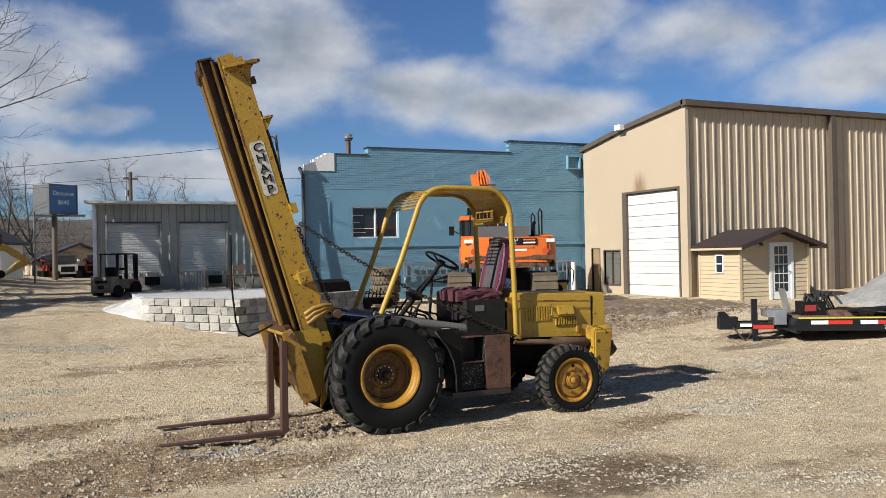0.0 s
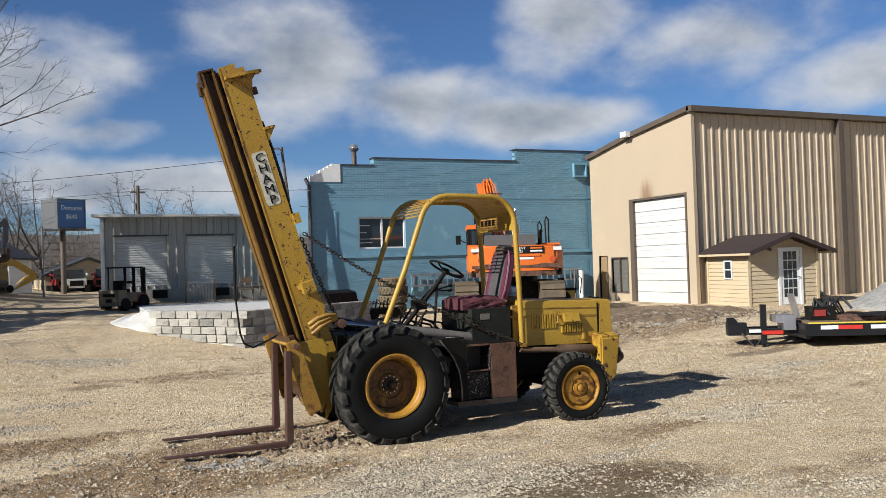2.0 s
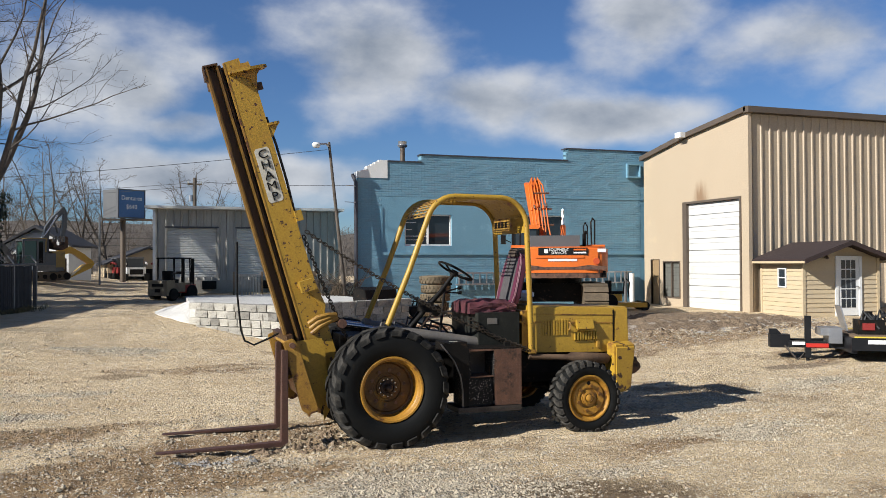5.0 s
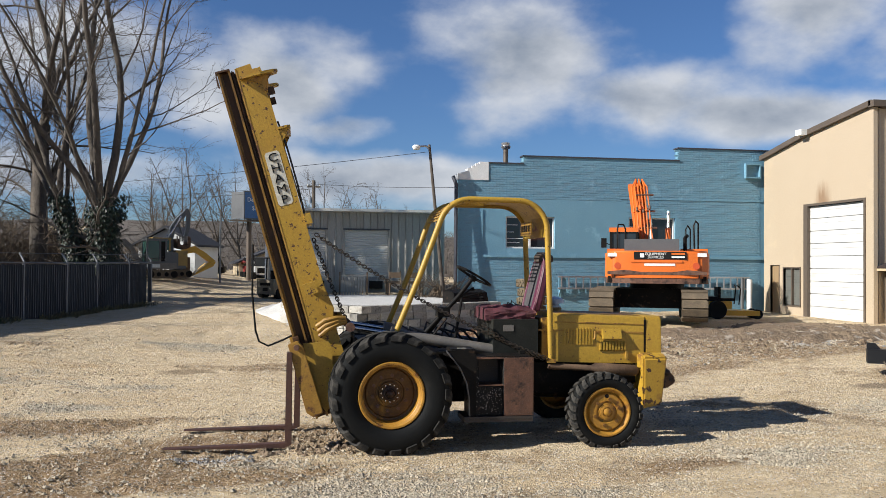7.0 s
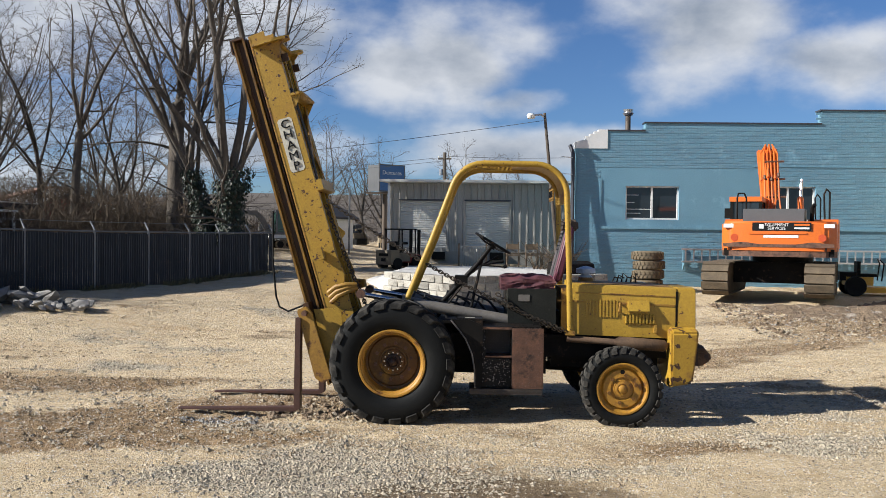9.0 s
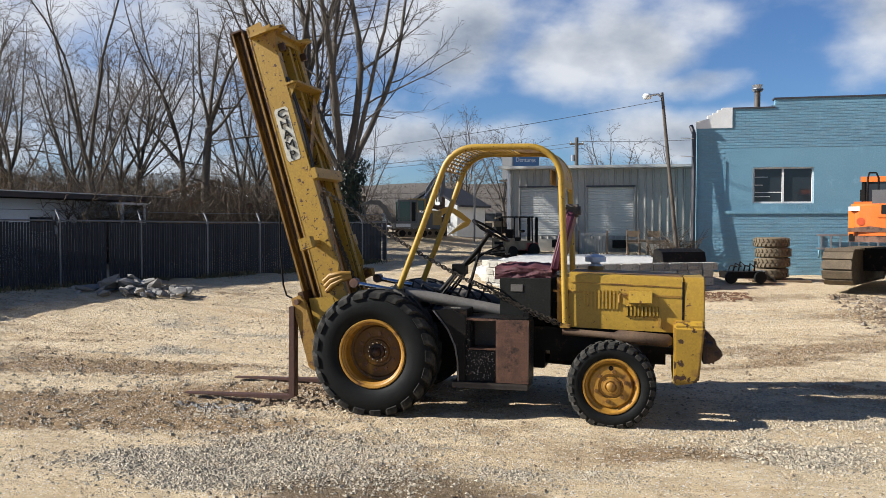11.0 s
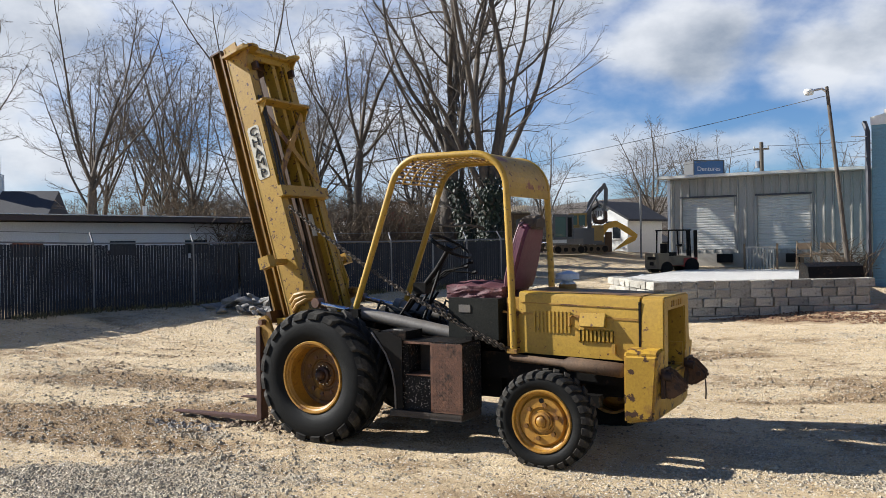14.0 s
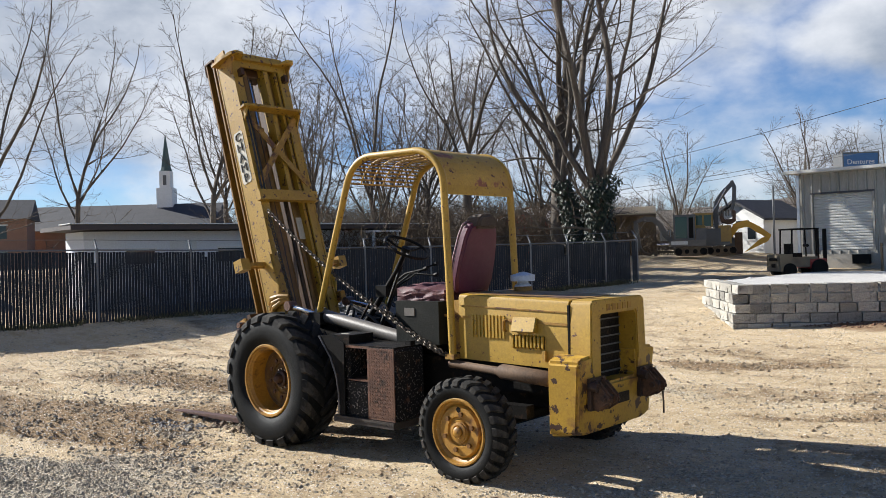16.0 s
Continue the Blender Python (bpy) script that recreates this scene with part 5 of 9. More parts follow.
front_tyre, rear_tyre = tyre_mesh(0.635, 0.335, 0.40, 0.03), tyre_mesh(0.41, 0.255, 0.25, 0.02)
front_lugs = [lug_mesh(0.635, 0.40, 21, 0.03, 0.30, s) for s in (-1, 1)]
rear_lugs = [lug_mesh(0.41, 0.25, 26, 0.02, 0.12, s) for s in (-1, 1)]
for s in (-1, 1):
    wheel(lift, -1.31, s * 0.84, 0.615, 0.335, 0.40, 21, 0.225, 10, s, front_tyre, front_lugs)
    wheel(lift, 1.0, s * 0.88, 0.395, 0.255, 0.25, 26, 0.045, 6, s, rear_tyre, rear_lugs)
tubepart("front_axle", lift, M["black"], [(-1.31, -0.7, 0.615), (-1.31, -0.3, 0.615), (-1.31, 0, 0.615), (-1.31, 0.3, 0.615), (-1.31, 0.7, 0.615)], [0.1, 0.13, 0.22, 0.13, 0.1], 12)
tubepart("rear_axle", lift, M["black"], [(1.0, -0.76, 0.4), (1.0, 0.76, 0.4)], 0.07, 10)
for s in (-1, 1):
    boxpart("axle_spring", lift, M["black"], 0.75, 1.35, s * 0.52 - 0.05, s * 0.52 + 0.05, 0.46, 0.56, bev=0.015)
# chassis
boxpart("chassis", lift, M["black"], -1.6, 1.6, -0.36, -0.26, 0.62, 0.86, bev=0.015)
boxpart("chassis", lift, M["black"], -1.6, 1.6, 0.26, 0.36, 0.62, 0.86, bev=0.015)
boxpart("gearbox", lift, M["black"], -1.1, 0.3, -0.25, 0.25, 0.42, 0.98, bev=0.05)
boxpart("engine_block", lift, M["black"], 0.35, 1.5, -0.24, 0.24, 0.5, 1.1, bev=0.04)
tubepart("prop_shaft", lift, M["black"], [(-1.1, 0, 0.55), (0.9, 0, 0.45)], 0.05, 8)
# floor plates and hydraulic clutter between the front wheels
boxpart("floor_plate", lift, M["black"], -1.0, -0.1, -0.42, 0.42, 0.97, 1.0, bev=0.005)
boxpart("front_cover", lift, M["black"], -1.62, -1.0, -0.40, 0.40, 0.86, 1.12, bev=0.03)
for s in (-1, 1):
    bm = bm_new()
    prism(bm, [(-1.68, 0.86), (-1.0, 0.86), (-0.9, 1.02), (-1.3, 1.1), (-1.62, 1.14)], "y", s * 0.47 - 0.02, s * 0.47 + 0.02)
    part("side_plate", bm, M["black"], lift)
random.seed(4)
for k in range(9):
    x, y = -1.5 + 0.12 * k, -0.3 + 0.07 * k
    tubepart("hydraulic_hose", lift, M["wire"], [(x, y, 0.95), (x + 0.12, y + random.uniform(-0.1, 0.1), 1.2 + random.uniform(0, 0.1)), (x + 0.35, y + random.uniform(-0.1, 0.1), 1.16), (x + 0.5, y + 0.05, 0.98)], 0.014, 6)

# hood and rear shell
bm = bm_new()
prism(bm, [(-0.41, 0.84), (0.41, 0.84), (0.41, 1.385), (0.40, 1.408), (0.375, 1.416), (-0.375, 1.416), (-0.40, 1.408), (-0.41, 1.385)], "x", 0.56, 1.655)
for v in bm.verts:
    v.co.z -= (v.co.x - 0.56) * 0.035 if v.co.z > 1 else 0
    if v.co.x < 1 and v.co.z < 1:
        v.co.z += 0.03
hood = part("hood", bm, M["yellow"], lift, "faded yellow engine hood with rust spots", smooth=True)
bm = bm_new()
prism(bm, [(0.4, 1.22), (0.4, 1.24), (1.64, 1.2), (1.64, 1.18)], "y", -0.416, -0.41)
prism(bm, [(0.58, 1.315), (0.58, 1.325), (1.65, 1.29), (1.65, 1.28)], "y", -0.416, -0.409)
part("hood_seam", bm, M["yellow_worn"], hood)
for k in range(10):   # tall pressed slots
    x = 0.70 + k * 0.036
    boxpart("louvre", hood, M["yellow"], x, x + 0.018, -0.421, -0.409, 1.06, 1.245, bev=0.004)
for k in range(9):    # lower louvres, with black strips standing for the dark slots
    x = 1.12 + k * 0.036
    bm = bm_new()
    prism(bm, [(-0.409, 0.985), (-0.432, 1.0), (-0.432, 1.085), (-0.409, 1.1)], "x", x, x + 0.017)
    part("louvre", bm, M["yellow"], hood)
    boxpart("louvre_slot", hood, M["black"], x + 0.0175, x + 0.022, -0.414, -0.409, 0.99, 1.09)
bm = bm_new()
prism(bm, [(-0.412, 1.115), (-0.412, 1.24), (-0.435, 1.24), (-0.475, 1.125)], "x", 1.14, 1.37)
bevel(bm, 0.006)
part("flap", bm, M["yellow"], hood, "bent yellow flap on the hood side")
tubepart("handle", hood, M["yellow_worn"], [(1.05, -0.41, 1.12), (1.05, -0.45, 1.13), (1.055, -0.45, 1.2), (1.06, -0.41, 1.21)], 0.011, 6)
boxpart("latch", hood, M["yellow_worn"], 1.42, 1.45, -0.44, -0.41, 0.9, 0.98, bev=0.005)
boxpart("hood_gap", hood, M["black"], 1.648, 1.668, -0.418, 0.418, 0.86, 1.34)
# grille shell
bm = bm_new()
sec = [(-0.43, 0.86), (-0.41, 1.34), (-0.395, 1.37), (-0.36, 1.38), (0.36, 1.38), (0.395, 1.37), (0.41, 1.34), (0.43, 0.86), (0.29, 0.86), (0.275, 1.25), (0.26, 1.265), (-0.26, 1.265), (-0.275, 1.25), (-0.29, 0.86)]
prism(bm, sec, "x", 1.665, 1.86)
bevel(bm, 0.02)
shell = part("grille_shell", bm, M["yellow"], lift, "yellow radiator surround with an open grille", smooth=True)
boxpart("radiator", shell, M["black"], 1.67, 1.70, -0.27, 0.27, 0.7, 1.26)
for k in range(7):
    boxpart("grille_bar", shell, M["machgrey"], 1.70, 1.712, -0.27, 0.27, 0.78 + k * 0.07, 0.79 + k * 0.07)
for k in range(5):
    boxpart("raised_mark", shell, M["yellow_worn"], 1.857, 1.866, -0.19 + k * 0.08, -0.14 + k * 0.08, 1.29, 1.34)
# counterweight
bm = bm_new()
prism(bm, [(-0.60, 0.36), (-0.60, 0.92), (-0.56, 0.955), (-0.44, 0.965), (-0.27, 0.965), (-0.27, 0.74), (0.27, 0.74), (0.27, 0.965), (0.44, 0.965), (0.56, 0.955), (0.58, 0.92), (0.58, 0.36), (0.45, 0.33), (-0.45, 0.33)], "x", 1.57, 1.855)
for v in bm.verts:
    if v.co.x > 1.7 and v.co.z < 0.5:
        v.co += Vector((-0.05, -0.05 * v.co.y, 0.035))
bevel(bm, 0.03)
cw = part("counterweight", bm, M["chipped"], lift, "chipped yellow cast counterweight", smooth=True)
# black plate standing for the darkness of a towing slot
boxpart("tow_slot", cw, M["black"], 1.868, 1.874, -0.1, 0.1, 0.56, 0.64)
for y in (-0.36, 0.40):
    hk = boxpart("bracket_plate", lift, M["darkiron"], 1.845, 1.875, y - 0.12, y + 0.10, 0.56, 0.80, bev=0.012, label="rusty towing bracket with pointed cheeks")
    for dy in (-0.065, 0.045):
        bm = bm_new()
        prism(bm, [(1.86, 0.56), (1.86, 0.79), (1.91, 0.795), (1.97, 0.73), (2.03, 0.665), (2.02, 0.615), (1.97, 0.585), (1.92, 0.55)], "y", y + dy - 0.02, y + dy + 0.02)
        bevel(bm, 0.016, 2)
        part("cheek", bm, M["rusthook"], hk, smooth=True)
    tubepart("pin", hk, M["darkiron"], [(1.965, y - 0.10, 0.66), (1.965, y + 0.09, 0.66)], 0.022, 10)
    tubepart("pipe_stub", hk, M["darkiron"], [(1.86, y - 0.10, 0.745), (1.93, y - 0.10, 0.735)], 0.036, 12)
tubepart("hanging_chain", lift, M["chain"], [(2.0, 0.42, 0.6), (2.005, 0.42, 0.5), (2.0, 0.425, 0.42)], 0.007, 6)
tubepart("exhaust_pipe", lift, M["pipe"], [(0.5, -0.47, 0.83), (1.0, -0.47, 0.80), (1.05, -0.47, 0.80), (1.52, -0.47, 0.77), (1.56, -0.47, 0.77)], [0.035, 0.035, 0.062, 0.062, 0.03], 12, "rusty exhaust pipe and silencer")

# step box with tread plate on both sides
def tread_pattern(bm, x0, x1, z0, z1, y, pitch=0.03):
    """Raised diamond bars, turned in alternate directions, on an upright face."""
    rows, cols = int((z1 - z0) / pitch), int((x1 - x0) / pitch)
    for r in range(rows):
        for c in range(cols):
            a = 48 if (r + c) % 2 else -48
            box(bm, -0.011, 0.011, -0.0035, 0.0, -0.0028, 0.0028, pose(x0 + (c + 0.5) * (x1 - x0) / cols, y, z0 + (r + 0.5) * (z1 - z0) / rows, 0, a, 0))


for s in (-1, 1):
    bm = bm_new()
    prism(bm, [(-0.10, 0.36), (0.22, 0.36), (0.22, 0.955), (0.2, 0.975), (-0.10, 0.975)], "y", min(s * 0.50, s * 0.86), max(s * 0.50, s * 0.86))
    bevel(bm, 0.01)
    sb = part("step_box", bm, M["flaking"], lift, "black side box with flaking paint", smooth=True)
    bm = bm_new()
    box(bm, -0.10, 0.218, min(s * 0.862, s * 0.872), max(s * 0.862, s * 0.872), 0.362, 0.972)
    if s < 0:
        tread_pattern(bm, -0.09, 0.21, 0.37, 0.965, -0.872)
    part("tread_plate", bm, M["tread"], sb, "rusty red-brown tread plate")
    boxpart("filler_cap", sb, M["black"], 0.13, 0.19, s * 0.6 - 0.03, s * 0.6 + 0.03, 0.975, 1.02, bev=0.012)
    bm = bm_new()
    prism(bm, [(-0.47, 0.36), (-0.10, 0.36), (-0.10, 0.66), (-0.36, 0.67), (-0.37, 0.97), (-0.42, 0.99), (-0.47, 0.95)], "y", min(s * 0.55, s * 0.83), max(s * 0.55, s * 0.83))
    bevel(bm, 0.012)
    st = part("step", bm, M["flaking"], lift, "black sheet step with worn paint", smooth=True)
    bm = bm_new()
    box(bm, -0.365, -0.102, min(s * 0.585, s * 0.60), max(s * 0.585, s * 0.60), 0.684, 0.955)
    if s < 0:
        tread_pattern(bm, -0.36, -0.105, 0.69, 0.95, -0.60)
    part("recess_back", bm, M["darktread"], st, "dark tread plate at the back of the step recess")
    boxpart("recess_frame", st, M["tread"], -0.40, -0.102, min(s * 0.56, s * 0.845), max(s * 0.56, s * 0.845), 0.957, 0.978, bev=0.005)
    boxpart("step_lip", st, M["tread"], -0.37, -0.10, min(s * 0.60, s * 0.845), max(s * 0.60, s * 0.845), 0.672, 0.684, bev=0.003)
    bm = bm_new()
    box(bm, -0.53, 0.21, min(s * 0.5, s * 0.885), max(s * 0.5, s * 0.885), 0.30, 0.356)
    if s < 0:
        tread_pattern(bm, -0.52, 0.2, 0.302, 0.354, -0.885, 0.027)
    part("foot_board", bm, M["darktread"], lift, "dark tread plate foot board")
    bm = bm_new()
    edge = [(-0.47, 0.36), (-0.475, 0.55), (-0.50, 0.70), (-0.57, 0.86), (-0.68, 1.0), (-0.72, 1.05), (-0.55, 1.06), (-0.40, 1.0), (-0.40, 0.36)]
    prism(bm, edge, "y", s * 0.86 - 0.006, s * 0.86 + 0.006)
    part("splash_plate", bm, M["black"], lift)
    lip = [(x - 0.004, s * 0.87, z) for x, z in edge[:6]]
    tubepart("plate_edge", lift, M["wornedge"], lip, 0.009, 6, "bright worn edge of the splash plate")
    boxpart("battery_shelf", lift, M["black"], -0.68, 0.2, min(s * 0.42, s * 0.84), max(s * 0.42, s * 0.84), 0.965, 0.984, bev=0.004)
    boxpart("battery_cover", lift, M["black"], -0.66, -0.40, min(s * 0.5, s * 0.8), max(s * 0.5, s * 0.8), 0.985, 1.06, bev=0.012)
    boxpart("cover_badge", lift, M["plate_white"], -0.58, -0.48, s * 0.72 - 0.01, s * 0.72 + 0.01, 1.061, 1.064)
# tank under the seat
tk = boxpart("seat_tank", lift, M["tankgreen"], -0.13, 0.38, -0.47, 0.40, 0.98, 1.35, bev=0.02, label="dark green-grey tank under the seat")
boxpart("tank_plate", tk, M["cylinder"], -0.02, 0.1, -0.476, -0.471, 1.22, 1.29)
boxpart("firewall", lift, M["yellow_worn"], 0.44, 0.56, -0.41, 0.41, 0.92, 1.36, bev=0.01)
# seat
def ridged(p):
    return 1 - abs(noise.noise(p)) * 2


bm = bm_new()
box(bm, -0.2, 0.36, -0.37, 0.22, 1.335, 1.45)
bmesh.ops.subdivide_edges(bm, edges=bm.edges, cuts=15, use_grid_fill=True)
for v in bm.verts:
    dx, dy = abs(v.co.x - 0.06) / 0.30, abs(v.co.y + 0.07) / 0.29
    d = max(dx, dy)
    if v.co.z > 1.40:
        v.co.z += 0.035 * (1 - d ** 4) + 0.05 * (ridged(Vector((v.co.x * 5, v.co.y * 8, 2))) - 0.6) * (1 - 0.3 * d)
    out = 0.02 * noise.noise(v.co * 8) + 0.02 * ridged(Vector((v.co.x * 9, v.co.y * 9, v.co.z * 22)))
    if dy > 0.98:
        v.co.y += math.copysign(out, v.co.y + 0.07)
    if dx > 0.98:
        v.co.x += math.copysign(out, v.co.x - 0.06)
seat = part("seat_cushion", bm, M["maroon"], lift, "torn and wrinkled maroon vinyl seat cushion", smooth=True)
bm = bm_new()
outline = [(-0.22, 0), (-0.255, 0.12), (-0.25, 0.3), (-0.225, 0.5), (-0.19, 0.6), (-0.12, 0.63), (0.12, 0.63), (0.19, 0.6), (0.225, 0.5), (0.25, 0.3), (0.255, 0.12), (0.22, 0)]
SEAT_BACK = pose(0.40, 0, 1.42, 0, 14, 0)
prism(bm, [(y - 0.07, z) for y, z in outline], "x", -0.045, 0.05)
bevel(bm, 0.025, 3)
bmesh.ops.transform(bm, matrix=SEAT_BACK, verts=bm.verts)
sbk = part("seat_backrest", bm, M["maroonback"], lift, "maroon high seat back", smooth=True)
bm = bm_new()
ribs = [(-0.046 - 0.014 * abs(math.sin(math.pi * k / 4)), -0.22 + 0.3 * k / 36) for k in range(37)]
prism(bm, ribs + [(-0.03, 0.08), (-0.03, -0.22)], "z", 0.05, 0.56)
bmesh.ops.transform(bm, matrix=SEAT_BACK, verts=bm.verts)
part("seat_insert", bm, M["seatgrey"], sbk, "grey ribbed seat insert", smooth=True)
tubepart("piping", sbk, M["piping"], [SEAT_BACK @ Vector((-0.042, y - 0.07, z)) for y, z in outline], 0.007, 6, "pale worn seam along the seat edge")
bm = bm_new()
prism(bm, [(-0.21, 1.97), (-0.2, 2.05), (-0.16, 2.09), (-0.02, 2.105), (0.05, 2.08), (0.07, 1.97)], "x", 0.47, 0.64)
bevel(bm, 0.025, 3)
part("headrest_cap", bm, M["capcloth"], lift, "brown stuffed cap over the seat back", smooth=True)
# steering column and wheel
col_top = Vector((-0.30, -0.14, 1.80))
tilt = pose(*col_top, 0, 30, 0)
bm = bm_new()
ring = [tilt @ Vector((0.215 * math.cos(a), 0.215 * math.sin(a), 0.03)) for a in (2 * math.pi * k / 28 for k in range(29))]
tube(bm, ring, 0.014, 8, False)
for a in (90, 210, 330):
    tube(bm, [tilt @ Vector((0, 0, 0.0)), tilt @ Vector((0.1 * math.cos(radians(a)), 0.1 * math.sin(radians(a)), 0.0)), tilt @ Vector((0.21 * math.cos(radians(a)), 0.21 * math.sin(radians(a)), 0.028))], 0.011, 6)
tube(bm, [tilt @ Vector((0, 0, -0.03)), tilt @ Vector((0, 0, 0.03))], 0.045, 12)
part("steering_wheel", bm, M["black"], lift, "black three-spoke steering wheel", smooth=True)
tubepart("steering_column", lift, M["black"], [col_top, (-0.45, -0.12, 1.6), (-0.95, -0.1, 1.05)], [0.024, 0.026, 0.03], 10)
boxpart("valve_block", lift, M["black"], -0.70, -0.56, -0.16, 0.02, 1.36, 1.47, bev=0.015)
for k, (x, z) in enumerate(((-0.2, 1.62), (-0.16, 1.56), (-0.25, 1.66))):
    lv = tubepart("control_lever", lift, M["black"], [(-0.62, 0.05 * k - 0.1, 1.42), (-0.4, 0.08 * k - 0.05, 1.58), (x, 0.1 * k, z)], 0.01, 6)
    tubepart("knob", lv, M["black"], [(x, 0.1 * k, z), (x + 0.04, 0.1 * k, z + 0.01)], 0.02, 8)
for y in (-0.28, 0.0, 0.2):
    tubepart("pedal_arm", lift, M["black"], [(-0.9, y, 1.0), (-0.62, y, 1.36)], 0.013, 6)
tubepart("column_brace", lift, M["black"], [(-0.4, -0.1, 1.66), (-0.55, -0.3, 1.0)], 0.016, 8)
bm = bm_new()
lathe(bm, [(0.07, 1.4), (0.075, 1.46), (0.05, 1.48), (0.05, 1.5), (0.11, 1.5), (0.11, 1.55), (0.02, 1.58)], (0.78, 0.22, 0), "z", 16)
part("intake_cap", bm, M["capwhite"], lift, "pale blue air intake cap on the hood", smooth=True)
tubepart("intake_neck", lift, M["rustlid"], [(0.78, 0.22, 1.38), (0.78, 0.22, 1.44), (0.78, 0.22, 1.47)], [0.085, 0.085, 0.06], 16)
bm = bm_new()
prism(bm, [(0.575, 1.417), (1.64, 1.3795), (1.64, 1.3835), (0.575, 1.421)], "y", -0.31, 0.31)
part("hood_lid", bm, M["rustlid"], hood, "rust-stained hood top")

# roll-over frame
def rops_path(y):
    pts = [(-1.21, y + 0.03, 1.2), (-0.95, y, 1.84)]
    pts += [(x, y, z) for x, z in arc(-0.40, 2.33, 0.345, 160, 90, 6)]
    pts += [(x, y, z) for x, z in arc(0.15, 2.34, 0.33, 88, 0, 8)]
    pts += [(0.51, y, 1.6), (0.53, y, 0.9)]
    return pts


for y in (-0.47, 0.47):
    rp = tubepart("roll_bar", lift, M["yellow"], rops_path(y), 0.032, 12, "bent yellow roll-over tube")
    boxpart("foot_plate", rp, M["yellow_worn"], 0.48, 0.575, y - 0.045, y + 0.045, 0.87, 0.91, bev=0.008)
    boxpart("front_foot", rp, M["black"], -1.29, -1.13, y - 0.03, y + 0.08, 1.1, 1.22, bev=0.008)
bm = bm_new()
top = [(x, z + 0.005) for x, z in arc(0.15, 2.34, 0.345, 0, 90, 10)] + [(-0.08, 2.69)]
top2 = [(x, z) for x, z in arc(0.15, 2.34, 0.335, 90, 0, 10)]
prism(bm, top + [(-0.08, 2.682)] + top2, "y", -0.45, 0.45)
part("canopy_sheet", bm, M["canopy"], lift, "rust-spotted curved canopy sheet")
for k in range(10):
    a = 160 - k * 7.2
    x, z = -0.40 + 0.345 * math.cos(radians(a)), 2.33 + 0.345 * math.sin(radians(a))
    boxpart("canopy_slat", lift, M["yellow_worn"], -0.008, 0.008, -0.45, 0.45, -0.004, 0.004, m=pose(x, 0, z, 0, 90 - a, 0))
for x in (-0.36, -0.31, -0.26, -0.21, -0.16, -0.11):
    boxpart("canopy_slat", lift, M["yellow_worn"], x - 0.008, x + 0.008, -0.45, 0.45, 2.672, 2.68)
for y in (-0.3, -0.15, 0.0, 0.15, 0.3):
    tubepart("canopy_bar", lift, M["yellow"], [(x, y, z) for x, z in arc(-0.40, 2.33, 0.335, 160, 92, 6)] + [(-0.08, y, 2.672)], 0.007, 6)
boxpart("canopy_edge", lift, M["yellow"], 0.475, 0.505, -0.46, 0.46, 2.27, 2.35, bev=0.006)
plate = boxpart("name_plate", lift, M["yellow_worn"], 0.35, 0.36, -0.26, 0.2, 2.3, 2.45)
for k in range(4):
    boxpart("plate_mark", plate, M["black"], 0.345, 0.35, -0.2 + k * 0.1, -0.14 + k * 0.1, 2.34, 2.41)

# tilt cylinders
for s in (-1, 1):
    cy = tubepart("tilt_cylinder", lift, M["cylinder"], [(-1.22, s * 0.40, 1.19), (-0.05, s * 0.40, 1.0)], 0.062, 14, "dark grey tilt cylinder")
    tubepart("cylinder_rod", cy, M["chrome"], [(-1.72, s * 0.40, 1.27), (-1.22, s * 0.40, 1.19)], 0.026, 10)
    tubepart("gland", cy, M["cylinder"], [(-1.26, s * 0.40, 1.197), (-1.18, s * 0.40, 1.184)], 0.078, 14)
    tubepart("rod_eye", cy, M["tread"], [(-1.70, s * 0.40 - 0.05, 1.27), (-1.70, s * 0.40 + 0.05, 1.27)], 0.05, 10)

# mast, leaning forward: built upright along z, then tilted
LEAN = pose(-1.93, 0, 0.0, 0, -16.4, 0)
L = 4.14
HW = 0.375    # half the width over the outer plates


def mast_part(name, material, *ext, bev=0.0, label="", parent=None):
    return boxpart(name, parent or lift, material, *ext, bev=bev, label=label, m=LEAN)


def mast_prism(name, poly, y0, y1, material, label="", bev=0.0, parent=None):
    bm = bm_new()
    prism(bm, poly, "y", min(y0, y1), max(y0, y1))
    if bev:
        bevel(bm, bev)
    bmesh.ops.transform(bm, matrix=LEAN, verts=bm.verts)
    return part(name, bm, material, parent or lift, label, smooth=bev > 0)


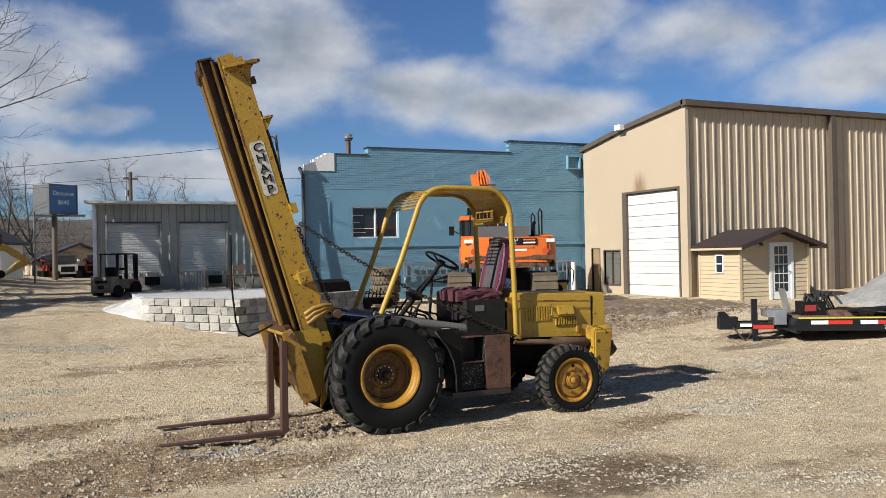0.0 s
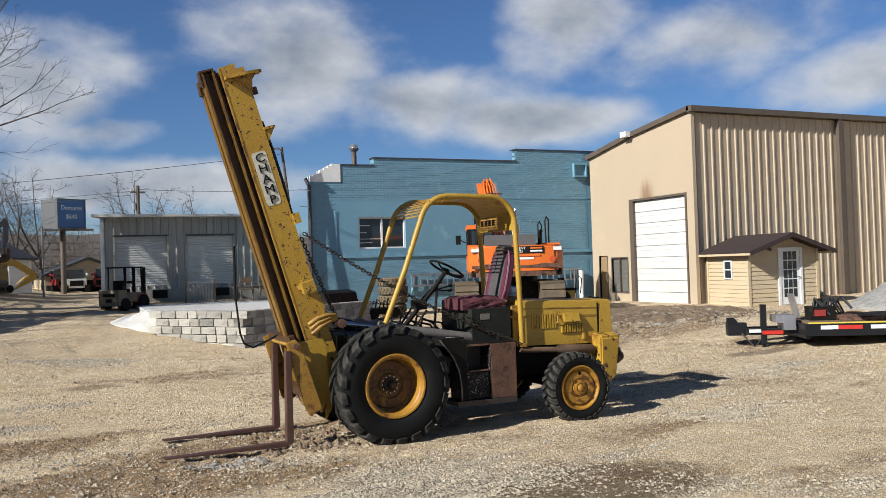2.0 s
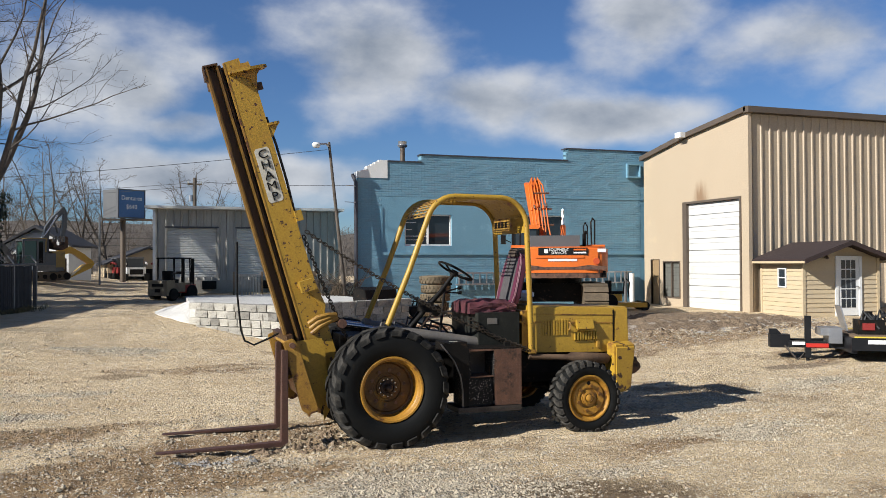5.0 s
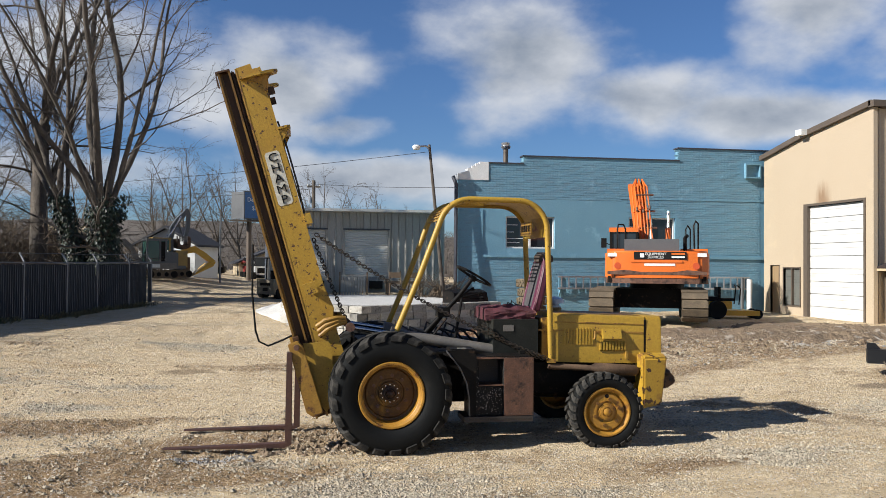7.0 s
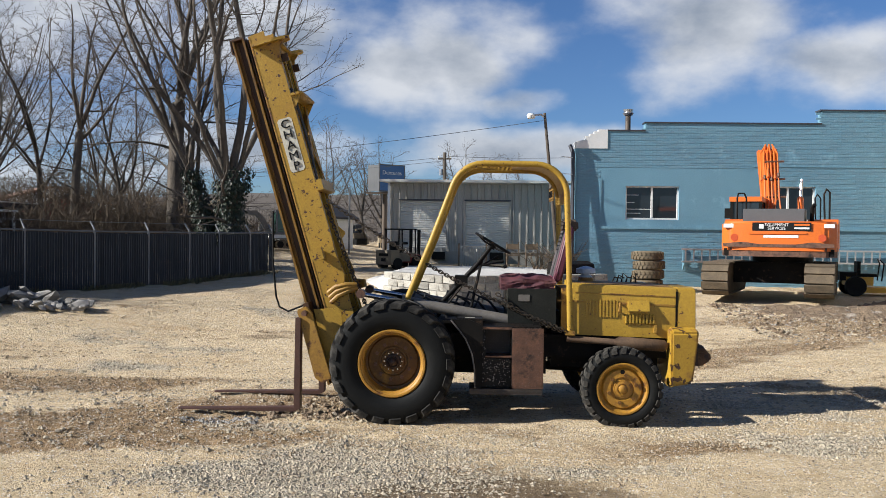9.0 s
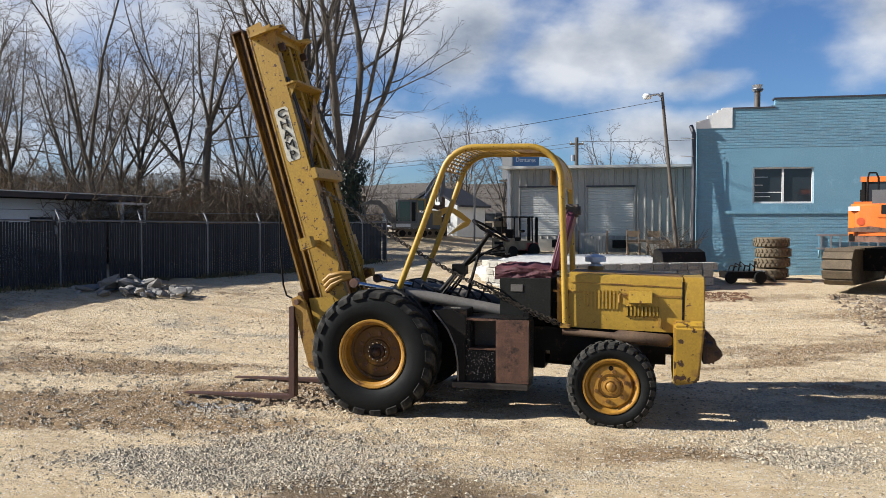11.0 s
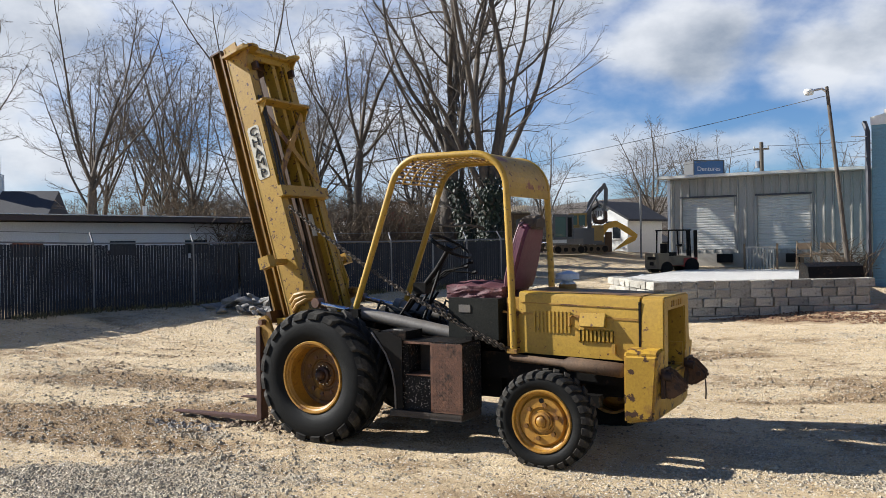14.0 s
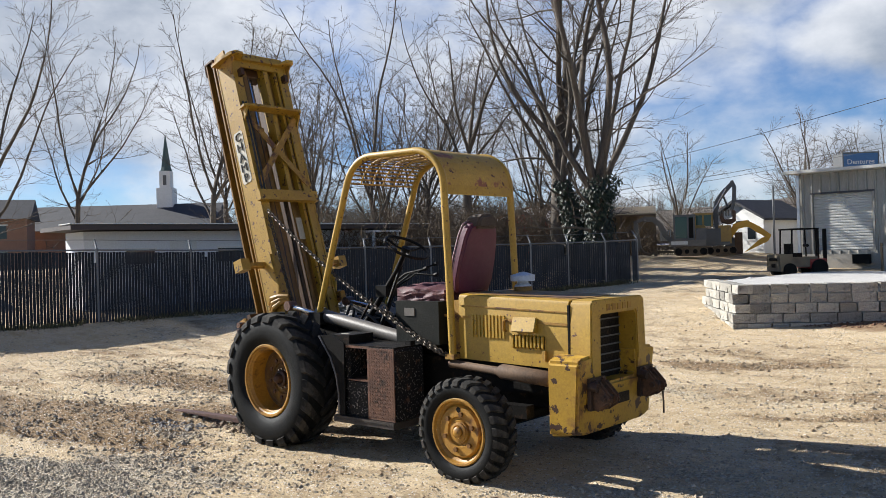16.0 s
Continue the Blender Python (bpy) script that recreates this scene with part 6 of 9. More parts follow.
for s in (-1, 1):
    def yy(a, b):
        return (min(s * a, s * b), max(s * a, s * b))
    # outer plate with its stepped head and cut-back foot
    o = mast_prism("outer_rail", [(0.165, 0.42), (0.10, 0.2), (0.2, 0.3), (0.44, 0.86), (0.43, 2.1), (0.425, 4.06), (0.41, L - 0.04), (0.33, L - 0.04), (0.328, L + 0.02), (0.165, L + 0.005)], s * (HW - 0.022), s * HW, M["mast"], "tall yellow mast rail with rust spots")
    mast_part("rail_flange", M["mast"], 0.405, 0.425, *yy(HW - 0.115, HW - 0.022), 0.9, L - 0.2, parent=o)
    mast_part("rail_edge", M["yellow_worn"], 0.15, 0.166, *yy(HW - 0.03, HW + 0.004), 0.42, L, parent=o)
    mast_part("rail_web", M["rail"], 0.11, 0.40, *yy(HW - 0.13, HW - 0.11), 0.42, L - 0.02, parent=o)
    # nested channel, open to the side; the far one sits further back
    back = 0.0 if s < 0 else 0.09
    i = mast_part("inner_rail", M["rail"], -0.03 + back, 0.14, *yy(HW - 0.125, HW - 0.105), 0.3, L + 0.0, label="greasy brown inner mast rail with worn gold edges")
    mast_part("rail_flange", M["railgold"], -0.04 + back, -0.018 + back, *yy(HW - 0.125, HW - 0.005), 0.3, L, parent=i)
    mast_part("rail_flange", M["railgold"], 0.075, 0.098, *yy(HW - 0.105, HW - 0.008), 0.3, L, parent=i)
    mast_part("rail_lip", M["railgold"], -0.018 + back, 0.006 + back, *yy(HW - 0.105, HW - 0.09), 0.3, L, parent=i)
    mast_part("rail_lip", M["rail"], 0.112, 0.125, *yy(HW - 0.105, HW - 0.05), 0.3, L, parent=i)
    mast_prism("rail_cap", [(-0.05 + back, L), (0.10, L), (0.10, L + 0.018), (-0.055 + back, L + 0.018), (-0.068 + back, L - 0.13), (-0.05 + back, L - 0.14)], s * (HW - 0.13), s * HW, M["rail"], parent=i)
    mast_part("lifting_rail", M["rail"], 0.05, 0.33, *yy(0.17, 0.19), 0.35, L - 0.2, label="inner lifting rail")
    mast_part("lifting_rail_flange", M["railgold"], 0.31, 0.33, *yy(0.12, 0.24), 0.35, L - 0.2)
    # arm with a stop block on the outer rail
    mast_part("rail_bracket", M["mast"], 0.30, 0.43, *yy(HW, HW + 0.03), 1.66, 1.76, bev=0.006)
    mast_part("stop_arm", M["yellow_worn"], 0.24, 0.33, *yy(HW + 0.002, HW + 0.26), 1.655, 1.70, bev=0.006)
    mast_part("stop_block", M["mast"], 0.215, 0.35, *yy(HW + 0.24, HW + 0.345), 1.62, 1.74, bev=0.01)
    mast_prism("gusset", [(0.30, 1.66), (0.43, 1.68), (0.47, 1.40), (0.43, 1.30), (0.40, 1.45)], s * (HW + 0.002), s * (HW + 0.03), M["mast"], bev=0.006)
    for k in range(3):
        bm = bm_new()
        tube(bm, [LEAN @ Vector(p) for p in ((0.24, s * (HW + 0.01), 1.15 + 0.055 * k), (0.34, s * (HW + 0.05), 1.20 + 0.05 * k), (0.46, s * (HW + 0.05), 1.22 + 0.035 * k), (0.55, s * (HW + 0.0), 1.22 + 0.02 * k))], 0.026, 8)
        part("rod_bracket", bm, M["yellow_worn"], lift, smooth=True)
# head of the mast
mast_part("top_beam", M["mast"], 0.16, 0.40, -HW + 0.02, HW - 0.02, L - 0.07, L - 0.035, bev=0.004, label="mast head plate")
mast_part("top_beam_web", M["mast"], 0.40, 0.42, -HW + 0.02, HW - 0.02, L - 0.20, L - 0.03, bev=0.004)
bm = bm_new()
prism(bm, [(0.18, -0.46), (0.40, -0.47), (0.54, -0.44), (0.585, -0.40), (0.57, -0.30), (0.47, -0.25), (0.47, 0.25), (0.57, 0.30), (0.585, 0.38), (0.54, 0.41), (0.40, 0.44), (0.18, 0.43)], "z", L - 0.135, L - 0.105)
bmesh.ops.transform(bm, matrix=LEAN, verts=bm.verts)
part("head_shelf", bm, M["mast"], lift, "wide yellow head shelf with rounded ears")
for s in (-1, 1):
    mast_prism("head_gusset", [(0.24, L - 0.135), (0.52, L - 0.135), (0.46, L - 0.19), (0.43, L - 0.30), (0.40, L - 0.31), (0.38, L - 0.22)], s * (HW + 0.005), s * (HW + 0.025), M["yellow_worn"])
    mast_part("head_sheave", M["rail"], 0.43, 0.50, s * 0.3 - 0.02, s * 0.3 + 0.02, L - 0.34, L - 0.26, bev=0.01)
# cross members on the driver's side
bm = bm_new()
prism(bm, [(0.42, -0.40), (0.52, -0.40), (0.555, -0.36), (0.555, 0.36), (0.52, 0.39), (0.42, 0.39)], "z", 3.405, 3.43)
bmesh.ops.transform(bm, matrix=LEAN, verts=bm.verts)
part("cross_bar", bm, M["mast"], lift, "thin yellow mast cross bar")
for s in (-1, 1):
    mast_prism("cross_bar_gusset", [(0.425, 3.405), (0.54, 3.405), (0.44, 3.28), (0.425, 3.28)], s * 0.36 - 0.008, s * 0.36 + 0.008, M["mast"])
mast_part("cross_beam", M["mast"], 0.426, 0.50, -0.42, 0.375, 2.345, 2.46, bev=0.006, label="thick yellow mast cross beam")
for s in (-1, 1):
    bm = bm_new()
    a, b = Vector((0.435, -s * 0.34, 2.56)), Vector((0.435, s * 0.34, 3.36))
    d = (b - a).normalized()
    q = Vector((0, d.z, -d.y)) * 0.034
    vs = [bm.verts.new(v + Vector((dx, 0, 0))) for dx in (-0.006 + 0.008 * s, 0.006 + 0.008 * s) for v in (a + q, a - q, b - q, b + q)]
    for f in ((0, 1, 2, 3), (7, 6, 5, 4), (0, 4, 5, 1), (1, 5, 6, 2), (2, 6, 7, 3), (3, 7, 4, 0)):
        bm.faces.new([vs[j] for j in f])
    bmesh.ops.transform(bm, matrix=LEAN, verts=bm.verts)
    part("cross_brace", bm, M["yellow_worn"], lift)
bm = bm_new()
tube(bm, [LEAN @ Vector((0.2, 0, 0.4)), LEAN @ Vector((0.2, 0, 3.3))], 0.055, 14)
lc = part("lift_cylinder", bm, M["railgold"], lift, "yellow lift cylinder in the mast", smooth=True)
bm = bm_new()
tube(bm, [LEAN @ Vector((0.2, 0, 3.3)), LEAN @ Vector((0.2, 0, 3.95))], 0.035, 12)
part("lift_rod", bm, M["chrome"], lc, smooth=True)
for y in (-0.09, 0.09):
    bm = bm_new()
    box(bm, 0.26, 0.285, y - 0.022, y + 0.022, 0.8, 3.9, LEAN)
    part("lift_chain", bm, M["chain"], lift)
mast_part("crosshead", M["rail"], 0.12, 0.3, -0.15, 0.15, 3.9, 3.99, bev=0.01)
mast_part("centre_post", M["mast"], 0.27, 0.40, 0.065, 0.125, 2.45, L - 0.13, bev=0.004, label="yellow upright between the mast rails")
mast_part("side_post", M["mast"], 0.29, 0.40, 0.215, 0.25, 0.9, L - 0.13, bev=0.004)
mast_part("lower_beam", M["mast"], 0.1, 0.40, -0.35, 0.35, 0.36, 0.5, bev=0.01)
mast_part("warning_label", M["plate_white"], 0.332, 0.335, 0.13, 0.21, 1.95, 2.2)

# name panel along the rail
mast_prism("name_panel", [(0.205, 2.63), (0.225, 2.605), (0.345, 2.605), (0.365, 2.63), (0.365, 3.17), (0.345, 3.195), (0.225, 3.195), (0.205, 3.17)], -HW - 0.003, -HW - 0.0005, M["plate_white"], "white panel with black letters")
for k, ch in enumerate("CHAMP"):
    m = LEAN @ Matrix.Translation((0.285, -HW - 0.0045, 3.125 - k * 0.1155)) @ Matrix.Rotation(radians(90), 4, "X") @ Matrix.Diagonal((1.15, 1, 1, 1))
    writing("letter", ch, 0.128, m, M["letter"], lift, "", 0.0075)

# carriage and forks
for s in (-1, 1):
    bm = bm_new()
    prism(bm, [(-2.36, 1.1), (-2.26, 1.14), (-2.2, 1.08), (-1.98, 0.38), (-2.08, 0.33), (-2.16, 0.38)], "y", min(s * 0.53, s * 0.57), max(s * 0.53, s * 0.57))
    bevel(bm, 0.008)
    part("carriage_arm", bm, M["yellow_worn"], lift, smooth=True)
    bm = bm_new()
    prism(bm, [(-2.2, 1.10), (-1.93, 1.12), (-1.90, 1.05), (-1.86, 0.62), (-1.94, 0.36), (-2.06, 0.5)], "y", min(s * 0.44, s * 0.46), max(s * 0.44, s * 0.46))
    part("carriage_plate", bm, M["yellow"], lift)
    fy = -0.54 if s < 0 else 0.46
    bm = bm_new()
    fx = -0.09 if s < 0 else 0.0
    prism(bm, [(x + fx, z) for x, z in ((-2.28, 1.02), (-2.22, 1.02), (-2.22, 0.06), (-2.30, 0.025), (-3.52, 0.035), (-3.53, 0.046), (-2.29, 0.075))], "y", fy - 0.055, fy + 0.055)
    bevel(bm, 0.006)
    fk = part("fork", bm, M["forksteel"], lift, "red-brown steel fork on the ground", smooth=True)
    tubepart("fork_pin", lift, M["tread"], [(-2.27, fy - 0.1, 1.07), (-2.27, fy + 0.1, 1.07)], 0.03, 10)
tubepart("carriage_bar", lift, M["yellow_worn"], [(-2.27, -0.62, 1.07), (-2.27, 0.62, 1.07)], 0.028, 10)
mast_part("carriage_beam", M["rail"], -0.04, 0.02, -0.5, 0.5, 1.1, 1.22, bev=0.006)
mast_part("carriage_beam", M["rail"], -0.04, 0.02, -0.5, 0.5, 0.5, 0.62, bev=0.006)
hose = [(-2.76, 0.05, 2.16), (-2.76, 0.05, 1.6), (-2.72, 0.05, 1.2), (-2.68, 0.05, 1.08), (-2.58, 0.05, 1.03), (-2.41, 0.05, 1.1), (-2.29, 0.05, 1.16)]
tubepart("hanging_hose", lift, M["rubber"], hose, 0.011, 8, "black hydraulic hose hanging in a loop")
bm = bm_new()
for y in (-0.34, -0.3):
    tube(bm, [LEAN @ Vector(p) for p in ((0.44, y, 3.5), (0.46, y, 3.2), (0.46, y, 2.8), (0.44, y, 2.35))], 0.011, 6)
part("mast_hose", bm, M["wire"], lift)


def chain(pts, link=0.058, r=0.0068, sag=0.0):
    """Chain links along a sagging line."""
    a, b = Vector(pts[0]), Vector(pts[1])
    n = int((b - a).length / (link * 0.62))
    bm = bm_new()
    for k in range(n):
        f = (k + 0.5) / n
        p = a.lerp(b, f) - Vector((0, 0, sag * 4 * f * (1 - f)))
        d = (b - a).normalized()
        u, v = frame_of(d)
        w = u if k % 2 else v
        loop = []
        for j in range(10):
            t = 2 * math.pi * j / 10
            loop.append(p + d * (math.cos(t) * link * 0.5) + w * (math.sin(t) * link * 0.3))
        tube(bm, loop + [loop[0]], r, 5, False)
    part("chain", bm, M["chain"], lift, "", smooth=True)


for s in (-1,):
    chain([(-2.08, s * 0.36, 2.27), (0.45, s * 0.52, 0.93)], sag=0.1)
    chain([(-2.1, s * 0.33, 2.22), (-1.62, s * 0.36, 1.08)], sag=0.03)
    chain([(-0.25, s * 0.5, 1.3), (0.5, s * 0.5, 0.9)], sag=0.06)


# ---- retaining wall of concrete blocks ----
CORNER, LEFT_END, RIGHT_END = Vector((4.06, 19.05)), Vector((2.34, 21.5)), Vector((7.8, 21.45))
yard_wall = thing("retaining_wall", pose(4.06, 19.05, 0.21), "low retaining wall of rough pale concrete blocks", "wall")
bm = bm_new()
fill = [(4.25, 19.3), (7.7, 21.55), (7.2, 24.2), (6.6, 28.0), (2.6, 28.0), (2.5, 24.0), (2.42, 21.9)]
prism(bm, [(x - 4.06, y - 19.05) for x, y in fill], "z", -0.15, 0.75)
part("fill", bm, M["whitegravel"], yard_wall, "pale crushed stone fill behind the blocks")


def rough_block(l, h, d, seed):
    """A split-faced block: front face bulged and uneven, edges worn."""
    bm = bm_new()
    box(bm, 0, l, 0, d, 0, h)
    bevel(bm, 0.032, 2)
    random.seed(seed)
    for v in bm.verts:
        if v.co.y < d * 0.5:
            v.co += Vector((random.uniform(-1, 1) * 0.011, random.uniform(-0.024, 0.012), random.uniform(-1, 1) * 0.011))
    return mesh_of("block", bm, M["block"])


SIZES = (0.37, 0.46, 0.30, 0.41)
blocks = [rough_block(l - 0.022, 0.158, 0.26, i) for i, l in enumerate(SIZES)]
random.seed(12)
for face, (a, b) in enumerate(((CORNER, RIGHT_END), (CORNER, LEFT_END))):
    d = (b - a).normalized()
    inward = Vector((-d.y, d.x)) if face == 0 else Vector((d.y, -d.x))
    for row in range(5):
        s, total = (0.0 if row % 2 else 0.26) * (1 if face == 0 else -1) + (0.26 if face else 0), (b - a).length
        s = max(0, s)
        while s < total - 0.28:
            k = random.randrange(4)
            p = a + d * s + inward * (0.022 * row + random.uniform(-0.01, 0.01))
            ang = math.degrees(math.atan2(d.y, d.x))
            q = new("block", blocks[k])
            q.parent = yard_wall
            m = pose(p.x - 4.06, p.y - 19.05, row * 0.172 - 0.03, 0, 0, ang + random.uniform(-1, 1))
            if face:
                m = m @ Matrix.Translation((SIZES[k] - 0.022, 0, 0)) @ pose(0, 0, 0, 0, 0, 180)
            q.matrix_basis = m
            s += SIZES[k]


def heap(name, cx, cy, rx, ry, h, material, label, category, seed=1, rough=0.06, kind="", turn=0.0, base=None):
    """A loose heap with an uneven outline and lumpy sides, its rim sunk in the ground."""
    bm = bm_new()
    rings, n = 22, 84
    rows = []
    for i in range(rings + 1):
        f = i / rings
        row = []
        for k in range(n):
            a = 2 * math.pi * k / n
            e = 1 + 0.22 * noise.noise((math.cos(a) * 1.3 + seed, math.sin(a) * 1.3, seed * 0.7))
            x, y = rx * f * e * math.cos(a), ry * f * e * math.sin(a)
            z = h * (1 - f) ** 0.9 * (1 + 0.5 * noise.noise((x * 0.9 + seed, y * 0.9, 1.0))) + rough * noise.noise((x * 3 + seed, y * 3, 0)) + rough * 0.5 * abs(noise.noise((x * 6, y * 6, seed))) + rough * 0.22 * noise.noise((x * 13, y * 13, seed))
            c, s = math.cos(radians(turn)), math.sin(radians(turn))
            wx, wy = cx + x * c - y * s, cy + x * s + y * c
            g = level(wx, wy) if base is None else base
            row.append(bm.verts.new((wx - cx, wy - cy, (z if i < rings else -0.15) + g)))
        rows.append(row)
    for p, q in zip(rows, rows[1:]):
        for k in range(n):
            bm.faces.new((p[k], q[k], q[(k + 1) % n], p[(k + 1) % n]))
    bm.faces.new(rows[0])
    ob = solid(name, bm, material, label, category, kind, pose(cx, cy, 0), True)
    return ob


heap("gravel_ramp", 2.55, 23.6, 0.8, 1.8, 0.4, M["whitegravel"], "white crushed stone heap sloping beside the block wall", "gravel heap", 3, 0.03, turn=10)
heap("dirt_mound", 12.6, 18.6, 2.4, 1.2, 0.10, M["mudmound"], "low brown dirt mound with grey stones", "dirt mound", 5, 0.075, turn=-25)
heap("dirt_mound", 15.4, 19.6, 2.3, 1.4, 0.12, M["mudmound"], "brown dirt mound before the tan building", "dirt mound", 7, 0.075, turn=-40)
heap("dirt_mound", 14.4, 17.4, 1.5, 1.0, 0.10, M["mudmound"], "small loose dirt and rubble mound", "dirt mound", 11, 0.1)
heap("gravel_mound", 20.9, 15.6, 2.6, 1.9, 1.05, M["greygravel"], "grey gravel heap beside the garden shed", "gravel heap", 9, 0.07)


def rock_mesh(seed, flat=0.6):
    bm = bm_new()
    bmesh.ops.create_icosphere(bm, subdivisions=1, radius=0.5)
    for v in bm.verts:
        v.co *= 1 + 0.45 * noise.noise(v.co * 2.1 + Vector((seed * 7.3, 0, 0)))
        v.co.z *= flat
    return mesh_of("rubble_piece", bm, M["limestone"])


rocks = [rock_mesh(i, 0.45 + 0.1 * (i % 3)) for i in range(5)]
random.seed(31)
pile = thing("rubble_pile", pose(-4.3, 17.0, level(-4.3, 17.0)), "pile of broken grey concrete lumps by the fence", "rubble")
for k in range(75):
    f = random.random() ** 0.7
    a = random.uniform(0, 6.28)
    x, y = 1.5 * f * math.cos(a), 0.75 * f * math.sin(a)
    q = new("rubble_piece", rocks[k % 5])
    q.parent = pile
    sc = random.uniform(0.12, 0.42) * (1.15 - 0.5 * f)
    q.matrix_basis = pose(x, y, 0.03 + 0.30 * (1 - f) * random.random(), random.uniform(-40, 40), random.uniform(-40, 40), random.uniform(0, 360)) @ Matrix.Diagonal((sc * 1.4, sc, sc, 1))

# ---- orange excavator ----
exc = thing("excavator", pose(11.55, 20.55, 0.62, 0, 0, -24), "orange crawler excavator with its boom folded up", "excavator")
# local: x to the machine's right as seen from behind, y forward, rear face at y = 0


def track(parent, x0, x1, y0, y1, h, material, pads=40):
    bm = bm_new()
    r = h / 2
    prof = [(y, z) for y, z in arc(y0 + r, r, r, 270, 90, 8)] + [(y, z) for y, z in arc(y1 - r, r, r, 90, -90, 8)]
    prism(bm, prof, "x", x0 + 0.03, x1 - 0.03)
    t = part("track", bm, material, parent)
    per = 2 * (y1 - y0 - h) + 2 * math.pi * r
    for k in range(pads):
        s = per * k / pads
        L1 = y1 - y0 - h
        if s < L1:
            y, z, a = y0 + r + s, 0, 0
        elif s < L1 + math.pi * r:
            q = (s - L1) / r
            y, z, a = y1 - r + r * math.sin(q), r - r * math.cos(q), math.degrees(q)
        elif s < 2 * L1 + math.pi * r:
            y, z, a = y1 - r - (s - L1 - math.pi * r), h, 180
        else:
            q = (s - 2 * L1 - math.pi * r) / r
            y, z, a = y0 + r - r * math.sin(q), r + r * math.cos(q), 180 + math.degrees(q)
        boxpart("track_pad", t, material, x0, x1, -per / pads * 0.42, per / pads * 0.42, -0.03, 0.02, m=pose(0, y, z, a, 0, 0))
    return t


def build_excavator():
    O, G = M["orange"], M["machgrey"]
    track(exc, -1.64, -1.04, -0.3, 3.4, 0.72, M["trackmud"])
    track(exc, 0.60, 1.22, -0.3, 3.4, 0.72, M["trackmud"])
    boxpart("undercarriage", exc, M["black"], -1.06, 0.62, 0.9, 2.4, 0.25, 0.75, bev=0.05)
    tubepart("slew_ring", exc, M["black"], [(0, 1.6, 0.7), (0, 1.6, 0.98)], 0.7, 24)
    boxpart("house_deck", exc, M["black"], -1.2, 1.2, 0.15, 3.0, 0.92, 1.08, bev=0.03)
    bm = bm_new()
    prism(bm, [(-1.28, 0.35), (-1.05, 0.06), (-0.6, 0.0), (0.6, 0.0), (1.05, 0.06), (1.28, 0.35), (1.28, 0.8), (-1.28, 0.8)], "z", 0.98, 1.72)
    bevel(bm, 0.06, 3)
    cwt = part("counterweight", bm, O, exc, "rounded orange counterweight", smooth=True)
    bm = bm_new()
    prism(bm, [(-1.26, 0.37), (-1.03, 0.08), (-0.6, 0.02), (0.6, 0.02), (1.03, 0.08), (1.26, 0.37), (1.26, 0.8), (-1.26, 0.8)], "z", 0.9, 1.12)
    part("counterweight_skirt", bm, M["tread"], exc, "dark red-brown lower edge of the counterweight")
    for x in (-0.95, 0.95):
        tubepart("rear_lamp", cwt, M["lampred"], [(x, 0.06, 1.34), (x, 0.028, 1.34)], 0.085, 16)
    bm = bm_new()
    prism(bm, [(-1.2, 1.12), (1.2, 1.12), (1.2, 1.2), (0.75, 1.24), (0.4, 1.19), (-0.4, 1.19), (-0.75, 1.24), (-1.2, 1.2)], "y", -0.012, 0.07)
    part("grimy_band", bm, M["tread"], cwt, "dark lower band with a curved upper edge")
    boxpart("body_crease", cwt, M["orange"], -0.62, 0.62, -0.022, 0.01, 1.425, 1.465, bev=0.01)
    boxpart("name_panel", cwt, M["letter"], -0.55, 0.72, -0.012, -0.004, 1.50, 1.69)
    writing("lettering", "EQUIPMENT", 0.095, pose(-0.02, -0.016, 1.635, 90, 0, 0), M["white"], cwt)
    writing("lettering", "SERVICES", 0.095, pose(-0.02, -0.016, 1.555, 90, 0, 0), M["white"], cwt)
    boxpart("logo_mark", cwt, M["white"], -0.40, -0.30, -0.016, -0.011, 1.55, 1.65)
    boxpart("panel_stripe", cwt, M["orange"], 0.36, 0.68, -0.018, -0.012, 1.62, 1.66)
    boxpart("panel_stripe", cwt, M["white"], 0.36, 0.68, -0.018, -0.012, 1.54, 1.58)
    boxpart("reflector_strip", cwt, M["white"], -0.3, 0.45, -0.012, -0.004, 1.34, 1.4)
    boxpart("reflector_strip", cwt, M["white"], 0.98, 1.2, 0.05, 0.25, 1.57, 1.66, bev=0.01)
    boxpart("reflector_strip", cwt, M["white"], -1.2, -0.95, 0.05, 0.25, 1.57, 1.66, bev=0.01)
    boxpart("engine_cover", exc, G, -0.8, 0.55, 0.35, 1.3, 1.72, 2.02, bev=0.05, label="dark grey engine cover")
    boxpart("side_body", exc, O, 0.6, 1.26, 0.8, 2.9, 1.08, 1.78, bev=0.03)
    boxpart("side_body", exc, O, -1.26, -0.35, 0.8, 1.4, 1.08, 1.78, bev=0.03)
    boxpart("side_body", exc, O, -0.35, 0.6, 0.8, 2.6, 1.08, 1.7, bev=0.03)
    # cab
    cab = boxpart("cab", exc, M["glass"], -1.22, -0.5, 1.45, 3.0, 1.2, 2.24, bev=0.04)
    boxpart("cab_roof", cab, O, -1.25, -0.48, 1.4, 3.05, 2.24, 2.36, bev=0.05)
    for x in (-1.23, -0.55):
        for y in (1.42, 2.2, 2.95):
            boxpart("cab_pillar", cab, M["black"], x, x + 0.07, y, y + 0.08, 1.1, 2.24)
    boxpart("cab_base", cab, O, -1.25, -0.48, 1.42, 3.02, 1.08, 1.5, bev=0.02)
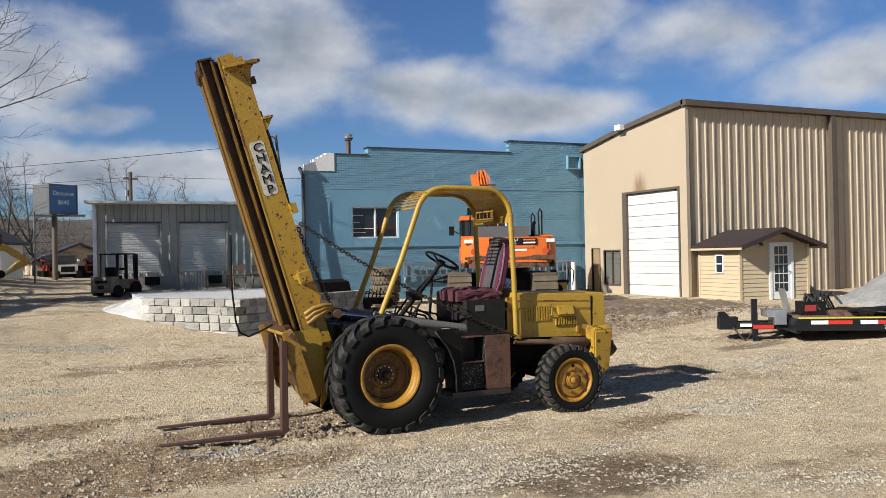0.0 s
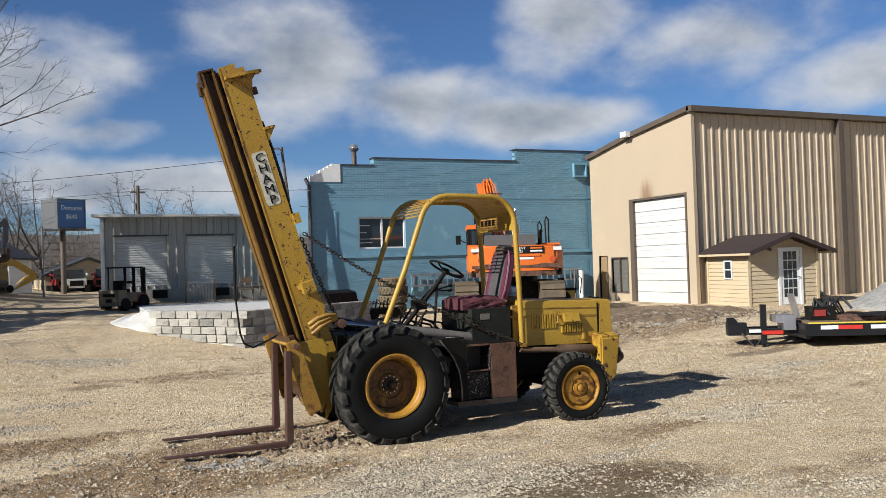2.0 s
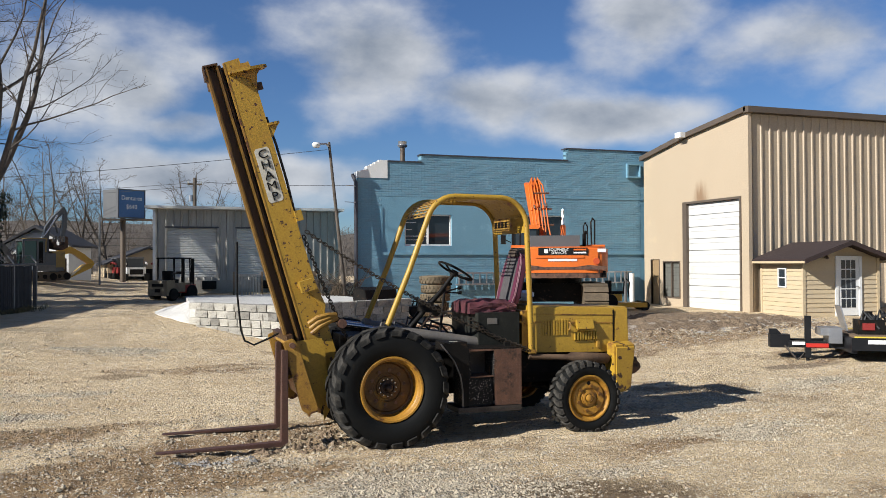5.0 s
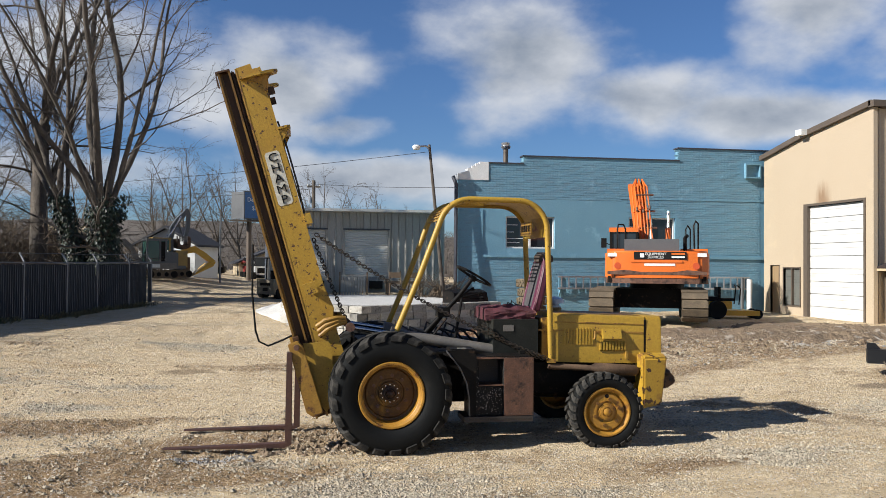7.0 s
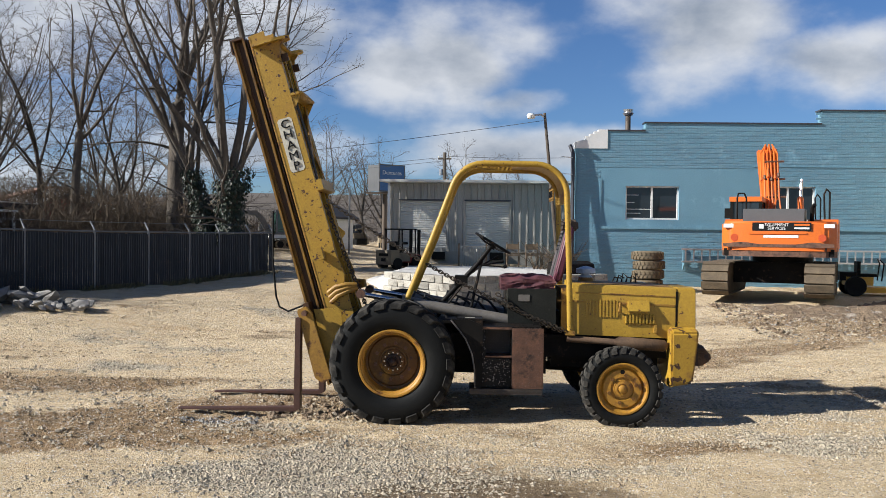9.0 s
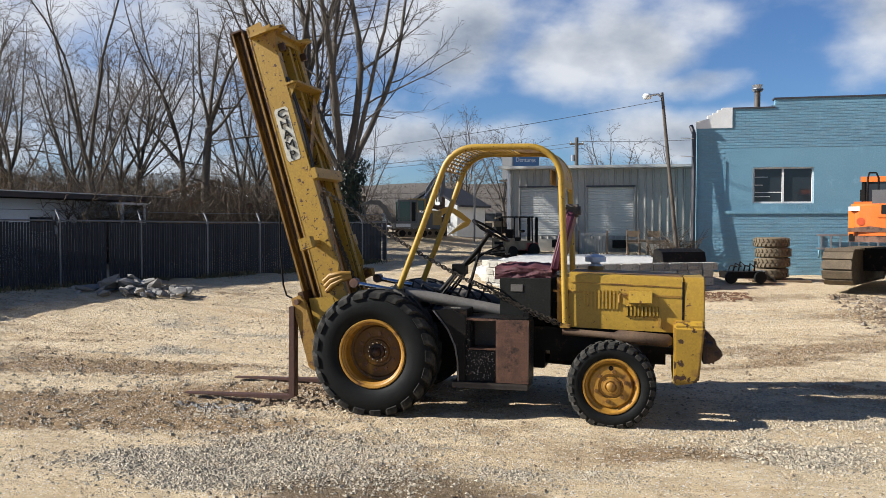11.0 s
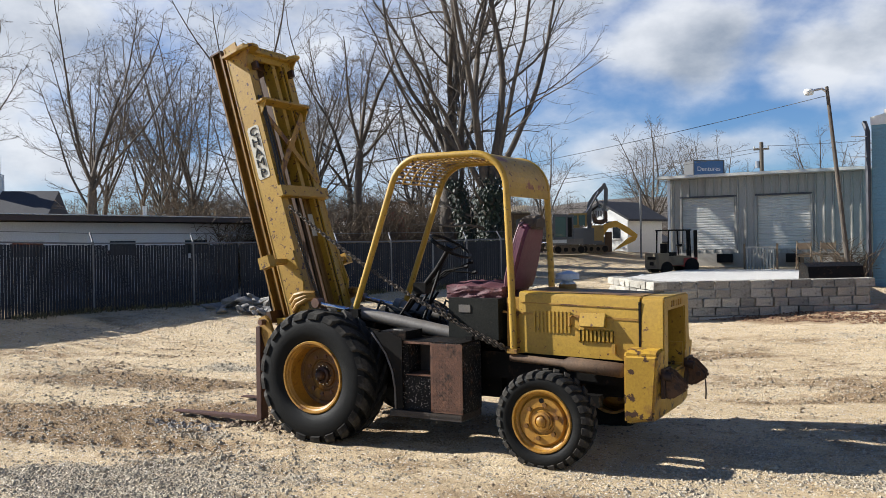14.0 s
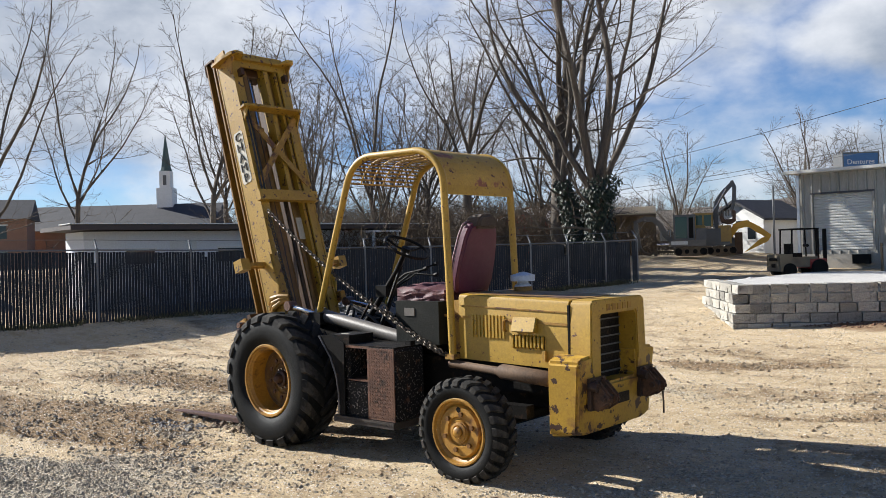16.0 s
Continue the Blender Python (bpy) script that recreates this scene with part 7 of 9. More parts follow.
    tubepart("handrail", exc, M["black"], [(-1.0, 0.9, 1.72), (-1.0, 0.9, 2.3), (-0.98, 0.95, 2.42), (-0.85, 1.0, 2.42), (-0.8, 1.0, 2.3), (-0.8, 1.0, 1.72)], 0.022, 8)
    tubepart("handrail", exc, M["black"], [(0.95, 1.3, 1.78), (0.93, 1.3, 2.4), (0.98, 1.35, 2.52), (1.05, 1.45, 2.45), (1.05, 1.5, 1.78)], 0.022, 8)
    tubepart("handrail", exc, M["black"], [(0.75, 1.3, 1.78), (0.73, 1.3, 2.3), (0.78, 1.35, 2.4), (0.85, 1.45, 2.3), (0.85, 1.5, 1.78)], 0.018, 8)
    tubepart("exhaust_stack", exc, M["black"], [(0.7, 0.75, 1.7), (0.7, 0.75, 2.05), (0.75, 0.68, 2.12)], 0.05, 10)
    mr = tubepart("mirror_arm", exc, M["black"], [(-1.25, 2.9, 1.9), (-1.45, 2.85, 2.0)], 0.015, 6)
    boxpart("mirror", mr, M["black"], -1.55, -1.4, 2.8, 2.86, 1.85, 2.12, bev=0.02)
    # boom rises from between cab and body, knuckle towards the back
    boom = [(0.12, 2.6, 1.5), (0.12, 3.0, 2.6), (0.11, 3.3, 3.4), (0.1, 3.7, 4.05)]
    bm = bm_new()
    prof = [(2.35, 1.45), (2.85, 1.5), (3.4, 2.5), (3.75, 3.3), (3.9, 3.7), (3.7, 3.85), (3.45, 3.75), (3.05, 3.0), (2.75, 2.4)]
    prism(bm, prof, "x", -0.04, 0.27)
    bevel(bm, 0.03)
    for v in bm.verts:
        v.co.x -= 0.46 + 0.15 * (v.co.z - 1.5)
        v.co.z -= 0.1 if v.co.z > 2 else 0
    part("boom", bm, O, exc, "orange boom with hydraulic lines", smooth=True)
    bm = bm_new()
    prism(bm, [(3.6, 3.7), (3.85, 3.78), (4.1, 3.4), (4.3, 2.4), (4.1, 2.35), (3.8, 3.2)], "x", -0.62, -0.34)
    bevel(bm, 0.02)
    part("stick", bm, O, exc, smooth=True)
    for k in range(6):
        x = -0.55 + k * 0.085
        w = 0.025 * (-1) ** k
        tubepart("hydraulic_line", exc, O, [(x + 2 * w, 2.2, 1.75), (x - 0.02 - w, 2.38, 2.1), (x - 0.04, 2.52, 2.35), (x - 0.1, 2.86, 3.0), (x - 0.17, 3.28, 3.6), (x * 0.5 - 0.36 + w, 3.5, 3.85), (x * 0.5 - 0.36, 3.8, 3.75)], 0.021, 6)
        tubepart("line_joint", exc, M["tread"] if k % 2 else O, [(x - 0.085, 2.76, 2.83 + 0.05 * (k % 3)), (x - 0.095, 2.82, 2.93 + 0.05 * (k % 3))], 0.034, 8)
    for k in range(3):
        boxpart("line_clamp", exc, M["tread"], -0.48 - 0.055 * k, 0.0 - 0.055 * k, -0.02, 0.02, -0.03, 0.02, m=pose(0, 2.58 + 0.26 * k, 2.4 + 0.48 * k, -65, 0, 0))
    for x in (-0.55, 0.3):
        tubepart("boom_cylinder", exc, O, [(x, 2.95, 1.3), (x, 3.35, 2.4)], 0.08, 10)
        tubepart("boom_rod", exc, M["chrome"], [(x, 3.35, 2.4), (x, 3.5, 2.9)], 0.04, 8)


build_excavator()

# ---- trailer ----
trl = thing("flatbed_trailer", pose(13.1, 13.25, 0.07, 0, 0, -32), "black flatbed equipment trailer with reflector tape", "trailer")


def build_trailer():
    K = M["steelblack"]
    for y in (-0.5, 0.5):
        bm = bm_new()
        prism(bm, [(-0.55, -0.06 + (0.2 if y > 0 else -0.2)), (1.2, y - 0.06), (1.2, y + 0.06), (-0.55, 0.06 + (0.2 if y > 0 else -0.2))], "z", 0.28, 0.4)
        part("tongue_beam", bm, K, trl)
    boxpart("coupler", trl, K, -0.85, -0.5, -0.14, 0.14, 0.26, 0.5, bev=0.03)
    tubepart("safety_chain", trl, M["chain"], [(-0.6, -0.15, 0.3), (-0.4, -0.3, 0.05), (-0.2, -0.2, 0.25)], 0.018, 6)
    j = boxpart("jack", trl, K, -0.05, 0.05, -0.32, -0.22, 0.1, 0.86, bev=0.008, m=pose(-0.22, 0, 0))
    tubepart("jack_foot", j, K, [(-0.22, -0.26, 0.1), (-0.22, -0.26, -0.1)], 0.035, 8)
    boxpart("foot_pad", j, K, -0.32, -0.12, -0.36, -0.16, -0.14, -0.1)
    tb = boxpart("tool_box", trl, M["alu"], 0.10, 0.32, -0.5, 0.0, 0.38, 0.66, bev=0.01, label="pale aluminium tool box")
    boxpart("tool_box_step", tb, M["alu"], -0.04, 0.10, -0.48, 0.0, 0.52, 0.655, bev=0.01)
    boxpart("ramp_plate", trl, M["alu"], -0.012, 0.012, -0.35, 0.1, 0.0, 0.46, m=pose(0.44, 0, 0.60, 0, -14, 0), bev=0.006, label="grey tread plate leaning on the trailer front")
    bm = bm_new()
    prism(bm, [(-0.85, 0.3), (-0.5, 0.3), (-0.5, 0.36), (-0.72, 0.6), (-0.85, 0.6)], "y", -0.05, 0.05)
    part("coupler_gusset", bm, K, trl)
    boxpart("front_board", trl, K, 0.36, 0.46, -0.95, 0.95, 0.25, 0.5, bev=0.02)
    boxpart("deck", trl, M["wood"], 0.46, 6.4, -0.9, 0.9, 0.50, 0.55)
    for y in (-1.0, 0.9):
        r = boxpart("side_rail", trl, K, 0.36, 6.4, y, y + 0.1, 0.30, 0.52, bev=0.01)
        for k in range(7):
            x = 0.62 + k * 0.86
            yy = y - 0.004 if y < 0 else y + 0.1
            boxpart("reflector_tape", r, M["white"], x, x + 0.3, yy, yy + 0.004, 0.42, 0.49)
            boxpart("reflector_tape", r, M["red"], x + 0.3, x + 0.72, yy, yy + 0.004, 0.42, 0.49)
        boxpart("edge_stripe", r, M["stripe"], 0.40, 6.3, y - 0.003 if y < 0 else y + 0.1, y if y < 0 else y + 0.103, 0.525, 0.55)
    writing("lettering", "7 TON", 0.11, pose(2.05, -1.006, 0.36, 90, 0, 0), M["white"], trl)
    boxpart("fender", trl, K, 3.6, 5.4, -1.2, -1.0, 0.55, 0.6, bev=0.01)
    for x in (4.05, 4.95):
        for y in (-1.1, 1.1):
            bm = bm_new()
            lathe(bm, [(0.18, -0.1), (0.34, -0.11), (0.37, -0.06), (0.37, 0.06), (0.34, 0.11), (0.18, 0.1)], (x, y, 0.24), "y", 28)
            wv = part("wheel", bm, M["rubber"], trl, smooth=True)
            bm = bm_new()
            lathe(bm, [(0.2, -0.07), (0.19, -0.02), (0.08, -0.05), (0.02, -0.06)], (x, y, 0.24), "y", 20)
            part("rim", bm, M["alu"], wv, smooth=True)
    boxpart("reflector_tape", trl, M["white"], -0.5, -0.28, -0.34, -0.33, 0.33, 0.39)
    boxpart("reflector_tape", trl, M["red"], -0.28, 0.1, -0.44, -0.42, 0.30, 0.37)


build_trailer()
# engine unit, chains and straps lying on the trailer
eng = thing("winch_engine", trl.matrix_basis @ pose(0.82, -0.35, 0.55), "small red and black engine lying on the trailer", "engine")
boxpart("engine_body", eng, M["black"], -0.25, 0.2, -0.2, 0.2, 0, 0.26, bev=0.05)
for k in range(7):
    tubepart("hose", eng, M["wire"], [(-0.2 + 0.07 * k, -0.15 + 0.05 * (k % 3), 0.24), (-0.15 + 0.08 * k, -0.1 + 0.04 * k, 0.42 - 0.03 * (k % 4)), (0.1 + 0.06 * k, -0.2 + 0.06 * k, 0.1)], 0.02, 6)
boxpart("engine_cowl", eng, M["macred"], -0.18, 0.02, -0.225, -0.195, 0.08, 0.2, bev=0.01)
tubepart("air_filter", eng, M["black"], [(-0.05, 0, 0.25), (-0.05, 0, 0.4)], 0.085, 14)
tubepart("hose", eng, M["wire"], [(0.2, 0, 0.3), (0.4, 0.1, 0.42), (0.55, 0.0, 0.2)], 0.025, 8)
for k in range(6):
    bm = bm_new()
    box(bm, 0, 0.75, 0, 0.09, 0, 0.07, trl.matrix_basis @ pose(1.02, -0.75 + 0.11 * k, 0.555 + 0.03 * (k % 2), 0, 0, 6 * (k - 2)))
    solid("steel_bar", bm, M["tread"], "rusty red-brown steel bar lying on the trailer", "steel bar", group="bars on the trailer")
crate = thing("timber_post", trl.matrix_basis @ pose(2.75, -0.75, 0.55), "orange-brown timber post standing on the trailer", "post")
boxpart("post", crate, M["paleboard"], 0, 0.14, 0, 0.14, 0, 0.85, bev=0.008)
boxpart("cap", crate, M["wood"], -0.05, 0.19, -0.05, 0.19, 0.85, 0.92, bev=0.008)
bm = bm_new()
bmesh.ops.create_grid(bm, x_segments=18, y_segments=10, size=0.5)
for v in bm.verts:
    v.co = Vector((v.co.x * 1.9, v.co.y * 1.1, 0.09 + 0.07 * noise.noise(v.co * 4)))
solid("tarpaulin", bm, M["black"], "crumpled black tarpaulin on the trailer deck", "tarpaulin", m=trl.matrix_basis @ pose(2.3, -0.45, 0.56), smooth=True)

# ---- tyres, bucket and implements by the blue wall ----
def lying_tyre(x, y, z, r, w, mat_, turn, label, group):
    bm = bm_new()
    lathe(bm, [(r * 0.52, -w * 0.42), (r * 0.6, -w * 0.5), (r * 0.93, -w * 0.48), (r, -w * 0.36), (r, w * 0.36), (r * 0.93, w * 0.48), (r * 0.6, w * 0.5), (r * 0.52, w * 0.42)], (0, 0, 0), "z", 36, False)
    for k in range(24):
        for s in (-1, 1):
            a = 2 * math.pi * (k + (0.5 if s > 0 else 0)) / 24
            box(bm, r - 0.02, r + 0.022, -0.03, 0.03, -w * 0.17, w * 0.17, pose(0, 0, s * w * 0.2, 0, 0, math.degrees(a)) @ pose(0, 0, 0, 24 * s, 0, 0))
    return solid("tyre", bm, mat_, label, "tyre", m=pose(x, y, z, random.uniform(-2, 2), random.uniform(-2, 2), turn), smooth=True, group=group)


TYRE_MUD = mat("clay_coated_rubber", (0.20, 0.15, 0.085), (0.12, 0.09, 0.055), 6, 0.85, 0, 0.3, 50, dirt=(0.05, 0.045, 0.04), dirt_at=0.58)
random.seed(8)
for k in range(4):
    lying_tyre(9.3 + random.uniform(-0.04, 0.04), 24.0, 0.68 + 0.255 * k, 0.41, 0.25, TYRE_MUD, 40 * k, "clay-coated lugged tyre in a stack of four", "stacked tyres")
pal = thing("pallet", pose(8.8, 23.5, level(9.3, 24) - 0.02, 0, 0, 4), "flat weathered timber pallet under the tyre stack", "pallet")
for k in range(6):
    boxpart("plank", pal, M["wood"], 0, 1.4, 0.19 * k, 0.19 * k + 0.14, 0.06, 0.085)
for y in (0.0, 0.5, 0.98):
    boxpart("bearer", pal, M["wood"], 0, 1.4, y, y + 0.08, 0, 0.06)
bk = thing("loader_bucket", pose(6.65, 21.5, 0.965, 0, 0, 30) @ Matrix.Scale(0.78, 4), "black loader bucket lying on the block wall platform", "bucket")
bm = bm_new()
prism(bm, [(0, 0), (0.1, 0.36), (0.42, 0.46), (0.6, 0.4), (0.62, 0.36), (0.42, 0.41), (0.14, 0.32), (0.06, 0.04), (0.6, 0.03), (0.62, 0)], "x", 0, 1.45)
part("shell", bm, M["black"], bk)
for x in (0.0, 1.41):
    bm = bm_new()
    prism(bm, [(0.02, 0.01), (0.12, 0.35), (0.42, 0.44), (0.6, 0.38), (0.66, 0.02)], "x", x, x + 0.04)
    part("side_plate", bm, M["black"], bk)
# pale plates standing for white text marks on the bucket
for k in range(3):
    boxpart("window_slot", bk, M["roller"], 0.35 + k * 0.28, 0.55 + k * 0.28, 0.09, 0.1, 0.18, 0.24, m=None)
scr = thing("mower_deck", pose(8.15, 22.6, level(8.2, 22.6) + 0.02, 0, 0, 15), "black scrapped mower attachment with small wheels", "implement")
boxpart("deck", scr, M["black"], 0, 0.9, 0, 0.6, 0.12, 0.28, bev=0.05)
boxpart("tilted_panel", scr, M["machgrey"], 0.85, 1.25, 0.1, 0.55, 0.1, 0.13, m=pose(0.2, 0, 0.75, 0, 40, 0))
for x in (0.05, 0.75):
    bm = bm_new()
    lathe(bm, [(0.05, -0.05), (0.14, -0.05), (0.15, 0.0), (0.14, 0.05), (0.05, 0.05)], (x, -0.08, 0.15), "y", 18)
    part("wheel", bm, M["rubber"], scr, smooth=True)
for k in range(6):
    tubepart("lever", scr, M["black"], [(0.1 + 0.13 * k, 0.3, 0.28), (0.16 + 0.12 * k, 0.28, 0.42 + 0.05 * (k % 3)), (0.3 + 0.1 * k, 0.2, 0.4)], 0.02, 6)
# yellow mower by the tan building
mow = thing("ride_on_mower", pose(14.2, 23.35, level(14.9, 23.3), 0, 0, -12), "yellow zero-turn ride-on mower with a black seat", "mower")
boxpart("deck", mow, M["macyellow"], 0.4, 1.5, -0.3, 0.45, 0.1, 0.24, bev=0.04)
boxpart("body", mow, M["macyellow"], 0.1, 0.75, -0.2, 0.35, 0.28, 0.5, bev=0.06)
boxpart("engine", mow, M["black"], -0.05, 0.35, -0.18, 0.3, 0.4, 0.62, bev=0.05)
boxpart("seat", mow, M["black"], 0.45, 0.85, -0.1, 0.28, 0.5, 0.58, bev=0.03)
boxpart("seat_back", mow, M["black"], 0.38, 0.46, -0.1, 0.28, 0.55, 0.9, bev=0.03, m=pose(0, 0, 0))
for y in (-0.16, 0.3):
    tubepart("steering_lever", mow, M["black"], [(0.95, y, 0.4), (1.0, y, 0.85), (0.92, y * 0.5, 0.95)], 0.018, 8)
for x, y, r in ((0.3, -0.32, 0.26), (0.3, 0.45, 0.26), (1.45, -0.2, 0.14), (1.45, 0.32, 0.14)):
    bm = bm_new()
    lathe(bm, [(r * 0.45, -0.08), (r * 0.95, -0.09), (r, -0.05), (r, 0.05), (r * 0.95, 0.09), (r * 0.45, 0.08)], (x, y, r), "y", 24)
    w_ = part("wheel", bm, M["rubber"], mow, smooth=True)
    bm = bm_new()
    lathe(bm, [(r * 0.5, -0.07), (r * 0.4, -0.06), (0.01, -0.075)], (x, y, r), "y", 16)
    part("rim", bm, M["plate_white"], w_, smooth=True)

# ---- leaning street lamp ----
lamp = thing("street_lamp", pose(7.12, 25.75, 0.5), "leaning wooden pole with a white street lamp head", "street lamp")
tubepart("pole", lamp, M["bark"], [(0, 0, -0.2), (-0.12, 0.0, 1.2), (-0.5, 0.1, 5.05)], [0.065, 0.058, 0.04], 12)
tubepart("arm", lamp, M["alu"], [(-0.48, 0.1, 4.9), (-0.6, 0.05, 5.0), (-0.78, 0.02, 4.98)], 0.03, 8)
bm = bm_new()
lathe(bm, [(0.02, 0.06), (0.1, 0.05), (0.13, 0.0), (0.11, -0.07), (0.09, -0.09), (0.02, -0.1)], (-0.9, 0, 4.96), "z", 16)
part("lamp_head", bm, M["white"], lamp, smooth=True)
# dry brush round its foot
heap("brush_heap", 7.0, 26.6, 0.9, 0.5, 0.5, M["brush"], "heap of dry brown brush by the lamp pole", "brush", 13, 0.3, base=0.6)
random.seed(77)
bm = bm_new()
for k in range(70):
    a = random.uniform(0, 6.28)
    p = Vector((6.95 + 0.4 * math.cos(a), 26.1 + 0.25 * math.sin(a), 0.55))
    tube(bm, [p, p + Vector((random.uniform(-0.4, 0.4), random.uniform(-0.3, 0.2), random.uniform(0.3, 0.9))), p + Vector((random.uniform(-0.9, 0.9), random.uniform(-0.3, 0.2), random.uniform(0.5, 1.3)))], [0.016, 0.011, 0.005], 4)
solid("dry_brush", bm, M["brush"], "dry brown branches piled round the lamp pole", "brush", "stuff")

# ---- utility pole, wires and billboard ----
up = thing("utility_pole", pose(3.4, 36.4, 1.15), "dark wooden utility pole with a cross arm", "utility pole")
tubepart("pole", up, M["bark"], [(0, 0, -0.3), (0, 0, 4.25)], [0.1, 0.07], 10)
boxpart("cross_arm", up, M["bark"], -0.28, 0.28, -0.06, -0.02, 3.95, 4.02)
tubepart("transformer", up, M["alu"], [(-0.15, 0, 3.3), (-0.15, 0, 3.55)], 0.08, 10)
for x in (-0.25, 0.0, 0.25):
    tubepart("insulator", up, M["plate_white"], [(x, -0.04, 4.02), (x, -0.04, 4.1)], 0.025, 6)


def wire(a, b, sag, r=0.008):
    bm = bm_new()
    a, b = Vector(a), Vector(b)
    tube(bm, [a.lerp(b, i / 16) - Vector((0, 0, sag * 4 * (i / 16) * (1 - i / 16))) for i in range(17)], r, 5)
    return solid("overhead_wire", bm, M["wire"], "thin black overhead wire", "wire", smooth=True, group="overhead wires")


wire((6.6, 26.0, 5.35), (-14, 36, 4.4), 0.25)
wire((3.4, 36.4, 5.2), (-30, 52, 5.4), 0.6)
wire((3.4, 36.4, 5.05), (-30, 52, 5.1), 0.6)
wire((3.4, 36.4, 5.25), (16, 33, 5.6), 0.3)
for k, z in enumerate((3.3, 3.05, 2.75)):
    wire((-30, 38, z + 0.6), (3.2, 40, z), 0.2)
bb = thing("billboard", pose(0.62, 38.6, 1.1), "blue roadside billboard on a steel pole", "billboard")
tubepart("pole", bb, M["brown"], [(0.05, 0.25, -0.3), (0.05, 0.25, 3.0)], 0.11, 12)
boxpart("walkway", bb, M["brown"], -0.75, 1.2, -0.25, 0.3, 2.66, 2.72)
fc = boxpart("panel", bb, M["sign_blue"], -0.62, 0.62, -0.05, 0.05, 2.78, 3.92, m=pose(0.36, 0, 0, 0, 0, 36), label="blue advertising face with white words")
for a in ((-0.64, 0.64, 3.9, 3.95), (-0.64, 0.64, 2.74, 2.79), (-0.66, -0.62, 2.74, 3.95), (0.62, 0.66, 2.74, 3.95)):
    boxpart("panel_frame", fc, M["machgrey"], a[0], a[1], -0.07, 0.06, a[2], a[3], m=pose(0.36, 0, 0, 0, 0, 36))
writing("lettering", "Dentures", 0.26, pose(0.36, 0, 0, 0, 0, 36) @ pose(0, -0.056, 3.58, 90, 0, 0), M["white"], fc)
writing("lettering", "$640", 0.26, pose(0.36, 0, 0, 0, 0, 36) @ pose(0, -0.056, 3.22, 90, 0, 0), M["white"], fc)
boxpart("back_panel", bb, M["machgrey"], -0.04, 0.04, -0.5, 0.5, 2.78, 3.95, m=pose(-0.33, 0.12, 0, 0, 0, 48), label="dark second face of the billboard")

# ---- old tan forklift by the dock ----
of = thing("forklift_truck", pose(2.25, 27.8, level(2.2, 27.8) - 0.06, 0, 0, 228) @ Matrix.Scale(0.84, 4), "old tan counterbalance forklift with a black guard", "forklift")
boxpart("body", of, M["mactan"], -0.5, 0.45, -0.38, 0.38, 0.3, 0.62, bev=0.06)
boxpart("counterweight", of, M["mactan"], 0.4, 0.82, -0.42, 0.42, 0.18, 0.72, bev=0.08)
# black plates standing for the dark of two openings in the counterweight
boxpart("radiator_slot", of, M["black"], 0.815, 0.83, -0.25, 0.25, 0.5, 0.6)
boxpart("tow_recess", of, M["black"], 0.815, 0.83, -0.12, 0.12, 0.3, 0.42)
boxpart("side_panel", of, M["macred"], -0.75, -0.2, -0.4, 0.4, 0.25, 0.55, bev=0.04)
boxpart("seat", of, M["black"], -0.05, 0.3, -0.2, 0.2, 0.62, 0.75, bev=0.03)
boxpart("seat_back", of, M["black"], 0.25, 0.35, -0.2, 0.2, 0.7, 1.05, bev=0.03)
for x in (-0.5, 0.4):
    for y in (-0.36, 0.36):
        tubepart("guard_post", of, M["black"], [(x, y, 0.55), (x * 0.92, y, 1.5)], 0.028, 8)
boxpart("guard_roof", of, M["black"], -0.52, 0.42, -0.4, 0.4, 1.48, 1.53, bev=0.01)
for y in (-0.22, 0.22):
    boxpart("mast_rail", of, M["black"], -0.85, -0.75, y - 0.04, y + 0.04, 0.05, 1.5)
tubepart("steering_wheel", of, M["black"], [(-0.3, -0.12, 0.98), (-0.28, 0.12, 0.98)], 0.05, 8)
for x, r in ((-0.5, 0.27), (0.5, 0.22)):
    for y in (-0.38, 0.38):
        bm = bm_new()
        lathe(bm, [(r * 0.5, -0.09), (r * 0.95, -0.1), (r, -0.05), (r, 0.05), (r * 0.95, 0.1), (r * 0.5, 0.09)], (x, y, r), "y", 24)
        w_ = part("wheel", bm, M["rubber"], of, smooth=True)
        bm = bm_new()
        lathe(bm, [(r * 0.55, -0.07), (r * 0.4, -0.06), (0.01, -0.07)], (x, y, r), "y", 14)
        part("rim", bm, M["mactan"], w_, smooth=True)


# ---- machines up the road ----
gz = 1.42
UP_ROAD = 25.0


def bar(name, parent, material, pts, half, y0, y1, label=""):
    """A jointed plate arm lying in the xz plane: a strip of even half width along some points."""
    bm = bm_new()
    up, dn = [], []
    for i, (x, z) in enumerate(pts):
        a, b = pts[max(i - 1, 0)], pts[min(i + 1, len(pts) - 1)]
        n = Vector((-(b[1] - a[1]), b[0] - a[0])).normalized()
        k = half * (0.75 if i in (0, len(pts) - 1) else 1.0)
        up.append((x + n.x * k, z + n.y * k))
        dn.append((x - n.x * k, z - n.y * k))
    prism(bm, up + dn[::-1], "y", y0, y1)
    return part(name, bm, material, parent, label)


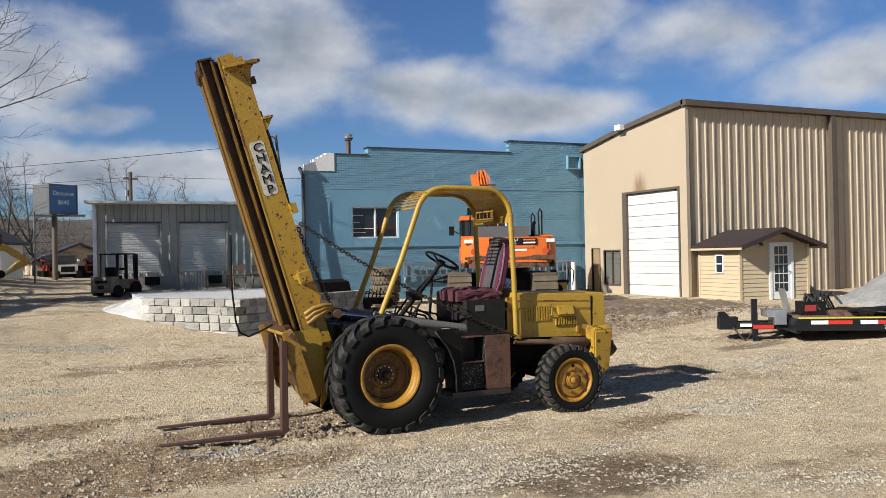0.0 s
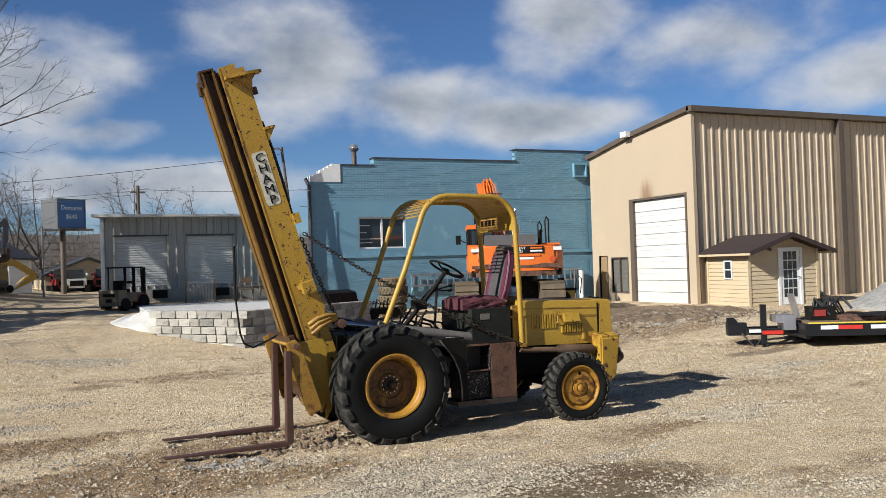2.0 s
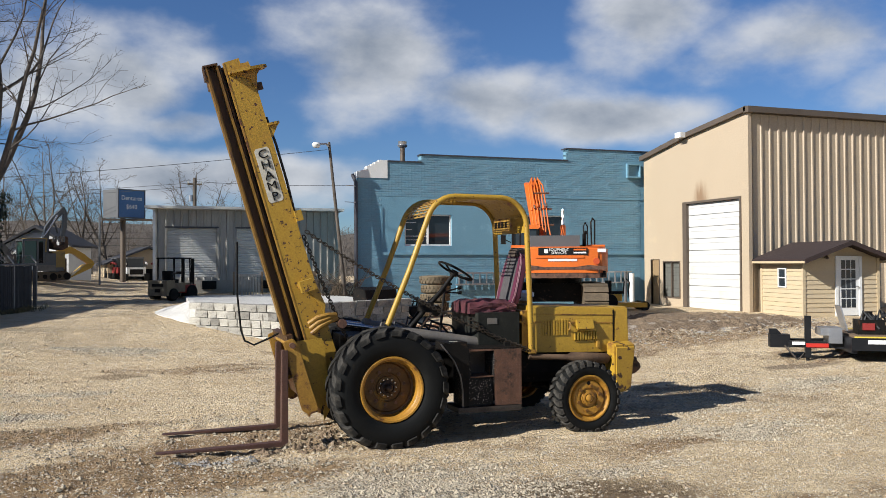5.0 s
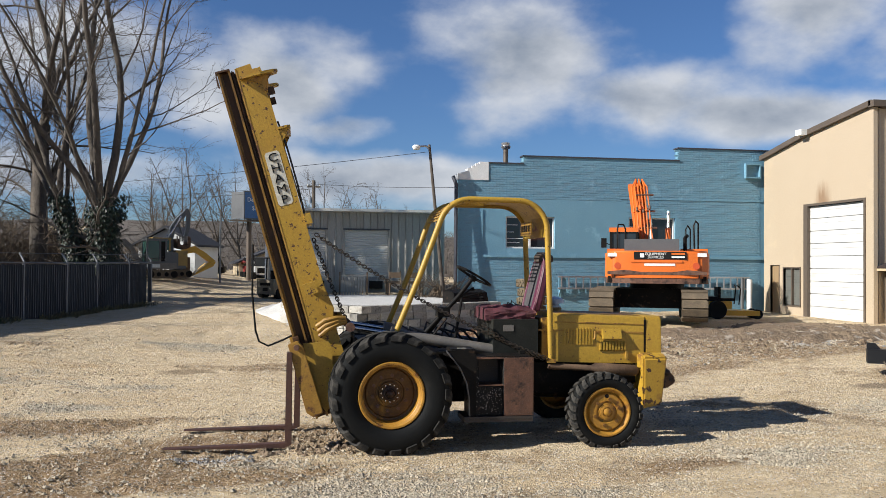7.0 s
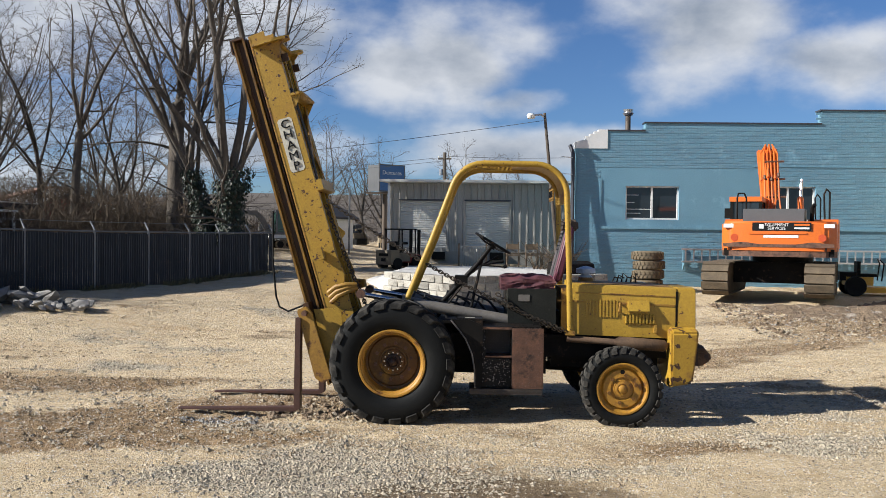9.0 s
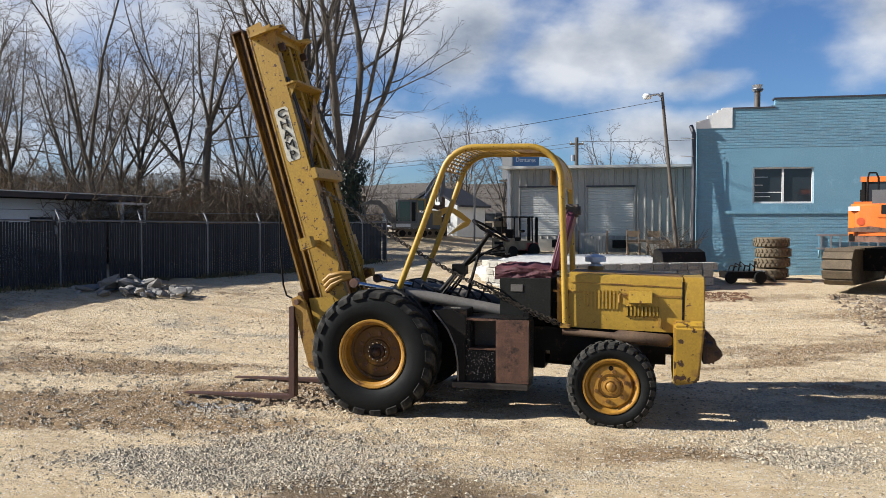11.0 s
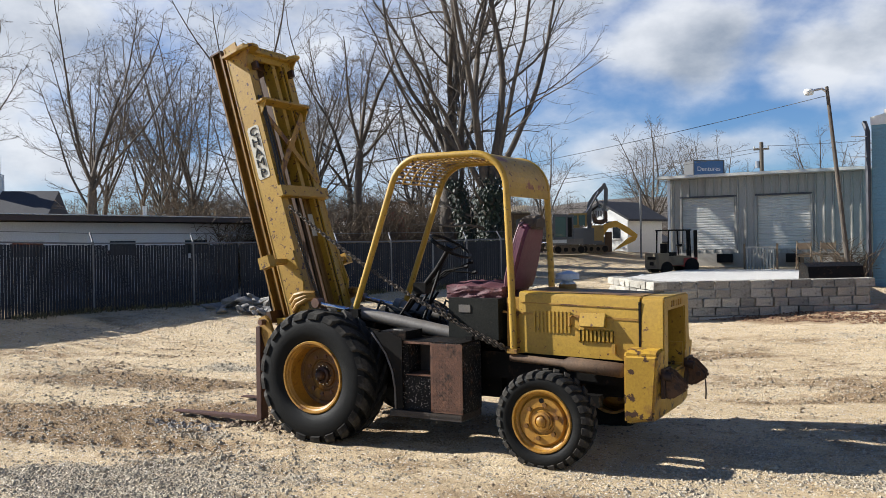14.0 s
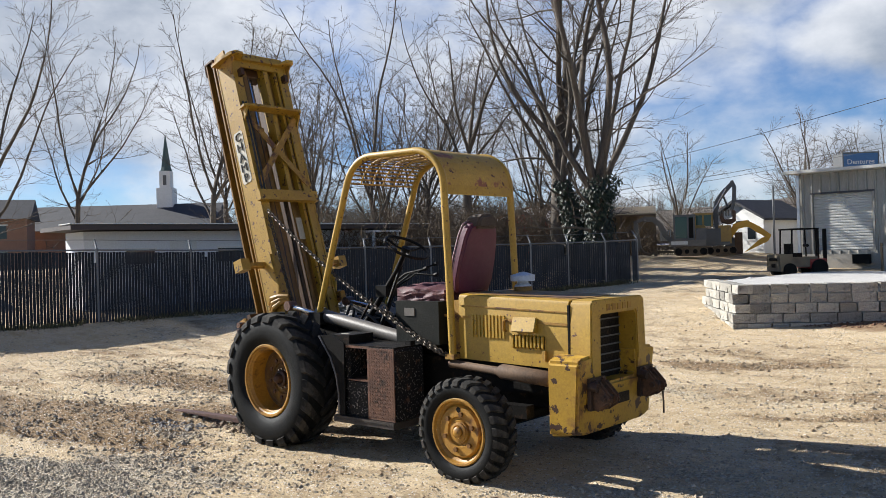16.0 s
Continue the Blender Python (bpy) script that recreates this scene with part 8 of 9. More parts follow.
def small_track(parent, x0, x1, h, y0, y1):
    """A crawler track: rounded muddy belt and its wheels."""
    r = h / 2
    bm = bm_new()
    prism(bm, arc(x0 + r, r, r, 270, 90, 6) + arc(x1 - r, r, r, 90, -90, 6), "y", y0, y1)
    t = part("track", bm, M["trackmud"], parent, "mud-caked crawler track")
    n = max(3, int((x1 - x0) / 0.24))
    for k in range(n):
        x = x0 + r + (x1 - x0 - h) * k / (n - 1)
        w = r * (0.8 if k in (0, n - 1) else 0.5)
        tubepart("track_wheel", t, M["black"], [(x, y0 - 0.015, r), (x, y1 + 0.015, r)], w, 14)


def grey_excavator(m):
    """Excavator with a dark glazed cab, a dozer blade and its boom folded beside it."""
    e = thing("excavator", m, "grey excavator with a dark glazed cab and folded boom", "excavator", "machines up the road")
    for y in (0.0, 0.75):
        small_track(e, -0.37, 0.66, 0.28, y, y + 0.28)
    boxpart("blade", e, M["trackmud"], -0.98, -0.9, 0.0, 1.0, 0.02, 0.24, bev=0.01)
    boxpart("blade_arm", e, M["trackmud"], -0.9, -0.3, 0.35, 0.65, 0.1, 0.18, bev=0.02)
    boxpart("deck", e, M["cylinder"], -0.5, 0.6, 0.02, 1.0, 0.31, 0.50, bev=0.05)
    boxpart("side_skirt", e, M["macwhite"], -0.45, 0.05, -0.01, 0.03, 0.36, 0.47, bev=0.01)
    c = boxpart("cab", e, M["cabglass"], -0.34, 0.26, 0.05, 0.6, 0.5, 1.24, bev=0.05)
    boxpart("cab_roof", c, M["machgrey"], -0.38, 0.3, 0.02, 0.63, 1.23, 1.30, bev=0.03)
    boxpart("cab_sill", c, M["machgrey"], -0.36, 0.28, 0.03, 0.62, 0.48, 0.56, bev=0.02)
    for x in (-0.37, 0.04, 0.23):
        for y in (0.03, 0.57):
            boxpart("cab_pillar", c, M["machgrey"], x, x + 0.055, y, y + 0.05, 0.5, 1.25)
    boxpart("cab_door", c, M["black"], 0.08, 0.24, 0.035, 0.05, 0.55, 1.2)
    bar("boom", e, M["cylinder"], [(-0.38, 0.42), (-0.62, 0.66), (-0.78, 1.0), (-1.0, 1.2), (-1.3, 1.2)], 0.085, 0.3, 0.46)
    bar("stick", e, M["cylinder"], [(-1.2, 1.26), (-1.55, 1.12), (-1.5, 0.6), (-1.42, 0.2)], 0.07, 0.31, 0.45)
    tubepart("boom_ram", e, M["chrome"], [(-0.5, 0.4, 0.38), (-0.92, 1.05, 0.38)], 0.03, 8)
    bk = bar("bucket", e, M["trackmud"], [(-1.42, 0.28), (-1.3, 0.12), (-1.12, 0.06), (-1.0, 0.14)], 0.04, 0.12, 0.64)
    for k in range(4):
        boxpart("bucket_tooth", bk, M["wornedge"], -1.0, -0.94, 0.14 + k * 0.14, 0.19 + k * 0.14, 0.12, 0.17)
    for k in range(6):
        boxpart("radiator_fin", e, M["macwhite"], -0.80 + k * 0.06, -0.765 + k * 0.06, 0.82, 0.86, 0.5, 0.84)
    boxpart("counterweight", e, M["machgrey"], 0.3, 0.62, 0.05, 0.98, 0.48, 0.86, bev=0.1)
    return e


def yellow_excavator(m):
    """Yellow excavator with its dark boom raised and a rusty toothed bucket curled at the top."""
    e = thing("excavator", m, "yellow excavator with a raised dark boom and rusty toothed bucket", "excavator", "machines up the road")
    for y in (0.0, 0.8):
        small_track(e, -0.35, 0.62, 0.27, y, y + 0.26)
    boxpart("deck", e, M["machgrey"], -0.65, 0.4, 0.03, 1.0, 0.3, 0.42, bev=0.04)
    boxpart("side_panel", e, M["mactanyellow"], -0.68, -0.36, 0.02, 0.9, 0.4, 0.98, bev=0.05)
    boxpart("engine_cover", e, M["machgrey"], -0.38, 0.12, 0.0, 0.95, 0.38, 0.86, bev=0.17)
    boxpart("counterweight", e, M["mactanyellow"], 0.05, 0.45, 0.05, 0.95, 0.36, 0.95, bev=0.12)
    c = boxpart("cab", e, M["cabglass"], -0.68, -0.15, 0.12, 0.7, 0.95, 1.32, bev=0.04)
    boxpart("cab_roof", c, M["mactanyellow"], -0.72, -0.1, 0.08, 0.74, 1.31, 1.38, bev=0.03)
    for x in (-0.71, -0.45, -0.17):
        for y in (0.1, 0.66):
            boxpart("cab_pillar", c, M["mactanyellow"], x, x + 0.055, y, y + 0.055, 0.92, 1.33)
    bar("boom", e, M["machgrey"], [(0.0, 0.8), (-0.04, 1.35), (0.02, 1.72), (0.22, 2.02), (0.54, 2.36)], 0.085, 0.38, 0.56)
    bar("stick", e, M["machgrey"], [(0.5, 2.42), (0.58, 2.2), (0.56, 1.75), (0.48, 1.45)], 0.065, 0.39, 0.55)
    for y in (0.34, 0.6):
        tubepart("boom_ram", e, M["chrome"], [(-0.1, y, 1.45), (0.3, y, 2.14)], 0.025, 8)
    tubepart("stick_ram", e, M["machgrey"], [(0.24, 0.47, 1.9), (0.36, 0.47, 1.55)], 0.035, 8)
    bm = bm_new()
    prism(bm, [(0.08, 1.36), (0.14, 1.04), (0.42, 0.98), (0.60, 1.08), (0.60, 1.42), (0.48, 1.46), (0.5, 1.16), (0.24, 1.14), (0.2, 1.36)], "y", 0.18, 0.76)
    bevel(bm, 0.02)
    bk = part("bucket", bm, M["rusthook"], e, "rusty bucket")
    for k in range(5):
        boxpart("bucket_tooth", bk, M["wornedge"], 0.1 + 0.085 * k, 0.145 + 0.085 * k, 0.15, 0.2, 1.26, 1.46)
    return e


def backhoe_arm(m):
    """Yellow backhoe arm folded on the ground, bucket towards the road."""
    e = thing("backhoe_arm", m, "yellow backhoe arm with its bucket resting on the ground", "backhoe", "machines up the road")
    bar("boom", e, M["macyellow"], [(-0.62, 0.56), (-0.4, 0.92), (-0.12, 1.0), (0.08, 0.96)], 0.11, 0.0, 0.24)
    bar("stick", e, M["macyellow"], [(-0.1, 1.06), (0.3, 0.8), (0.66, 0.54)], 0.105, 0.03, 0.21)
    tubepart("ram", e, M["machgrey"], [(-0.4, 0.12, 1.06), (0.02, 0.12, 1.08)], 0.035, 8)
    bm = bm_new()
    prism(bm, [(0.7, 0.58), (0.6, 0.4), (-0.16, 0.04), (0.02, 0.2), (0.4, 0.52)], "y", -0.12, 0.36)
    bevel(bm, 0.015)
    part("bucket", bm, M["macyellow"], e)
    boxpart("stabiliser", e, M["pipe"], -0.45, -0.2, 0.02, 0.22, 0.0, 0.72, bev=0.03)
    boxpart("frame", e, M["machgrey"], -0.75, -0.35, 0.05, 0.8, 0.1, 0.55, bev=0.05)
    return e


grey_excavator(pose(-1.69, 29.41, gz, 0, 0, UP_ROAD))
yellow_excavator(pose(-1.40, 31.08, gz, 0, 0, UP_ROAD - 2))
backhoe_arm(pose(-0.83, 32.29, gz, 0, 0, UP_ROAD - 4))
# open lean-to with a ribbed tan roof
lean = thing("lean_to", pose(-5.14, 32.14, gz, 0, 0, 29), "open lean-to with a ribbed tan metal roof", "shed")
bm = bm_new()
prism(bm, [(0.0, 1.5), (0.9, 1.78), (0.9, 1.82), (0.0, 1.54)], "x", -0.95, 0.95)
lean_roof = part("roof", bm, M["siding"], lean)
bm = bm_new()
prism(bm, [(0.0, 1.54), (0.9, 1.82), (0.9, 1.85), (0.0, 1.57)], "x", -0.95, -0.93)
rib_mesh = mesh_of("rib", bm, M["siding"])
for k in range(19):
    o = new("rib", rib_mesh)
    o.parent, o.matrix_basis = lean_roof, Matrix.Translation((k * 0.1, 0, 0))
for x in (-0.9, -0.3, 0.3, 0.9):
    boxpart("post", lean, M["wood"], x - 0.03, x + 0.03, 0.02, 0.08, -0.1, 1.52)
boxpart("back_wall", lean, M["board"], -0.93, 0.93, 0.86, 0.9, -0.1, 1.78)
boxpart("beam", lean, M["wood"], -0.95, 0.95, 0.02, 0.1, 1.44, 1.52)
# slim metal post by the road
tubepart("pole", thing("metal_post", pose(0.01, 32.29, gz), "slim grey metal post beside the road", "post"), M["post"], [(0, 0, -0.2), (0, 0, 2.2)], 0.035, 10)


def compact_loader(m, body, label):
    e = thing("compact_loader", m @ Matrix.Scale(0.8, 4), label, "loader", "machines up the road")
    boxpart("body", e, body, -0.5, 0.5, -0.7, 0.7, 0.25, 0.75, bev=0.08)
    boxpart("grille", e, M["black"], -0.35, 0.35, -0.72, -0.69, 0.35, 0.65)
    c = boxpart("cab", e, M["glass"], -0.42, 0.42, -0.3, 0.5, 0.75, 1.25, bev=0.04)
    boxpart("cab_roof", c, M["machgrey"], -0.45, 0.45, -0.33, 0.53, 1.25, 1.32, bev=0.03)
    for x in (-0.62, 0.5):
        tubepart("lift_arm", e, body, [(x + 0.06, -0.65, 0.95), (x + 0.06, 0.2, 1.05), (x + 0.06, 0.95, 0.4)], 0.06, 8)
        boxpart("track", e, M["rubber"], x - 0.08, x + 0.2, -0.75, 0.75, 0.0, 0.4, bev=0.12)
    boxpart("bucket", e, M["machgrey"], -0.65, 0.65, 0.8, 1.15, 0.05, 0.4, bev=0.04)
    return e


z2 = level(1.0, 42)
compact_loader(pose(1.15, 42.2, z2, 0, 0, 5), M["macwhite"], "white compact track loader facing away")
compact_loader(pose(2.4, 43.0, z2, 0, 0, -10), M["macred"], "red compact loader by the road")
compact_loader(pose(0.55, 44.5, z2, 0, 0, 20), M["macred"], "dark red compact loader standing behind another")
compact_loader(pose(-1.6, 45.0, level(-1.6, 45), 0, 0, -20), M["mactan"], "tan compact loader with raised arms")
compact_loader(pose(-3.4, 41.0, level(-3.4, 41), 0, 0, 40), M["macyellow"], "yellow loader parked up the road")


# ---- houses up the road ----
def house(name, m, w, d, h, r, wall, roof, label, door=False):
    e = thing(name, m, label, "house", "houses up the road")
    bm = bm_new()
    box(bm, -w / 2, w / 2, -d / 2, d / 2, -0.4, h)
    prism(bm, [(-w / 2, h), (w / 2, h), (0, h + r)], "y", -d / 2, d / 2)
    part("wall", bm, wall, e)
    for s in (-1, 1):
        bm = bm_new()
        prism(bm, [(0, h + r + 0.02), (s * (w / 2 + 0.2), h - r * 0.4 / w + 0.02), (s * (w / 2 + 0.2), h - r * 0.4 / w + 0.1), (0, h + r + 0.12)], "y", -d / 2 - 0.2, d / 2 + 0.2)
        part("roof", bm, roof, e)
    for x in (-w * 0.28, w * 0.28):
        win = boxpart("window", e, M["glass"], x - 0.16, x + 0.16, -d / 2 - 0.02, -d / 2 - 0.005, h * 0.4, h * 0.75)
        boxpart("window_frame", win, M["white"], x - 0.2, x + 0.2, -d / 2 - 0.03, -d / 2 - 0.02, h * 0.75, h * 0.8)
        boxpart("window_sill", win, M["white"], x - 0.2, x + 0.2, -d / 2 - 0.04, -d / 2 - 0.02, h * 0.36, h * 0.4)
    if door:
        # black sheet on the wall, standing for the dark inside of an open garage
        boxpart("garage_door", e, M["black"], -w * 0.15, w * 0.2, -d / 2 - 0.04, -d / 2 - 0.01, -0.1, h * 0.72)
    return e


house("house", pose(-1.87, 35.86, 1.42, 0, 0, -15), 2.25, 2.5, 1.22, 0.6, M["white"], M["darkshingle"], "white gabled house with a dark shingle roof")
house("house", pose(1.5, 46.8, 1.1, 0, 0, 8), 3.8, 4.0, 0.85, 0.75, M["siding"], M["darkshingle"], "tan gabled house with an open dark garage", True)
house("house", pose(-5.4, 50.0, 1.1, 0, 0, -25), 2.4, 2.6, 0.6, 0.55, M["siding"], M["darkshingle"], "tan gabled house among bare trees")
house("house", pose(-17, 43, 1.2, 0, 0, 40), 6.0, 5.0, 1.9, 0.9, M["greywall"], M["brick"], "pale house with a reddish roof behind bare trees")
house("house", pose(-12.5, 36, 1.2, 0, 0, 30), 3.2, 3.0, 1.5, 0.6, M["macred"], M["darkshingle"], "dark red shed behind the trees")

# ---- fence ----
POSTS = [(-8.3, 8.8), (-7.7, 10.9), (-7.2, 13.0), (-6.8, 15.0), (-6.0, 17.1), (-5.2, 18.9), (-4.27, 20.3), (-3.49, 21.6), (-2.78, 22.55), (-2.31, 23.6), (-1.7, 24.5), (-1.29, 25.5)]
TOPS = [2.1, 2.08, 2.05, 2.0, 1.98, 1.97, 1.95, 1.95, 1.95, 1.95, 1.96, 1.98]
fence = thing("chain_link_fence", pose(-5, 18, 0.5), "chain link fence with dark privacy slats and barbed arms", "fence")
slat_me = {}
for i, ((x, y), t) in enumerate(zip(POSTS, TOPS)):
    g = level(x, y)
    po = tubepart("post", fence, M["post"], [(x + 5, y - 18, g - 0.7), (x + 5, y - 18, t - 0.5)], 0.032, 8)
    if i + 1 < len(POSTS):
        dx, dy = POSTS[i + 1][0] - x, POSTS[i + 1][1] - y
    n_ = Vector((-dy, dx)).normalized()
    tubepart("barb_arm", po, M["post"], [(x + 5, y - 18, t - 0.5), (x + 5 + n_.x * 0.16, y - 18 + n_.y * 0.16, t - 0.3)], 0.022, 6)
for i in range(len(POSTS) - 1):
    a, b = Vector(POSTS[i]), Vector(POSTS[i + 1])
    ta, tb2 = TOPS[i] - 0.5, TOPS[i + 1] - 0.5
    tubepart("top_rail", fence, M["post"], [(a.x + 5, a.y - 18, ta - 0.03), (b.x + 5, b.y - 18, tb2 - 0.03)], 0.02, 6)
    n_ = Vector((-(b - a).y, (b - a).x)).normalized()
    tubepart("barbed_wire", fence, M["post"], [(a.x + 5 + n_.x * 0.15, a.y - 18 + n_.y * 0.15, ta + 0.19), (b.x + 5 + n_.x * 0.15, b.y - 18 + n_.y * 0.15, tb2 + 0.19)], 0.006, 4)
    # slats of one bay, woven upright into the mesh
    bm = bm_new()
    n = int((b - a).length / 0.062)
    off = n_ * 0.02
    random.seed(100 + i)
    for k in range(n):
        gap = 0.06 if i < 5 else 0.05
        f0, f1 = (k + gap) / n, (k + 1 - gap) / n
        p, q = a.lerp(b, f0) - off, a.lerp(b, f1) - off
        z0 = level(p.x, p.y) - 0.52
        z1 = ta + (tb2 - ta) * f0 - 0.06 - (random.uniform(0.05, 0.35) if random.random() < 0.03 else random.uniform(0, 0.02))
        if random.random() < 0.012:
            continue
        c = [(p.x + 5, p.y - 18), (q.x + 5, q.y - 18), (q.x + 5 + n_.x * 0.008, q.y - 18 + n_.y * 0.008), (p.x + 5 + n_.x * 0.008, p.y - 18 + n_.y * 0.008)]
        lo, hi = [bm.verts.new((*v, z0)) for v in c], [bm.verts.new((*v, z1)) for v in c]
        for j in range(4):
            bm.faces.new((lo[j], lo[(j + 1) % 4], hi[(j + 1) % 4], hi[j]))
        bm.faces.new(hi)
    ob = part("slats", bm, M["slat"], fence, "dark upright privacy slats of one bay")
    tagged(ob, kind="stuff")

# ---- low building behind the fence ----
lowb = thing("low_building", pose(-9.15, 13.75, 0.54, 0, 0, 82), "long low grey-white building with a dark flat roof edge", "building")
boxpart("wall", lowb, M["greywall"], 0, 9.6, 0.2, 1.5, -0.6, 1.95)
boxpart("roof", lowb, M["darkroof"], -0.5, 10.0, -0.45, 1.8, 1.98, 2.08)
boxpart("fascia", lowb, M["darkroof"], -0.5, 10.0, -0.48, -0.45, 1.97, 2.09)
boxpart("roof_edge", lowb, M["white"], -0.52, 10.02, -0.5, 0.3, 2.1, 2.12)
for x in (1.0, 3.4, 5.6, 7.6):
    w_ = boxpart("window", lowb, M["glass"], x, x + 0.7, 0.17, 0.195, 1.15, 1.5)
    boxpart("window_frame", w_, M["white"], x - 0.04, x + 0.74, 0.16, 0.19, 1.5, 1.54)
boxpart("white_panel", lowb, M["white"], 2.1, 2.8, 0.18, 0.195, 0.9, 1.7)
tubepart("roof_pipe", lowb, M["white"], [(4.6, 0.5, 2.1), (4.6, 0.5, 2.4)], 0.05, 8)
boxpart("entrance_canopy", lowb, M["white"], 7.6, 8.6, -0.9, -0.4, 1.85, 1.9)
for x in (7.65, 8.5):
    boxpart("canopy_post", lowb, M["white"], x, x + 0.06, -0.85, -0.79, -0.6, 1.85)

# ---- church with a steeple, and brick building ----
ch_ = thing("church", pose(-46, 35.5, 1.2, 0, 0, 42), "distant church with a dark roof and a white steeple", "church")
boxpart("wall", ch_, M["brick"], -8, 6, -3, 3, -0.5, 2.8)
bm = bm_new()
prism(bm, [(-3.6, 2.7), (3.6, 2.7), (0, 4.5)], "x", -8.4, 6.4)
part("roof", bm, M["darkshingle"], ch_)
tw = boxpart("tower", ch_, M["white"], 1.85, 2.95, -0.55, 0.55, 3.4, 5.6, bev=0.04)
boxpart("tower_stage", tw, M["white"], 2.02, 2.78, -0.38, 0.38, 5.6, 6.8, bev=0.04)
for a in ((1.84, 2.96),):
    boxpart("louvre_opening", tw, M["machgrey"], 2.28, 2.52, -0.40, -0.38, 5.8, 6.5)
bm = bm_new()
lathe(bm, [(0.42, 6.8), (0.34, 7.1), (0.02, 9.4)], (2.4, 0, 0), "z", 8)
part("spire", bm, M["spire"], tw, "dark green pointed spire")
ap = thing("brick_house", pose(-47, 24.5, 1.2, 0, 0, 60), "two-storey tan brick house with white windows", "house")
boxpart("wall", ap, M["brick"], -5, 4, -2, 2, -0.5, 3.4)
bm = bm_new()
prism(bm, [(-2.5, 3.3), (2.5, 3.3), (0, 4.6)], "x", -5.3, 4.3)
part("roof", bm, M["darkshingle"], ap)
for z in (0.5, 2.1):
    for k in range(5):
        w_ = boxpart("window", ap, M["glass"], -4.2 + k * 1.6, -3.5 + k * 1.6, -2.03, -2.0, z, z + 0.8)
        boxpart("window_frame", w_, M["white"], -4.26 + k * 1.6, -3.44 + k * 1.6, -2.05, -2.03, z + 0.8, z + 0.88)
gb = thing("gabled_house", pose(-15.0, 10.2, 0.6, 0, 0, 75), "tan house with a steep dark gable beyond the fence", "house")
boxpart("wall", gb, M["siding"], -2, 2.6, -1.5, 1.5, -0.3, 1.35)
bm = bm_new()
prism(bm, [(-1.9, 1.3), (1.9, 1.3), (0, 2.7)], "x", -2.4, 0.2)
part("roof", bm, M["darkshingle"], gb)

# ---- bare trees ----
class Wood:
    """Collects tapered round branches into one mesh."""

    def __init__(self):
        self.v, self.f = [], []

    def limb(self, pts, rs, n):
        base = len(self.v)
        for i, p in enumerate(pts):
            d = pts[min(i + 1, len(pts) - 1)] - pts[max(i - 1, 0)]
            a, b = frame_of(d)
            for k in range(n):
                t = 2 * math.pi * k / n
                q = p + (a * math.cos(t) + b * math.sin(t)) * rs[i]
                self.v.append((q.x, q.y, q.z))
        for i in range(len(pts) - 1):
            for k in range(n):
                o, o2 = base + i * n, base + (i + 1) * n
                self.f.append((o + k, o + (k + 1) % n, o2 + (k + 1) % n, o2 + k))

    def mesh(self, name, material):
        me = bpy.data.meshes.new(name)
        me.from_pydata(self.v, [], self.f)
        me.materials.append(material)
        me.shade_smooth()
        return me


def branch(thick, thin, p, d, length, r, order, rng, plan, up):
    """One crooked tapering branch with side branches along it, each order finer than the last."""
    kids, share, first, lo, hi = plan[order]
    steps = max((3, 3, 3, 2)[order], min((13, 8, 4, 2)[order], int(length / (0.5, 0.3, 0.25, 0.2)[order])))
    wild, lift = (0.09, 0.17, 0.24, 0.3)[order], (0.05, 0.03, 0.01, 0.0)[order]
    swing = Vector((rng.uniform(-1, 1), rng.uniform(-1, 1), rng.uniform(-0.5, 0.5)))
    phase = rng.uniform(0, 6.28)
    pts, rs, dirs = [p.copy()], [r], [d.copy()]
    for i in range(steps):
        f = (i + 1) / steps
        d = (d + Vector((rng.uniform(-1, 1), rng.uniform(-1, 1), rng.uniform(-1, 1))) * wild + swing * ((0.10, 0.18, 0.2, 0.2)[order] * math.sin(f * 6 + phase)) + Vector((0, 0, up * lift))).normalized()
        p = p + d * (length / steps)
        pts.append(p.copy())
        rs.append(max(0.003, r * (1 - 0.80 * f ** 0.9)))
        dirs.append(d.copy())
    (thick if r > 0.03 else thin).limb(pts, rs, 9 if r > 0.1 else (6 if r > 0.03 else 3))
    if order + 1 >= len(plan):
        return
    for k in range(kids):
        f = first + (0.99 - first) * (k + rng.uniform(0.1, 0.9)) / kids
        i = min(steps - 1, int(f * steps))
        q = pts[i].lerp(pts[i + 1], f * steps - i)
        u, v = frame_of(dirs[i])
        t = k * 2.4 + rng.uniform(-0.7, 0.7)
        a = radians(rng.uniform(lo, hi)) * (1.1 - 0.3 * f)
        nd = dirs[i] * math.cos(a) + (u * math.cos(t) + v * math.sin(t)) * math.sin(a)
        if nd.z < -0.15:
            nd.z *= -0.4
        rr = rs[i] * rng.uniform(0.3, 0.5)
        branch(thick, thin, q, nd.normalized(), length * share * rng.uniform(0.6, 1.25) * (1.22 - 0.8 * f), max(rr, (0.012, 0.0075, 0.0055)[order]), order + 1, rng, plan, up)


FULL = ((10, 0.38, 0.25, 32, 66), (6, 0.46, 0.16, 32, 66), (5, 0.52, 0.12, 28, 64), (0, 0, 0, 0, 0))
STANDING = ((8, 0.42, 0.18, 32, 70), (6, 0.47, 0.14, 28, 65), (4, 0.54, 0.12, 25, 60), (0, 0, 0, 0, 0))

DISTANT = ((8, 0.44, 0.16, 32, 68), (6, 0.5, 0.12, 30, 65), (3, 0.6, 0.1, 25, 60), (0, 0, 0, 0, 0))


